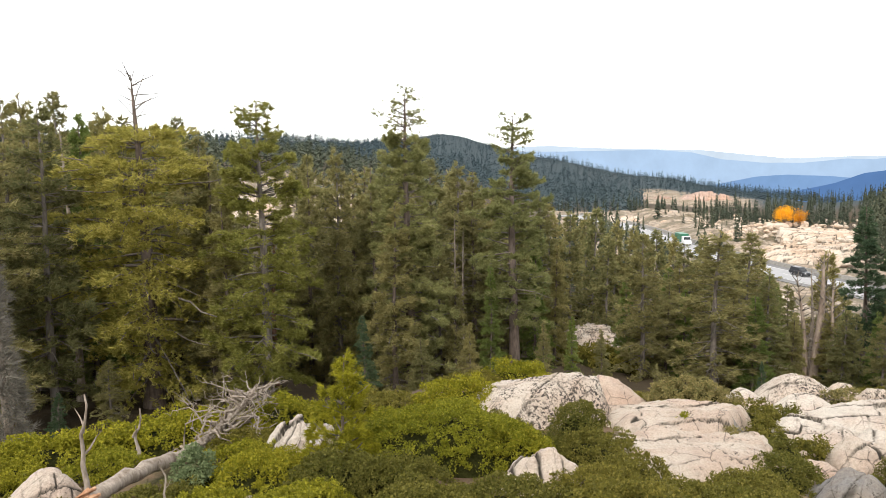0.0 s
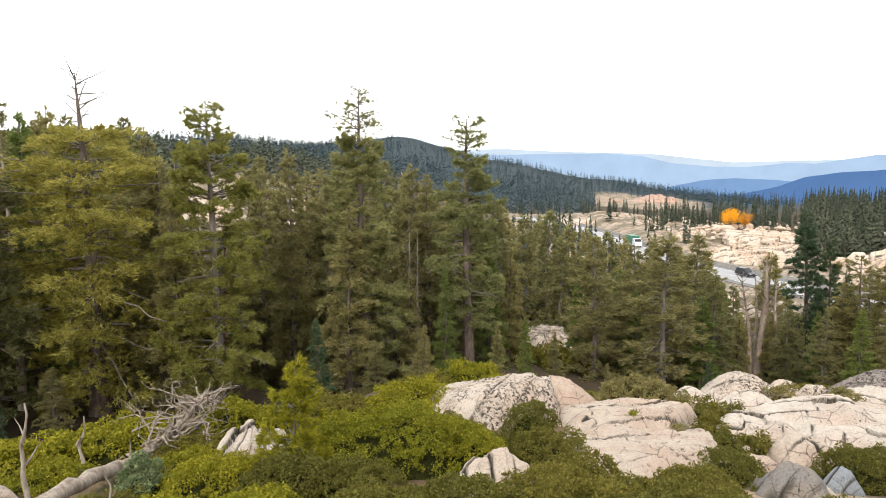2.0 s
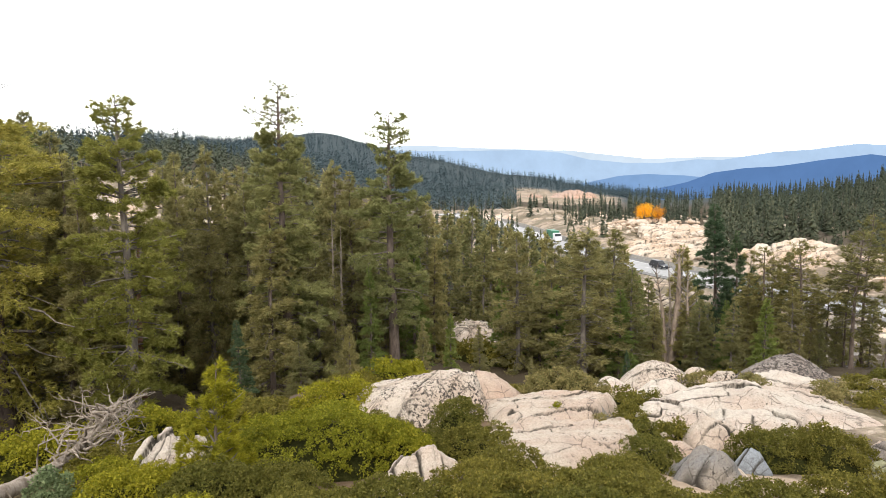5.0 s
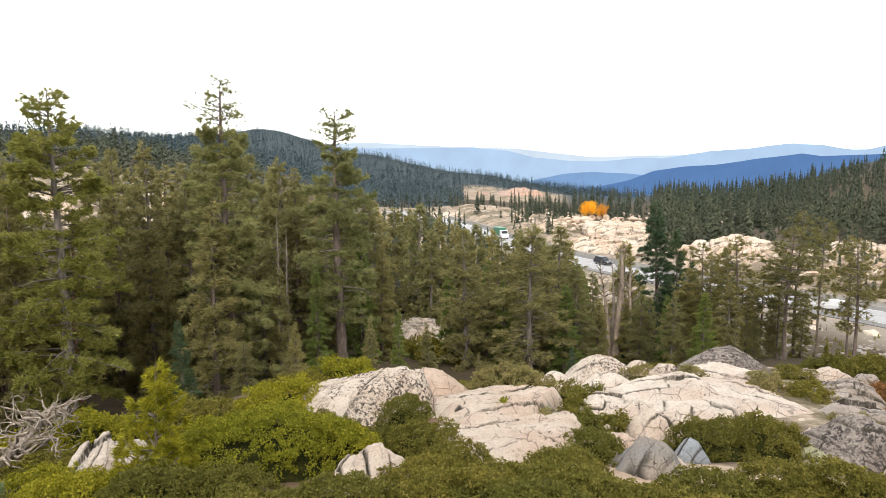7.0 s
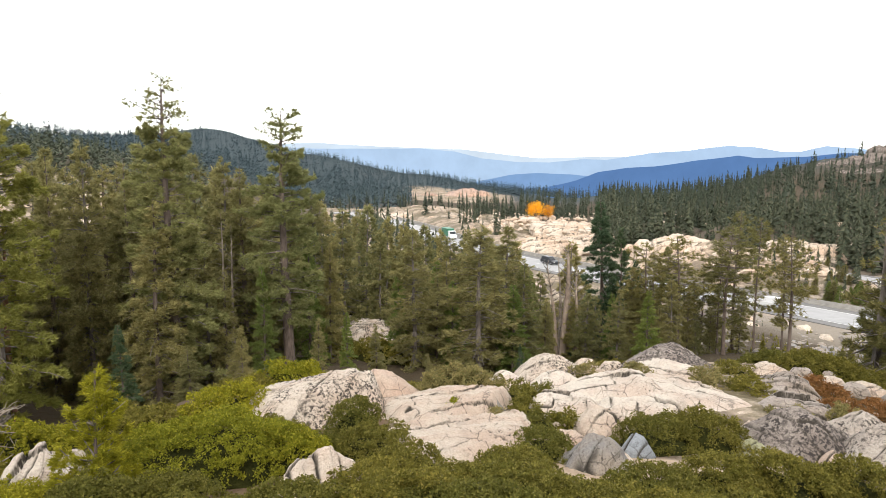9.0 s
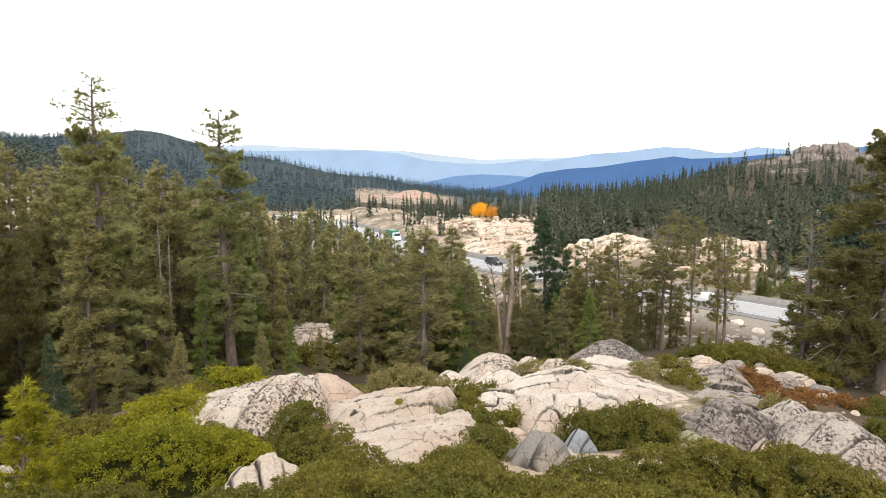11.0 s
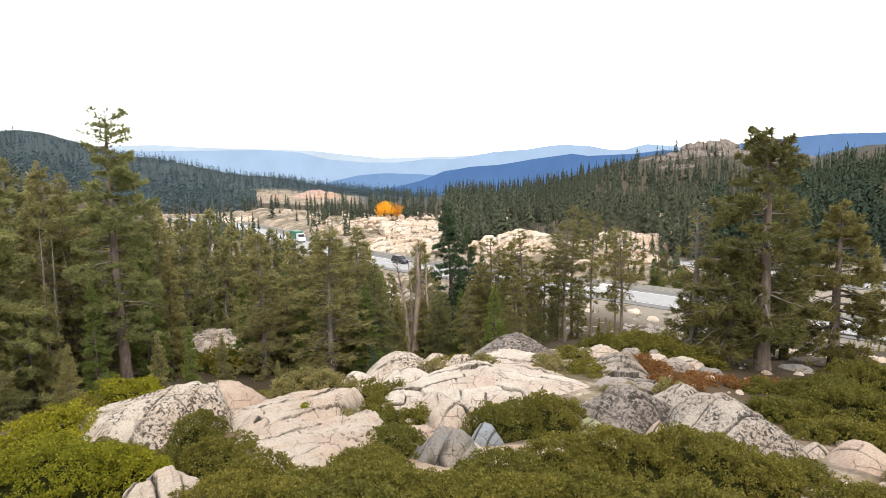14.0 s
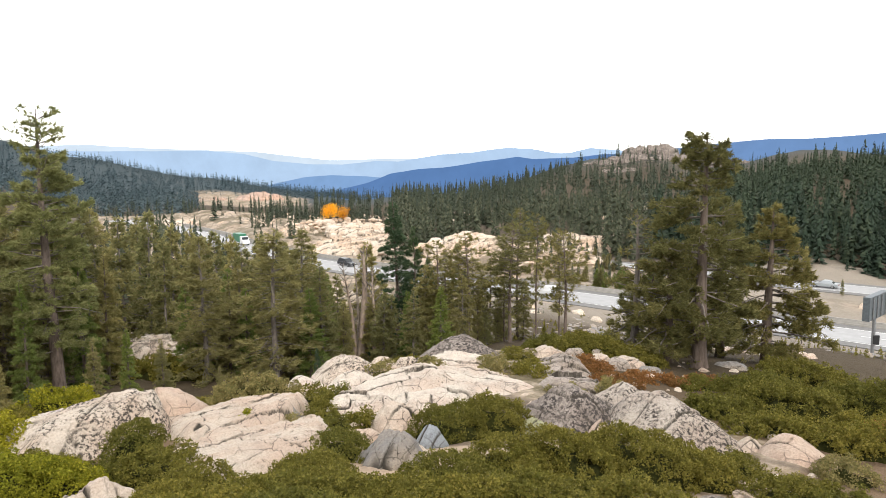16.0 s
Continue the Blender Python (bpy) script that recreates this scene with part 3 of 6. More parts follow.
ROCKS = [
    ("boulder", "pale boulder beside the green oak mat", M_pale, 48.4, 24.6, -15.4, 0.45, 0.4, 40, 55, dict()),
    ("boulder", "grey boulder under the pines", M_pale, 50.8, 25.0, -15.6, 0.6, 0.5, 44, 38, dict()),
    ("boulder", "grey boulder half sunk under the pines", M_grey, 52.4, 24.0, -16.2, 0.45, 0.4, 40, 39, dict()),
    ("boulder", "mossy grey boulder between pine trunks", M_grey, 58.4, 28.0, -15.3, 0.7, 0.6, 44, 56, dict()),
    ("rock_outcrop", "pale granite ledge beyond the pines", M_pale, 61.8, 38.0, -14.0, 1.8, 1.0, 50, 40, dict()),
    ("rock_outcrop", "pale flat rocks at the edge of the slope", M_pale, 57.2, 40.0, -14.2, 1.8, 1.0, 50, 57, dict()),
    ("boulder", "pale boulder in the gully below the granite face", M_pale, 11.5, 50.0, -14.0, 1.2, 0.8, 46, 43, dict()),
    ("rock_outcrop", "reddish rock cut on the far hillside", M_red, 20.6, 690, -2.45, 26, 14, 60, 74, dict(square=2.4, rough=0.3, cell=(9, 5), block=2.0, cracks=1.0, bury=8)),
    ("rock_outcrop", "reddish rock cut on the far hillside", M_red, 17.0, 650, -2.8, 16, 12, 60, 75, dict(square=2.4, rough=0.3, cell=(9, 5), block=2.0, cracks=1.0, bury=8)),
    ("rock_outcrop", "grey rock ribs on the wooded knob", M_dark, 50.5, 560, 0.15, 22, 16, 60, 76, dict(square=2.2, rough=0.35, cell=(8, 4), block=2.0, cracks=1.0, bury=8)),
    ("rock_outcrop", "grey rock ribs on the wooded knob", M_dark, 53.4, 570, 0.35, 16, 16, 60, 77, dict(square=2.2, rough=0.35, cell=(8, 4), block=2.0, cracks=1.0, bury=8)),
    ("rock_outcrop", "grey rock ribs on the wooded knob", M_dark, 48.4, 560, -0.15, 20, 16, 60, 78, dict(square=2.2, rough=0.3, cell=(8, 4), block=2.0, cracks=1.0, bury=8)),
    ("rock_outcrop", "grey rock ribs on the wooded knob", M_dark, 51.6, 600, 0.95, 24, 16, 60, 79, dict(square=2.2, rough=0.3, cell=(8, 4), block=2.0, cracks=1.0, bury=8)),
    ("rock_outcrop", "grey rock ribs on the wooded knob", M_dark, 55.2, 600, 0.45, 22, 18, 60, 80, dict(square=2.2, rough=0.3, cell=(8, 4), block=2.0, cracks=1.0, bury=8)),
    ("rock_outcrop", "grey rock ribs on the wooded knob", M_dark, 57.6, 610, -0.35, 20, 16, 60, 81, dict(square=2.2, rough=0.3, cell=(8, 4), block=2.0, cracks=1.0, bury=8)),
    ("rock_outcrop", "grey rock ribs on the wooded knob", M_dark, 49.4, 500, -0.9, 16, 12, 60, 82, dict(square=2.2, rough=0.3, cell=(8, 4), block=2.0, cracks=1.0, bury=8)),
    # across the highway
    ("rock_outcrop", "pale granite hump between the carriageways", M_pale, 36.0, 156, -6.3, 6.5, 5, 60, 60, dict(square=2.6, rough=0.2, cell=(3, 2), block=0.5, cracks=0.3)),
    ("rock_outcrop", "blocky pale granite knob between the carriageways", M_white, 34.9, 153, -6.35, 2.6, 2.5, 50, 61, dict(square=3.5, rough=0.2, cell=(2, 1.5), block=0.5, cracks=0.3)),
    ("rock_outcrop", "broken tan granite ledges between the carriageways", M_pink, 39.0, 155, -6.7, 6.5, 4, 60, 62, dict(square=2.6, rough=0.25, cell=(3, 1.4), block=0.6, cracks=0.3)),
    ("rock_outcrop", "pale granite ledges between the carriageways", M_pale, 42.4, 157, -6.6, 5.0, 4, 60, 63, dict(square=2.6, rough=0.25, cell=(3, 1.4), block=0.6, cracks=0.3)),
    ("rock_outcrop", "tall weathered granite knob by the second carriageway", M_pink, 46.4, 188, -6.0, 7.0, 6, 60, 64, dict(square=2.4, rough=0.3, cell=(4, 2), block=0.8, cracks=0.4)),
    ("rock_outcrop", "rounded grey granite knob by the second carriageway", M_grey, 44.6, 194, -6.1, 6.0, 5, 56, 65, dict(square=2.4, rough=0.3, cell=(4, 2), block=0.8, cracks=0.4)),
    ("rock_outcrop", "pale granite shelf on the aspen knoll", M_pale, 28.0, 225, -5.1, 9, 9, 60, 66, dict(square=2.6, rough=0.15, cell=(4, 2), block=0.5, cracks=0.3)),
    ("rock_outcrop", "sloping pale granite shoulder of the knoll", M_pale, 30.4, 195, -6.2, 8, 9, 60, 67, dict(square=2.4, rough=0.15, cell=(4, 2), block=0.5, cracks=0.3)),
    ("rock_outcrop", "sloping pale granite flank of the knoll", M_white, 26.6, 190, -6.6, 8, 9, 60, 68, dict(square=2.4, rough=0.15, cell=(4, 2), block=0.5, cracks=0.3)),
    ("rock_outcrop", "tan granite slope above the highway bend", M_pale, 15.2, 300, -4.6, 12, 10, 60, 69, dict(square=2.4, rough=0.2, cell=(5, 3), block=0.8, cracks=0.4)),
    ("rock_outcrop", "pale rock bank below the highway bend", M_white, 16.6, 170, -7.4, 9, 6, 60, 70, dict(square=2.6, rough=0.2, cell=(4, 2), block=0.6, cracks=0.4)),
    ("rock_outcrop", "pale rock bank below the highway bend", M_pale, 13.8, 190, -6.8, 9, 6, 60, 71, dict(square=2.6, rough=0.2, cell=(4, 2), block=0.6, cracks=0.4)),
    ("rock_outcrop", "white granite slope on the far wooded side", M_white, -15.8, 150, -1.6, 7, 6, 56, 72, dict(square=2.6, rough=0.25, cell=(4, 2), block=0.6, cracks=0.4)),
    ("rock_outcrop", "white granite slope on the far wooded side", M_white, -8.4, 160, -2.2, 7, 8, 56, 73, dict(square=2.6, rough=0.25, cell=(4, 2), block=0.6, cracks=0.4)),
]
def crag(name, label, mat, az, d, w, p, h, n, seed, slopes=(2.0, 2.0, 2.0, 2.0), tilt=(0.0, 0.0), turn=0.0, joints=(50, 0.9, 1.6), step=0.05,
         soft=0.05, facets=2, crack=0.05, sides=7, rugged=1.35, keep=0.55, big=1.0):
    """A granite outcrop: a faceted mass bounded by broken planes and split by two sets of joints.
    w, p, h: half width, half depth, height; slopes: steepness of the front, right, back and left sides; joints: bearing and both spacings; big: scale of its breaks."""
    w, p, h = w / big, p / big, h / big
    rng = np.random.default_rng(seed + 900)
    ang = (np.arange(sides) + rng.uniform(-0.28, 0.28, sides)) * 2 * math.pi / sides + rng.uniform(0, 1)
    reach = rng.uniform(0.86, 1.04, sides)
    g = np.linspace(-1, 1, n)
    U, V = [q.ravel() for q in np.meshgrid(np.sign(g) * abs(g) ** 0.85, np.sign(g) * abs(g) ** 0.85)]
    r = np.maximum(abs(U), abs(V))
    th = np.arctan2(V, U)
    out_ = np.cos(th[:, None] - ang[None, :]) / reach
    R = 1 / np.maximum(out_.max(1), 0.3)
    R = R * (1 + 0.10 * fbm(np.cos(th) * 3 + seed, np.sin(th) * 3, seed, 1.0, 3))
    a, b = R * r * np.cos(th) * w, R * r * np.sin(th) * p
    c, s = math.cos(radians(turn)), math.sin(radians(turn))
    lx, ly = c * a - s * b, s * a + c * b
    cx, cy = at(az, d)
    base = ground_at(cx, cy)
    ca, sa = math.cos(radians(az)), math.sin(radians(az))
    under = land(cx + (ca * lx + sa * ly) * big, cy + (ca * ly - sa * lx) * big) - base
    wx, wy = lx + 0.10 * fbm(lx, ly, seed, 1.3, 3), ly + 0.10 * fbm(lx, ly, seed + 3, 1.3, 3)
    planes = [h + tilt[0] * wx + tilt[1] * wy]
    for _ in range(facets):
        q, o, k = rng.uniform(0, 2 * math.pi), rng.uniform(0.0, 0.55), rng.uniform(0.18, 0.5)
        planes.append(planes[0] - k * h * ((wx / w) * math.cos(q) + (wy / p) * math.sin(q) - o))
    compass = np.array([1.5, 2.0, 2.5, 3.0]) * math.pi
    for k in range(sides):
        near_ = np.cos((ang[k] - compass)).clip(0) ** 2
        steep = float((near_ * np.array(slopes)).sum() / near_.sum()) * rng.uniform(0.8, 1.2)
        nx, ny = math.cos(ang[k]), math.sin(ang[k])
        size = math.hypot(nx * w, ny * p)
        planes.append(steep * (reach[k] * size - (a * nx + b * ny) * (1.0 + 0.06 * fbm(a, b, seed + k, 1.5, 2))))
    P = np.stack(planes)
    low = P.min(0)
    z = low - soft * np.log(np.exp(-(P - low) / soft).sum(0)) + 0.35 * soft
    body = np.clip(z / max(h, 0.1), 0, 1)
    j1, sp1, sp2 = joints
    cj, sj = math.cos(radians(j1)), math.sin(radians(j1))
    q1 = (-sj * lx + cj * ly + 0.35 * z) / sp1 + 0.16 * fbm(lx, ly, seed, 0.8, 3) + seed * 0.37
    i0 = np.floor(q1)
    q2 = (cj * lx + 0.4 * sj * ly - 0.25 * z) / sp2 + 0.18 * fbm(lx, ly, seed + 9, 0.8, 3) + 0.9 * hash01(i0, i0 * 0 + seed)
    j0 = np.floor(q2)
    z += 0.8 * step * (0.3 + 0.7 * body) * (hash01(i0, j0, i0 * 0 + seed) - 0.5 + 1.3 * (q1 - i0 - 0.5) * (hash01(i0, j0, i0 * 0 + seed + 1) - 0.5)
                                      + 1.0 * (q2 - j0 - 0.5) * (hash01(i0, j0, i0 * 0 + seed + 2) - 0.5)) * 2
    e1, e2 = np.minimum(q1 - i0, i0 + 1 - q1) * sp1, np.minimum(q2 - j0, j0 + 1 - q2) * sp2
    k1 = np.clip(1.2 - e1 / 0.022, 0, 1) * np.clip(keep + 0.4 + 1.5 * fbm(lx, ly, seed + 4, 0.8, 2), 0, 1)
    k2 = np.clip(1.2 - e2 / 0.019, 0, 1) * np.clip(keep + 0.15 + 1.5 * fbm(lx, ly, seed + 6, 0.8, 2), 0, 1)
    gap = np.maximum(k1, k2)
    z -= crack * gap
    z += rugged * (0.07 * fbm(lx, ly, seed, 0.9, 3) - 0.07 * abs(fbm(lx, ly, seed + 5, 1.7, 4)) + 0.02 * fbm(lx, ly, seed + 7, 9.0, 3)) * (0.4 + 0.6 * body)
    flake = fbm(lx + 4, ly, seed + 11, 1.1, 3)
    z += rugged * 0.03 * np.floor(flake * 5) / 5
    z -= 0.35 * smooth01(0.93, 1.0, r)
    lx, ly, z = lx * big, ly * big, z * big + under * 0.95
    i = np.arange(n - 1)[:, None] * n
    j = np.arange(n - 1)[None, :]
    f = np.stack([i + j, i + j + 1, i + n + j + 1, i + n + j], -1).reshape(-1, 4)
    me = mesh_np(name, np.stack([lx, ly, z], 1), f, [mat], smooth=True)
    me.attributes.new("crack", "FLOAT", "POINT").data.foreach_set("value", np.clip(gap * 1.5, 0, 1).astype(np.float32))
    ob = new(name, me)
    ob.matrix_basis = pose(cx, cy, base, 0, 0, -az)
    return tagged(ob, label, "rock")


for name, label, mat, az, d, el, w, p, n, seed, kw in ROCKS:
    if d > 400:
        rock(name, label, mat, az, d, el, w, p, n, seed, **kw)
    elif d > 100:
        crag(name, label, M_far, az, d, w * 1.15, p * 1.1, max(1.5, EYE + d * math.tan(radians(el)) - ground_at(*at(az, d))), 60, seed, (0.9, 1.3, 1.0, 1.3), joints=(20, 0.35, 0.8), step=0.12, soft=0.05,
             facets=3, sides=8, rugged=1.6, big=w / 1.6)
    else:
        crag(name, label, mat, az, d, w, p, max(0.3, EYE + d * math.tan(radians(el)) - ground_at(*at(az, d))), 50, seed, soft=0.1)


SLAB, BLOCK, CROP = "granite_slab", "boulder", "rock_outcrop"
CRAGS = [
    (CROP, "large pale granite outcrop freckled with dark lichen", M_spot, 7.2, 16.7, 2.1, 1.5, 0.90, 130, 3, dict(slopes=(1.3, 2.6, 1.5, 0.55), tilt=(0.15, 0.02), joints=(70, 0.75, 1.7), step=0.06, soft=0.09)),
    (BLOCK, "pinkish granite boulder behind the spotted outcrop", M_pink, 14.5, 19.6, 0.85, 0.8, 0.76, 64, 5, dict(slopes=(1.6, 0.8, 1.5, 3.0), tilt=(-0.14, 0), soft=0.08)),
    (CROP, "pale cracked granite boulder under the manzanita mound", M_pale, 8.7, 10.9, 0.84, 0.85, 0.70, 84, 8, dict(slopes=(1.0, 0.7, 1.4, 1.3), facets=4, rugged=1.8, joints=(112, 0.34, 1.1), step=0.07, soft=0.04, crack=0.08)),
    (SLAB, "broad lower granite slab split by dark joints", M_pale, 20.2, 13.6, 1.6, 2.0, 0.36, 120, 11, dict(facets=1, slopes=(0.7, 2.0, 2.0, 2.5), turn=-8, tilt=(0.02, 0.03), joints=(38, 0.8, 1.5), step=0.035, soft=0.04)),
    (SLAB, "pinkish upper granite slab tilted along the crest", M_pale, 18.6, 17.0, 1.7, 1.9, 0.44, 120, 12, dict(facets=1, slopes=(1.2, 2.0, 2.0, 1.0), turn=-14, tilt=(0.05, 0.02), joints=(30, 0.8, 2.0), step=0.04, soft=0.05)),
    (BLOCK, "grey weathered block set into the slab", M_grey, 22.6, 16.6, 0.42, 0.5, 0.50, 50, 61, dict(slopes=(1.4, 1.4, 2, 1.4), joints=(30, 0.4, 0.8), step=0.03)),
    (SLAB, "pale granite plate below the grey block", M_pale, 24.3, 15.2, 0.58, 1.0, 0.36, 64, 62, dict(slopes=(0.9, 1.2, 1.5, 1.2), joints=(60, 0.6, 0.9), step=0.05)),
    (BLOCK, "smooth white granite boulder on the crest", M_white, 23.9, 20.3, 0.78, 0.75, 0.84, 66, 13, dict(slopes=(1.2, 0.8, 1.5, 1.0), soft=0.13, step=0.02, rugged=0.7)),
    (BLOCK, "rounded pale granite dome with a grey weathered top", M_spot, 27.5, 21.6, 1.3, 1.1, 0.92, 76, 14, dict(slopes=(1.0, 0.9, 1.5, 1.1), soft=0.15, step=0.04, joints=(10, 0.7, 1.4))),
    (BLOCK, "low white granite boulder with a smooth top", M_white, 28.4, 19.7, 0.95, 0.9, 0.66, 66, 15, dict(slopes=(0.9, 0.8, 1.3, 1.0), soft=0.10, step=0.03, tilt=(-0.08, 0))),
    (BLOCK, "small pale granite boulder on the crest", M_pale, 30.4, 22.6, 0.6, 0.5, 0.66, 44, 16, dict(soft=0.1)),
    (BLOCK, "small weathered granite boulder on the crest", M_spot, 32.4, 22.8, 0.5, 0.5, 0.55, 40, 17, dict(soft=0.1)),
    (SLAB, "long white granite slab with rounded edges", M_white, 32.6, 18.9, 1.6, 1.2, 0.56, 110, 20, dict(slopes=(0.9, 1.0, 1.4, 0.9), turn=8, tilt=(0.05, 0.03), joints=(14, 0.75, 1.5), step=0.06, soft=0.06)),
    (SLAB, "white granite slabs descending from the dark dome", M_white, 37.6, 19.3, 1.95, 1.6, 0.32, 116, 23, dict(slopes=(0.65, 0.6, 1.4, 1.0), turn=-10, tilt=(-0.08, 0.05), joints=(-18, 0.8, 1.5), step=0.07, soft=0.06)),
    (SLAB, "stepped white granite ledge above the oak", M_white, 28.6, 17.2, 0.95, 0.9, 0.36, 76, 21, dict(slopes=(1.0, 1.2, 1.5, 1.0), joints=(-8, 0.5, 0.9), step=0.09)),
    (SLAB, "white granite plate by the oak mound", M_white, 34.4, 17.2, 0.95, 0.8, 0.42, 70, 65, dict(slopes=(0.8, 0.8, 1.4, 1.0), joints=(25, 0.5, 0.9), step=0.09, tilt=(-0.05, 0.03))),
    (SLAB, "broken white blocks below the slabs", M_pale, 31.9, 15.7, 0.75, 0.8, 0.48, 76, 51, dict(slopes=(1.1, 1.0, 1.5, 0.9), joints=(62, 0.42, 0.7), step=0.08, tilt=(0.1, 0.05))),
    (BLOCK, "tan broken rock beside the shrub strip", M_pink, 28.9, 14.4, 0.45, 0.5, 0.22, 44, 70, dict(joints=(60, 0.3, 0.4), step=0.08)),
    (CROP, "dome of granite darkened by grey lichen", M_dark, 36.6, 23.2, 2.0, 1.8, 1.14, 116, 18, dict(slopes=(0.9, 0.85, 1.2, 0.8), soft=0.2, joints=(-15, 0.4, 1.6), step=0.04, sides=9)),
    (SLAB, "pale granite skirt of the dark dome", M_white, 36.8, 21.6, 1.6, 1.1, 0.44, 84, 66, dict(slopes=(0.8, 0.8, 1.4, 0.8), joints=(-15, 0.45, 1.2), step=0.07, tilt=(-0.05, 0.05))),
    (BLOCK, "split grey granite boulder at the oak mat's edge", M_grey, 31.3, 12.3, 0.68, 0.7, 0.60, 76, 24, dict(slopes=(1.3, 1.8, 1.6, 1.0), facets=4, rugged=1.6, joints=(74, 0.40, 0.9), step=0.06, soft=0.03, crack=0.08)),
    (BLOCK, "tan and grey split boulder with a sharp edge", M_pale, 33.3, 12.8, 0.36, 0.5, 0.50, 60, 54, dict(slopes=(1.6, 1.2, 1.6, 2.4), joints=(75, 0.3, 0.7), step=0.07, tilt=(-0.2, 0))),
    (BLOCK, "small bluish grey granite block", M_blue, 34.8, 13.5, 0.36, 0.34, 0.44, 44, 25, dict(joints=(70, 0.3, 0.6), step=0.03, tilt=(-0.25, 0))),
    (BLOCK, "low pale boulder half hidden by leaves", M_pale, 36.9, 12.2, 0.28, 0.3, 0.30, 40, 26, dict(soft=0.08, tilt=(-0.2, 0))),
    (SLAB, "pale granite plate on the edge of the knoll", M_pale, 44.2, 24.6, 0.75, 0.9, 0.40, 56, 36, dict(slopes=(0.9, 1, 1, 0.9), joints=(25, 0.4, 0.9))),
    (SLAB, "grey layered granite slab by the red-brown shrub", M_greypale, 45.4, 22.0, 0.95, 1.6, 0.46, 96, 52, dict(slopes=(0.8, 0.9, 1.0, 0.8), turn=12, joints=(10, 0.30, 1.4), step=0.13, crack=0.07)),
    (BLOCK, "grey block beside the red-brown shrub", M_greypale, 46.4, 25.2, 0.42, 0.36, 0.30, 40, 37, dict()),
    (BLOCK, "small grey stone above the red-brown shrub", M_greypale, 48.2, 25.6, 0.3, 0.3, 0.26, 36, 68, dict()),
    (BLOCK, "grey stone among the red-brown twigs", M_greypale, 49.9, 24.2, 0.45, 0.5, 0.24, 40, 72, dict()),
    (SLAB, "grey granite shelf above the brown outcrop", M_greypale, 46.2, 19.8, 1.05, 0.9, 0.36, 80, 53, dict(slopes=(0.9, 1, 1, 1), joints=(4, 0.34, 1.2), step=0.12)),
    (CROP, "granite hump covered in dark brown lichen", M_dark, 46.4, 15.7, 1.4, 1.3, 1.12, 110, 28, dict(slopes=(1.4, 1.2, 0.9, 1.1), soft=0.12, joints=(-50, 0.5, 1.3), step=0.06, tilt=(0.04, 0.0))),
    (BLOCK, "tan broken foot of the brown outcrop", M_pink, 48.6, 14.6, 0.42, 0.4, 0.55, 56, 69, dict(joints=(74, 0.18, 0.6), step=0.12, slopes=(2.2, 1.4, 2, 1.2))),
    (BLOCK, "greenish grey boulder streaked with yellow lichen", M_green_rock, 43.6, 14.8, 0.5, 0.45, 0.50, 60, 29, dict(slopes=(1.4, 1.0, 1.5, 1.6), joints=(60, 0.4, 0.8), soft=0.1)),
    (CROP, "pale granite hump behind the whaleback", M_whale, 50.6, 17.6, 1.0, 1.2, 0.98, 90, 31, dict(slopes=(1.1, 0.9, 1.2, 0.9), soft=0.12, joints=(60, 0.6, 1.4))),
    (CROP, "long grey granite whaleback freckled with lichen", M_whale, 54.6, 15.4, 1.55, 1.4, 1.10, 130, 30, dict(slopes=(1.2, 0.62, 1.2, 1.8), tilt=(-0.16, 0.0), soft=0.14, joints=(64, 0.7, 1.8), step=0.05)),
    (BLOCK, "rounded pale boulder below the whaleback", M_pale, 60.3, 15.3, 0.40, 0.5, 0.60, 56, 32, dict(slopes=(1.5, 1, 1.5, 1.3), soft=0.09, tilt=(-0.2, 0))),
    (CROP, "low smooth pinkish granite hump by the dry grass", M_pink, 63.6, 15.0, 0.85, 1.0, 0.92, 84, 33, dict(slopes=(1.0, 0.7, 1.2, 1.4), tilt=(-0.2, 0.0), soft=0.14, joints=(-25, 0.7, 1.4), rugged=0.7)),
    (CROP, "low grey lichen-covered rock at the oak's foot", M_dark, 58.6, 9.8, 0.85, 0.6, 0.62, 80, 34, dict(slopes=(1.2, 0.9, 1.2, 0.9), soft=0.12)),
    (CROP, "pale granite face in the gully between trees", M_spot, 12.0, 60.0, 3.2, 5.5, 1.3, 90, 42, dict(slopes=(0.5, 0.8, 1, 0.8), turn=20, tilt=(-0.12, 0.04), joints=(35, 0.35, 1.2), step=0.14, soft=0.06, rugged=1.6, big=2.5)),
    (BLOCK, "pale stones beside the young pine", M_white, -12.5, 13.7, 0.66, 0.5, 0.70, 60, 44, dict(facets=4, rugged=2.2, joints=(60, 0.26, 0.4), step=0.12, crack=0.08)),
    (BLOCK, "pale stone behind the young pine", M_white, -10.3, 13.5, 0.55, 0.45, 0.62, 50, 45, dict(facets=4, rugged=2.2, joints=(60, 0.26, 0.4), step=0.12, crack=0.08)),
    (BLOCK, "small white stone at the mound's edge", M_white, -5.8, 14.6, 0.22, 0.2, 0.50, 36, 58, dict()),
    (BLOCK, "half-buried tan boulder by the fallen log", M_pale, -31.6, 13.0, 0.72, 0.7, 0.66, 70, 46, dict(slopes=(1.0, 1.6, 1.5, 0.7), tilt=(0.16, 0), joints=(14, 0.3, 0.9), step=0.06, soft=0.1)),
    (BLOCK, "low pale boulder in the manzanita", M_pale, -17.8, 10.5, 0.55, 0.5, 0.42, 56, 47, dict(slopes=(1, 1, 1.2, 1), soft=0.12, step=0.03)),
]
for name, label, mat, az, d, w, p, h, n, seed, kw in CRAGS:
    crag(name, label, mat, az, d, w, p, h, n, seed, **kw)


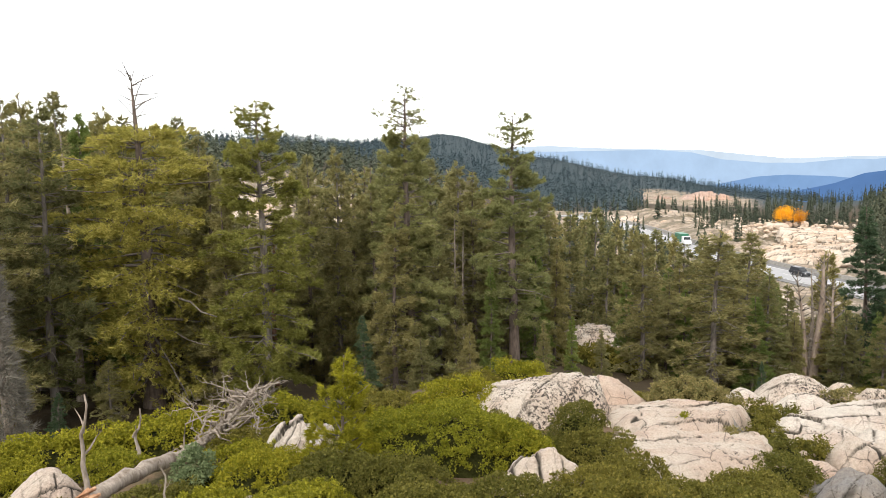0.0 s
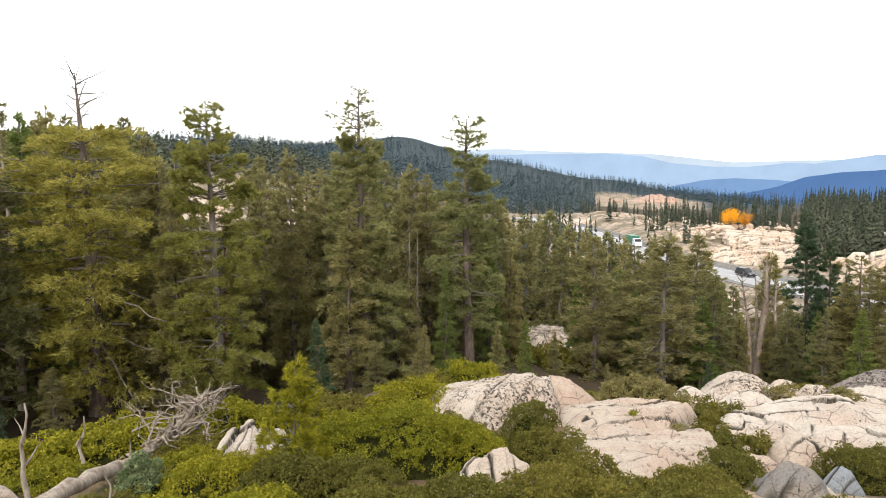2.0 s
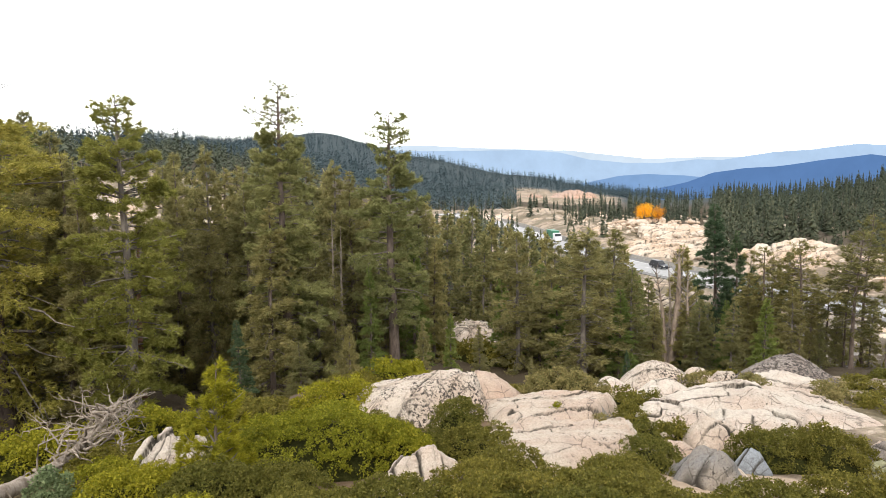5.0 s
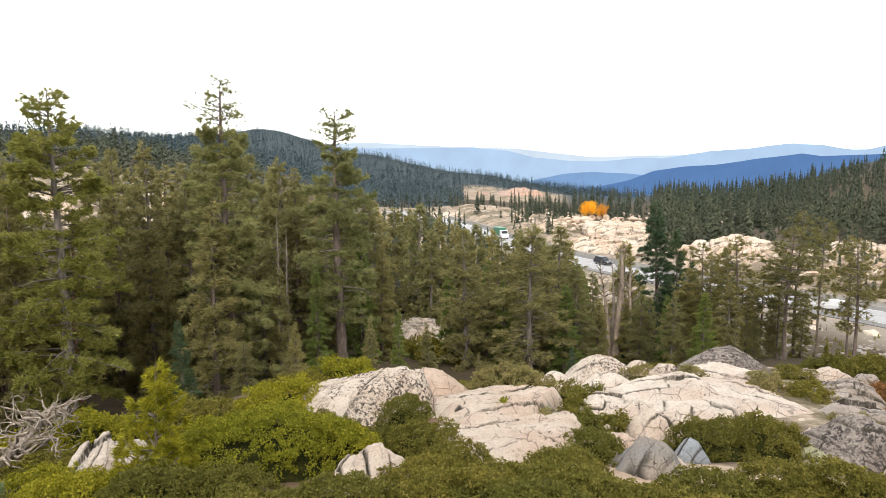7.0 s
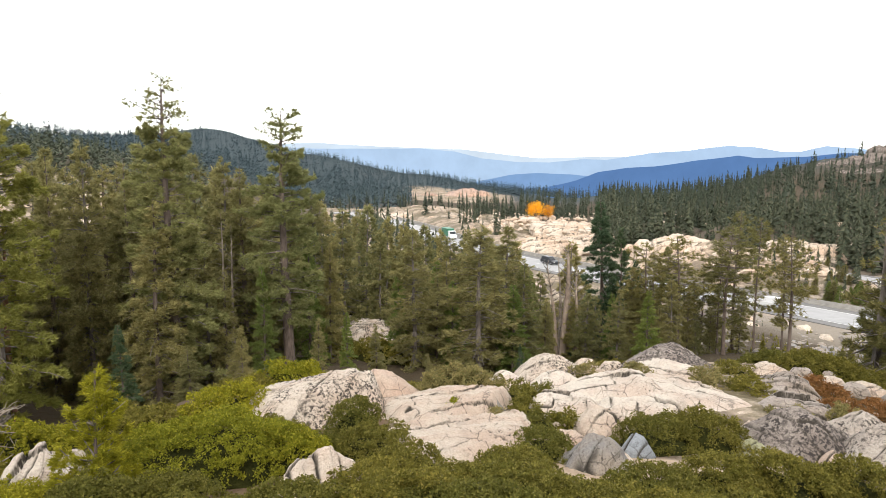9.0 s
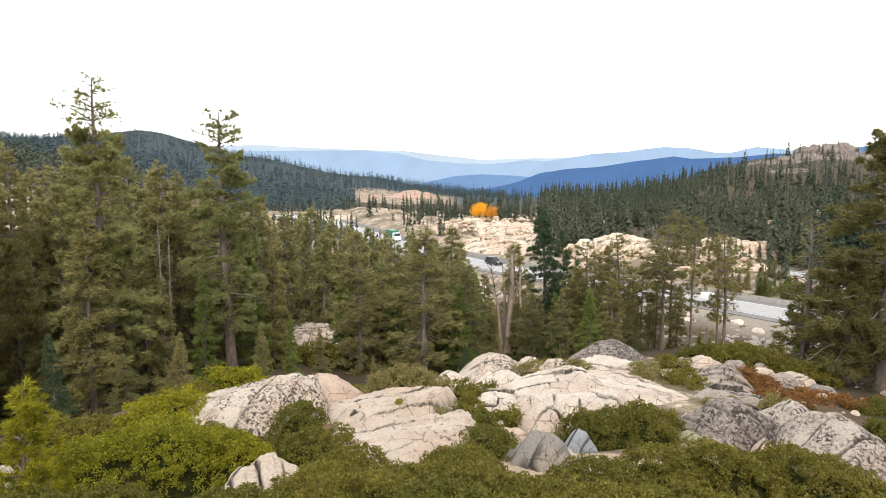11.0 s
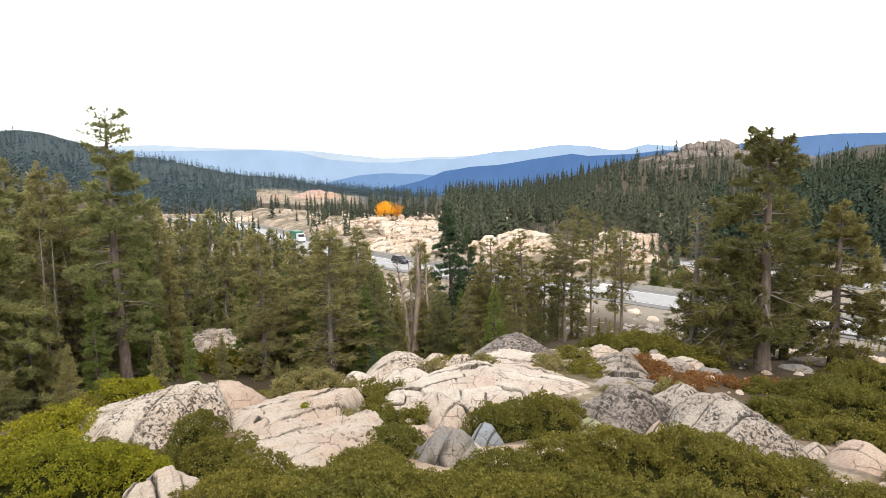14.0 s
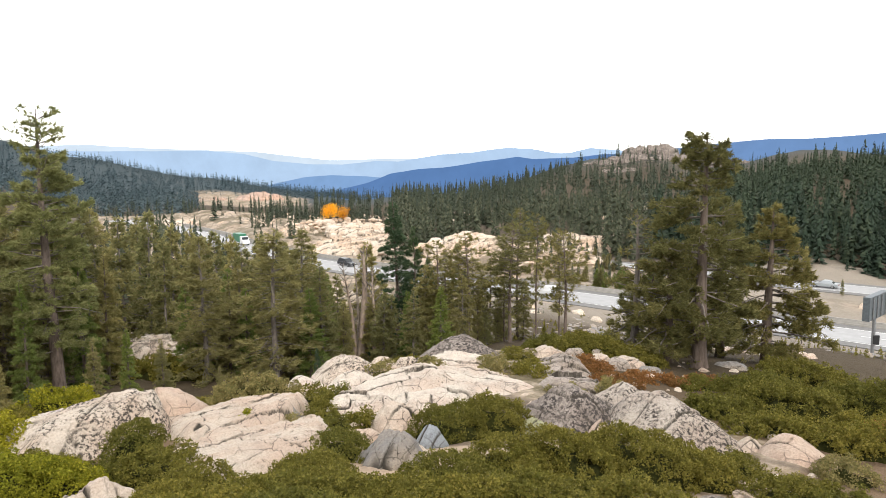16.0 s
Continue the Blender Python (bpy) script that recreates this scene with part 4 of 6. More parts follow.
# ---- low shrubs ----
def leaf_faces(rng, p, nrm, size):
    """Small leaves that lie roughly across nrm: one pointed triangle each."""
    n = len(p)
    nn = unit(nrm + rng.normal(0, 0.55, (n, 3)))
    d = unit(np.cross(nn, rng.normal(0, 1, (n, 3))) + 0.35 * nrm)
    s = unit(np.cross(d, nn))
    k = size * rng.uniform(0.6, 1.3, (n, 1))
    v = np.stack([p - s * k * 0.40, p + s * k * 0.40, p + d * k], 1)
    return v.reshape(-1, 3), np.arange(n * 3).reshape(-1, 3)


def shrub_mesh(seed, w, p, up, leaf, per_m2, under=None, lumpy=0.32):
    """A low mound of leafy clumps over a dark sheet that stands for the shade inside; under(x, y) lets it follow the
    slope.
    """
    rng = np.random.default_rng(seed)
    lie = under or (lambda x, y: 0 * x)
    def edge(a):
        return 1 + 0.6 * lumpy * fbm(np.cos(a) * 1.7 + seed, np.sin(a) * 1.7, seed, 1.0, 3)
    def top(x, y, r):
        lump = fbm(x + seed * 3.1, y, seed, 1.1, 3)
        return up * np.clip(1 - r**2.2, 0, 1) ** 0.55 * (0.84 + lumpy * lump) + 0.2 * lumpy * lump * min(1, up)
    rc = leaf * 2.9
    area = math.pi * w * p * (1 + 0.45 * up / min(w, p))
    nc = int(area / (rc * rc) * 0.95)
    a, r = rng.uniform(0, 2 * math.pi, nc), np.sqrt(rng.uniform(0, 1, nc))
    e = edge(a)
    x, y = r * np.cos(a) * w * e, r * np.sin(a) * p * e
    c = np.stack([x, y, top(x, y, r) + lie(x, y)], 1)
    eps = 0.08
    gx = (top(x + eps, y, np.hypot((x + eps) / w, y / p) / e) - top(x - eps, y, np.hypot((x - eps) / w, y / p) / e)) / (2 * eps)
    gy = (top(x, y + eps, np.hypot(x / w, (y + eps) / p) / e) - top(x, y - eps, np.hypot(x / w, (y - eps) / p) / e)) / (2 * eps)
    nrm = unit(np.stack([-gx, -gy, np.ones(nc)], 1))
    sparse = fbm(x, y, seed + 5, 1.6, 3)
    ok = rng.uniform(size=nc) < np.clip(1.0 + 2.4 * (sparse + 0.25), 0.65, 1)
    c, nrm = c[ok], nrm[ok]
    c += nrm * rng.normal(0, rc * 0.45, (len(c), 1))
    k = max(8, int(per_m2 * rc * rc * 1.2))
    dirs = unit(rng.normal(0, 1, (len(c) * k, 3)) + 0.9 * np.repeat(nrm, k, 0))
    size = rc * rng.uniform(0.6, 1.25, (len(c), 1))
    pos = np.repeat(c, k, 0) + dirs * np.repeat(size, k, 0) * rng.uniform(0.55, 1.05, (len(dirs), 1)) * np.array([1, 1, 0.8])
    crown = mesh_np("foliage", *leaf_faces(rng, pos, unit(dirs + 0.4 * np.array([0, 0, 1.0])), leaf))
    # filler dome under the leaves, dark in place of the shade between them
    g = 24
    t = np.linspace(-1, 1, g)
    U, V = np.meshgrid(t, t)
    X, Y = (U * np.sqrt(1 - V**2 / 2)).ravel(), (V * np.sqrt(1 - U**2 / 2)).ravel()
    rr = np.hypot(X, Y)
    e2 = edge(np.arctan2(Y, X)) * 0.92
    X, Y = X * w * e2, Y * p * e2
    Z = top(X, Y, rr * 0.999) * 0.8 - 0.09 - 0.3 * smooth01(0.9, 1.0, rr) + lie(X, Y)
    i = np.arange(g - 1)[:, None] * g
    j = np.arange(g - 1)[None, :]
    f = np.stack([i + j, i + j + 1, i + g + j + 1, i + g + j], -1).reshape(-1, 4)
    core = mesh_np("inner_shade", np.stack([X, Y, Z], 1), f, smooth=True)
    return crown, core


def shade_core_material():
    m, n, l, b = nodes_of("shrub_inner_shade")
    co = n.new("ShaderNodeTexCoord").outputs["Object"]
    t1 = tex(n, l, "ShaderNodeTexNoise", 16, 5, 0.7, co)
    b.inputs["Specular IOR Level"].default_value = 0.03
    # near-black green: inner shade of the mound put into the colour
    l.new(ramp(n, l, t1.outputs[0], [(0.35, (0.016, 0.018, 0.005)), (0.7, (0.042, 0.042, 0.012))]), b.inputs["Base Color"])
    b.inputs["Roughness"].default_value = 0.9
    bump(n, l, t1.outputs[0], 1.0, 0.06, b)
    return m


M_shade_core = shade_core_material()


def mat_of(label, mat, az, d, w, p, h, seed, leaf=0.045, per_m2=3400, lumpy=0.32, name="shrub"):
    """A mat or mound of shrub that follows the slope, h high."""
    x, y = at(az, d)
    base = ground_at(x, y) - 0.05
    ca, sa = math.cos(radians(az)), math.sin(radians(az))
    crown, core = shrub_mesh(seed, w, p, max(h, 0.12), leaf, per_m2, lambda u, v: land(x + ca * u + sa * v, y - sa * u + ca * v) - base - 0.05, lumpy)
    crown.materials.append(mat)
    core.materials.append(M_shade_core)
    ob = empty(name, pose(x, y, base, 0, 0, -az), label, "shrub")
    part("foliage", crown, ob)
    tagged(part("shade_core", core, ob), kind="stuff")
    return ob


def shrub(label, mat, az, d, el, w, p, seed, leaf=0.055, per_m2=1150):
    """The same, its top seen at elevation el."""
    return mat_of(label, mat, az, d, w, p, EYE + d * math.tan(radians(el)) - ground_at(*at(az, d)) + 0.05, seed, leaf, per_m2)


MANZ = "bright yellow-green manzanita mound with small dense leaves"
MANZ_MAT = "low yellow-green manzanita mat over the slope"
OAK = "dark green huckleberry oak mat spreading over granite"
OAK_FRONT = "dense green huckleberry oak thicket in front of the outcrop"
DRY = "dry grey-green shrub on the granite crest"
BUSH = "rounded dark green oak bush against the spotted outcrop"
# bearing, distance, half width, half depth, height
SHRUBS = [
    (MANZ, M_manz, 0.0, 12.7, 1.65, 1.3, 1.12, 51),
    (MANZ, M_manz, 5.4, 12.6, 0.9, 0.75, 0.72, 52),
    (MANZ_MAT, M_oak, 4.0, 14.8, 1.0, 0.6, 0.45, 160),
    (MANZ_MAT, M_oak, 9.0, 13.4, 0.8, 0.6, 0.34, 161),
    (MANZ_MAT, M_manz, -4.4, 15.0, 1.0, 0.7, 0.5, 162),
    (MANZ_MAT, M_manz, 1.6, 16.8, 1.15, 0.9, 0.85, 53),
    (MANZ_MAT, M_manz, 6.2, 20.0, 1.0, 0.8, 0.85, 54),
    (MANZ_MAT, M_oak, 2.4, 19.6, 1.2, 0.8, 0.5, 133),
    (MANZ_MAT, M_manz, -6.3, 13.4, 0.8, 0.8, 0.62, 55),
    (MANZ_MAT, M_manz, -12.8, 16.6, 1.2, 0.9, 0.80, 56),
    (MANZ_MAT, M_oak, -7.0, 17.2, 1.4, 1.0, 0.55, 66),
    (MANZ_MAT, M_manz, -21.9, 15.7, 2.0, 1.1, 0.74, 57),
    (MANZ_MAT, M_manz, -31.6, 15.9, 1.5, 1.1, 0.66, 58),
    (MANZ_MAT, M_manz, -37.0, 14.5, 1.6, 1.2, 0.6, 137),
    (MANZ_MAT, M_manz, -15.2, 11.6, 0.95, 0.9, 0.62, 60),
    (MANZ_MAT, M_oak, -17.0, 14.2, 0.9, 0.7, 0.40, 61),
    (MANZ_MAT, M_oak, -9.1, 10.9, 0.95, 0.85, 0.66, 62),
    (MANZ_MAT, M_oak, -4.0, 10.6, 0.9, 0.7, 0.60, 63),
    (MANZ_MAT, M_manz, -12.6, 9.6, 0.9, 0.7, 0.5, 64),
    (MANZ_MAT, M_oak, -24.0, 11.0, 0.85, 0.6, 0.36, 65),
    (MANZ_MAT, M_manz, -20.5, 10.3, 0.9, 0.7, 0.36, 59),
    (MANZ_MAT, M_oak, -27.2, 10.2, 0.8, 0.6, 0.45, 138),
    (MANZ_MAT, M_oak, -34.5, 11.0, 0.9, 0.8, 0.5, 139),
    (MANZ_MAT, M_oak, -8.0, 14.4, 0.9, 0.6, 0.3, 149),
    (MANZ_MAT, M_manz, -16.4, 13.4, 0.8, 0.6, 0.34, 150),
    (BUSH, M_oak, 11.4, 14.1, 0.58, 0.6, 1.04, 68),
    (BUSH, M_oak, 12.9, 12.8, 0.75, 0.65, 0.76, 69),
    (BUSH, M_oak, 15.2, 11.5, 0.65, 0.6, 0.5, 112),
    (OAK_FRONT, M_oak, 12.4, 10.4, 0.75, 0.7, 0.6, 70),
    (OAK_FRONT, M_oak, 16.0, 9.2, 0.9, 0.8, 0.6, 71),
    (OAK_FRONT, M_oak, 20.6, 10.3, 0.75, 0.7, 0.46, 105),
    (OAK_FRONT, M_oak, 24.8, 11.3, 0.7, 0.85, 0.5, 72),
    (OAK_FRONT, M_oak, 26.9, 12.9, 0.6, 0.8, 0.55, 73),
    (OAK_FRONT, M_oak, 26.2, 9.6, 0.95, 0.7, 0.6, 74),
    (OAK_FRONT, M_oak, 31.6, 9.7, 0.95, 0.65, 0.45, 75),
    (OAK_FRONT, M_oak, 36.6, 10.3, 0.9, 0.7, 0.62, 76),
    (OAK, M_oak, 36.4, 14.5, 0.85, 0.85, 0.84, 80),
    (OAK, M_oak, 39.9, 14.9, 0.85, 0.85, 0.90, 81),
    (OAK_FRONT, M_oak, 42.0, 11.2, 1.0, 0.8, 0.72, 77),
    (OAK_FRONT, M_oak, 46.6, 11.4, 1.1, 0.85, 0.84, 78),
    (OAK_FRONT, M_oak, 51.6, 11.9, 1.2, 0.9, 0.98, 108),
    (OAK_FRONT, M_oak, 56.6, 12.2, 0.75, 0.7, 0.58, 79),
    (OAK_FRONT, M_oak, 44.0, 9.0, 1.2, 0.7, 0.6, 107),
    (OAK_FRONT, M_oak, 51.5, 9.2, 1.1, 0.7, 0.6, 113),
    (OAK_FRONT, M_oak, 6.0, 9.4, 0.9, 0.7, 0.55, 104),
    (OAK_FRONT, M_oak, -1.2, 9.3, 0.9, 0.6, 0.5, 103),
    (OAK_FRONT, M_oak, 38.0, 8.7, 1.1, 0.6, 0.5, 106),
    (OAK_FRONT, M_oak, 21.0, 8.6, 1.1, 0.6, 0.5, 114),
    (OAK_FRONT, M_oak, 63.6, 11.9, 0.8, 0.6, 0.45, 115),
    (OAK, M_oak, 66.8, 11.6, 0.9, 0.6, 0.40, 132),
    (DRY, M_greyshrub, 18.9, 19.9, 0.85, 0.7, 0.84, 83),
    (DRY, M_greyshrub, 21.2, 19.6, 0.85, 0.7, 0.70, 84),
    (OAK, M_oak, 25.0, 18.1, 0.8, 0.5, 0.46, 85),
    (OAK, M_oak, 27.0, 18.4, 0.5, 0.35, 0.34, 86),
    (OAK, M_oak, 25.4, 16.9, 0.34, 0.6, 0.32, 87),
    (OAK, M_oak, 26.9, 15.7, 0.6, 0.4, 0.30, 88),
    (OAK, M_oak, 29.2, 15.7, 0.5, 0.35, 0.28, 89),
    (OAK, M_greyshrub, 30.3, 20.9, 0.4, 0.35, 0.6, 90),
    (OAK, M_greyshrub, 34.4, 20.6, 0.5, 0.35, 0.66, 121),
    (OAK, M_greyshrub, 39.6, 21.4, 0.55, 1.0, 0.42, 122),
    (OAK, M_oak, 43.3, 21.4, 0.75, 0.95, 0.32, 123),
    (OAK, M_oak, 41.4, 24.0, 0.65, 0.5, 0.42, 124),
    (OAK, M_oak, 31.0, 24.2, 1.2, 0.7, 0.5, 101),
    (OAK, M_oak, 47.4, 26.4, 1.6, 1.0, 0.66, 91),
    (OAK, M_oak, 51.0, 26.0, 1.2, 0.8, 0.5, 92),
    (OAK, M_oak, 44.6, 27.4, 1.2, 0.9, 0.5, 100),
    ("red-brown low shrub among boulders", M_rust, 47.0, 23.0, 0.62, 0.7, 0.34, 93),
    ("red-brown low shrub among boulders", M_rust, 48.6, 22.4, 0.5, 0.6, 0.26, 94),
    ("orange-brown needle litter under the lone pine", M_rust, 53.6, 23.0, 1.4, 0.7, 0.12, 157),
    ("orange-brown needle litter under the lone pine", M_rust, 57.6, 24.0, 1.3, 0.7, 0.12, 158),
    ("orange-brown needle litter under the lone pine", M_rust, 49.6, 21.2, 0.8, 0.6, 0.12, 159),
    (OAK, M_greyshrub, 45.8, 18.7, 0.5, 0.4, 0.30, 125),
    (OAK, M_greyshrub, 49.5, 19.6, 0.6, 0.5, 0.34, 148),
    (OAK, M_oak, 57.7, 19.0, 1.0, 0.8, 0.62, 95),
    (OAK, M_oak, 62.3, 20.0, 1.4, 1.1, 1.06, 96),
    (OAK, M_oak, 60.4, 22.6, 1.2, 1.0, 0.8, 98),
    (OAK, M_oak, 63.5, 25.6, 1.8, 1.2, 1.05, 97),
    (OAK, M_oak, 68.4, 22.0, 1.8, 1.2, 1.1, 116),
    (OAK, M_oak, 67.6, 17.6, 1.1, 0.9, 0.8, 117),
    (OAK, M_oak, 72.5, 18.5, 1.6, 1.2, 0.9, 118),
    (OAK, M_oak, 61.4, 17.4, 1.1, 0.8, 0.5, 151),
    (OAK, M_oak, 65.4, 17.0, 1.0, 0.8, 0.6, 152),
    (OAK, M_oak, 58.6, 13.4, 0.6, 0.5, 0.42, 153),
    (OAK, M_oak, 57.4, 22.8, 1.2, 0.8, 0.4, 154),
    (MANZ_MAT, M_manz, -27.0, 13.9, 0.9, 0.7, 0.36, 155),
    (MANZ_MAT, M_oak, -31.0, 11.4, 0.7, 0.5, 0.3, 156),
    (OAK, M_greyshrub, 66.6, 14.2, 0.6, 0.5, 0.45, 99),
    ("orange-brown dry shrub patch", M_rust, 68.2, 17.9, 0.55, 0.4, 0.7, 102),
    ("small round bush in a joint of the slab", M_manz, 19.1, 15.9, 0.2, 0.22, 0.50, 126),
    (MANZ_MAT, M_oak, 12.8, 22.0, 1.2, 0.9, 0.6, 128),
    (MANZ_MAT, M_oak, 17.0, 24.0, 1.6, 1.0, 0.8, 129),
    (MANZ_MAT, M_greyshrub, 11.5, 27.0, 1.8, 1.2, 0.9, 136),
    (OAK, M_greyshrub, 22.9, 15.8, 0.3, 0.2, 0.36, 145),
]
for label, mat, az, d, w, p, h, seed in SHRUBS:
    far = d > 15.5
    mat_of(label, mat, az, d, w, p * 1.05, h, seed, 0.055 if far else 0.038, 1900 if far else 3600, 0.16 if label == MANZ else 0.32)


# ---- trees ----
def conifer(seed, height, crown, base=0.15, r0=0.22, step=0.32, per=4, rise=(0.5, -0.25), droop=0.25, tuft=0.26, blades=9, width=0.03,
            dens=20.0, flat=0.5, bare=(), lean=(0.0, 0.0), wood=M_bark, needles=M_pine, bend=0.15, dead=0.15, limbs=0.25, spread=0.55, plain=False, thick=0.9):
    """Trunk, limbs and needles of one conifer. crown: (height share, radius in metres) pairs; bare: height shares with few needles."""
    rng = np.random.default_rng(seed)
    t = np.linspace(0, 1, 14)
    axis = np.stack([lean[0] * height * t + bend * np.sin(t * 4 + seed) * t, lean[1] * height * t + bend * np.cos(t * 3 + seed) * t, height * t], 1)
    rad = r0 * (1 - t) ** 0.8 + 0.012
    rad[0] *= 1.35
    trunk = mesh_np("trunk", *tube(axis, rad, 9), [wood], True)
    cz, cr = zip(*crown)
    wood_chunks, ps, ds = [], [], []
    z = base * height
    while z < height * 0.995:
        u = z / height
        for _ in range(max(1, int(per * rng.uniform(0.5, 1.3)))):
            L = float(np.interp(u, cz, cr)) * rng.uniform(0.55, 1.2)
            top_bare = any(b0 <= u <= b1 and keep < 0.1 for b0, b1, keep in bare)
            if L < 0.08 or (top_bare and rng.uniform() < 0.35):
                continue
            if top_bare:
                L = max(0.3, L * rng.uniform(0.5, 1.8))
            a = rng.uniform(0, 2 * math.pi)
            out_ = np.array([math.cos(a), math.sin(a), 0.0])
            up0 = rise[1] + (rise[0] - rise[1]) * u + rng.normal(0, 0.14) + (rng.uniform(-0.2, 1.2) if top_bare else 0)
            s = np.linspace(0, 1, 6)
            root = np.array([np.interp(z, axis[:, 2], axis[:, k]) for k in range(3)])
            line = root + out_ * (L * s)[:, None]
            line[:, 2] += L * (up0 * s - droop * s**2 + 0.12 * s**3)
            line += np.cumsum(rng.normal(0, 0.03 * L, (6, 3)), 0) * s[:, None]
            if L > limbs:
                pick = [0, 2, 5] if plain else [0, 1, 2, 3, 4, 5]
                wood_chunks.append(tube(line[pick], thick * (0.014 + 0.016 * L) * (1 - 0.8 * s[pick]), 3 if plain else 4))
            thin = 1.0
            for b0, b1, keep in bare:
                if b0 <= u <= b1:
                    thin = keep
            if rng.uniform() < dead * (1.5 - u):
                thin *= 0.06
            n = int(dens * L * thin * (0.7 + 0.5 * L ** 0.5) + rng.uniform())
            if n < 1:
                continue
            nb = max(3, int(4 + 5 * L))
            bq = rng.uniform(0.15, 1.0, nb) ** 0.8
            bs = rng.choice((-1.0, 1.0), nb)
            bl = flat * L * (1.12 - bq) * rng.uniform(0.5, 1.15, nb) + 0.05
            pick = rng.integers(0, nb, n)
            run = rng.uniform(0.0, 1.0, n)
            q, w = bq[pick], (bs * bl)[pick] * run
            mid = np.stack([np.interp(q, s, line[:, k]) for k in range(3)], 1)
            side = np.array([-out_[1], out_[0], 0.0])
            lift = rng.normal(0, 0.022 * L + 0.02, n) - 0.18 * abs(w) + rng.normal(0, 0.05, nb)[pick] * run
            ps.append(mid + side * w[:, None] + out_ * (0.55 * abs(w))[:, None] + np.stack([0 * q, 0 * q, lift], 1))
            ds.append(unit(out_ * 0.7 + side * (np.sign(w) * 0.55)[:, None] + np.array([0, 0, 0.25])))
        z += step * rng.uniform(0.7, 1.3) * (1.15 - 0.5 * u)
    if ps:
        crown_me = mesh_np("crown", *tufts(rng, np.concatenate(ps), np.concatenate(ds), tuft, blades, width, spread), [needles])
    else:
        crown_me = None
    limb_me = mesh_np("limbs", *joined(wood_chunks), [M_barkgrey if wood is not M_dead else M_dead], True) if wood_chunks else None
    return trunk, limb_me, crown_me


def tree(label, az, d, meshes, name="pine_tree", group="", turn_z=0.0, scale=1.0, sink=0.15):
    x, y = at(az, d)
    ob = empty(name, pose(x, y, ground_at(x, y) - sink, 0, 0, turn_z) @ Matrix.Scale(scale, 4), label, "tree", group)
    for nm, me in zip(("trunk", "branchwork", "crown"), meshes):
        if me:
            tagged(part(nm, me, ob), kind="stuff" if nm == "branchwork" else "")
    return ob


def height_to(az, d, el):
    """Height of a tree at bearing az and distance d whose tip shows at elevation el."""
    return EYE + d * math.tan(radians(el)) - ground_at(*at(az, d)) + 0.15


h1 = height_to(-23.0, 36, 6.9)
tree("old broad pine with a bare forked top", -23.2, 36, conifer(201, h1, ((0.08, 3.2), (0.3, 4.5), (0.55, 4.2), (0.72, 3.4), (0.81, 2.2), (0.84, 1.2), (0.87, 0.9), (0.93, 1.0), (1, 0.6)), 0.1, 0.42, 0.34, 5, (0.45, -0.25), 0.3, 0.25, 8, 0.045, 21.0, 0.6, ((0.84, 1, 0.0),), dead=0.12))
h2 = height_to(-14.4, 33, 5.0)
tree("slender pine with a grey trunk and open crown", -14.6, 33, conifer(202, h2, ((0.06, 2.2), (0.25, 2.5), (0.5, 2.3), (0.7, 1.9), (0.84, 1.3), (0.9, 0.8), (0.95, 0.95), (1, 0.4)), 0.06, 0.27, 0.33, 5, (0.5, -0.2), 0.22, 0.22, 8, 0.042, 32.0, 0.5, ((0.34, 0.46, 0.7), (0.86, 1, 0.4)), (0.012, 0), M_barkgrey, M_pine, dead=0.14))
h3 = height_to(-2.8, 36, 6.3)
tree("tall western pine with a thin ragged top", -2.8, 36, conifer(203, h3, ((0.1, 2.2), (0.35, 2.1), (0.6, 1.7), (0.78, 1.2), (0.84, 0.9), (0.87, 1.5), (0.93, 0.9), (1, 0.35)), 0.08, 0.30, 0.34, 5, (0.55, -0.2), 0.2, 0.22, 8, 0.042, 38.0, 0.5, ((0.83, 1, 0.14),), (0, 0), M_bark, M_pine_grey, dead=0.12))
h4 = height_to(5.7, 40, 4.0)
tree("tall dense pine with a broken sideways top", 5.9, 40, conifer(204, h4, ((0.2, 1.7), (0.4, 2.3), (0.6, 2.1), (0.8, 1.3), (0.86, 1.0), (0.89, 1.5), (0.94, 1.1), (1, 0.5)), 0.2, 0.33, 0.33, 5, (0.6, -0.2), 0.2, 0.22, 8, 0.042, 38.0, 0.5, ((0.86, 1, 0.26),), (-0.012, 0), M_bark, M_pine_grey, dead=0.08))
tree("slim pine with reddish bark beside a twin", -13.9, 34, conifer(205, 9, ((0.2, 0.9), (0.6, 1.2), (1, 0.2)), 0.3, 0.18, 0.5, 3, needles=M_pine, wood=M_barkred))
tree("lone pine with a bare lower trunk and tufted crown", 56.0, 27, conifer(206, height_to(56, 27, 1.9), ((0.15, 0.9), (0.3, 1.9), (0.5, 2.0), (0.68, 1.6), (0.82, 1.15), (0.9, 1.05), (0.96, 0.8), (1, 0.3)), 0.18, 0.27, 0.30, 5, (0.4, -0.3), 0.2, 0.20, 8, 0.042, 36.0, 0.6, ((0.7, 0.82, 0.6),), (-0.005, 0), M_bark, M_pine_dark, bend=0.08, dead=0.15, thick=1.0))
tree("pine with low spreading limbs beyond the lone pine", 60.7, 32, conifer(207, height_to(60.5, 32, -3.5), ((0.05, 2.0), (0.25, 2.2), (0.55, 1.7), (0.8, 1.0), (1, 0.25)), 0.12, 0.24, 0.3, 5, (0.4, -0.25), 0.2, 0.20, 8, 0.042, 36.0, 0.5, (), (-0.02, 0), M_bark, M_pine_dark, dead=0.2))
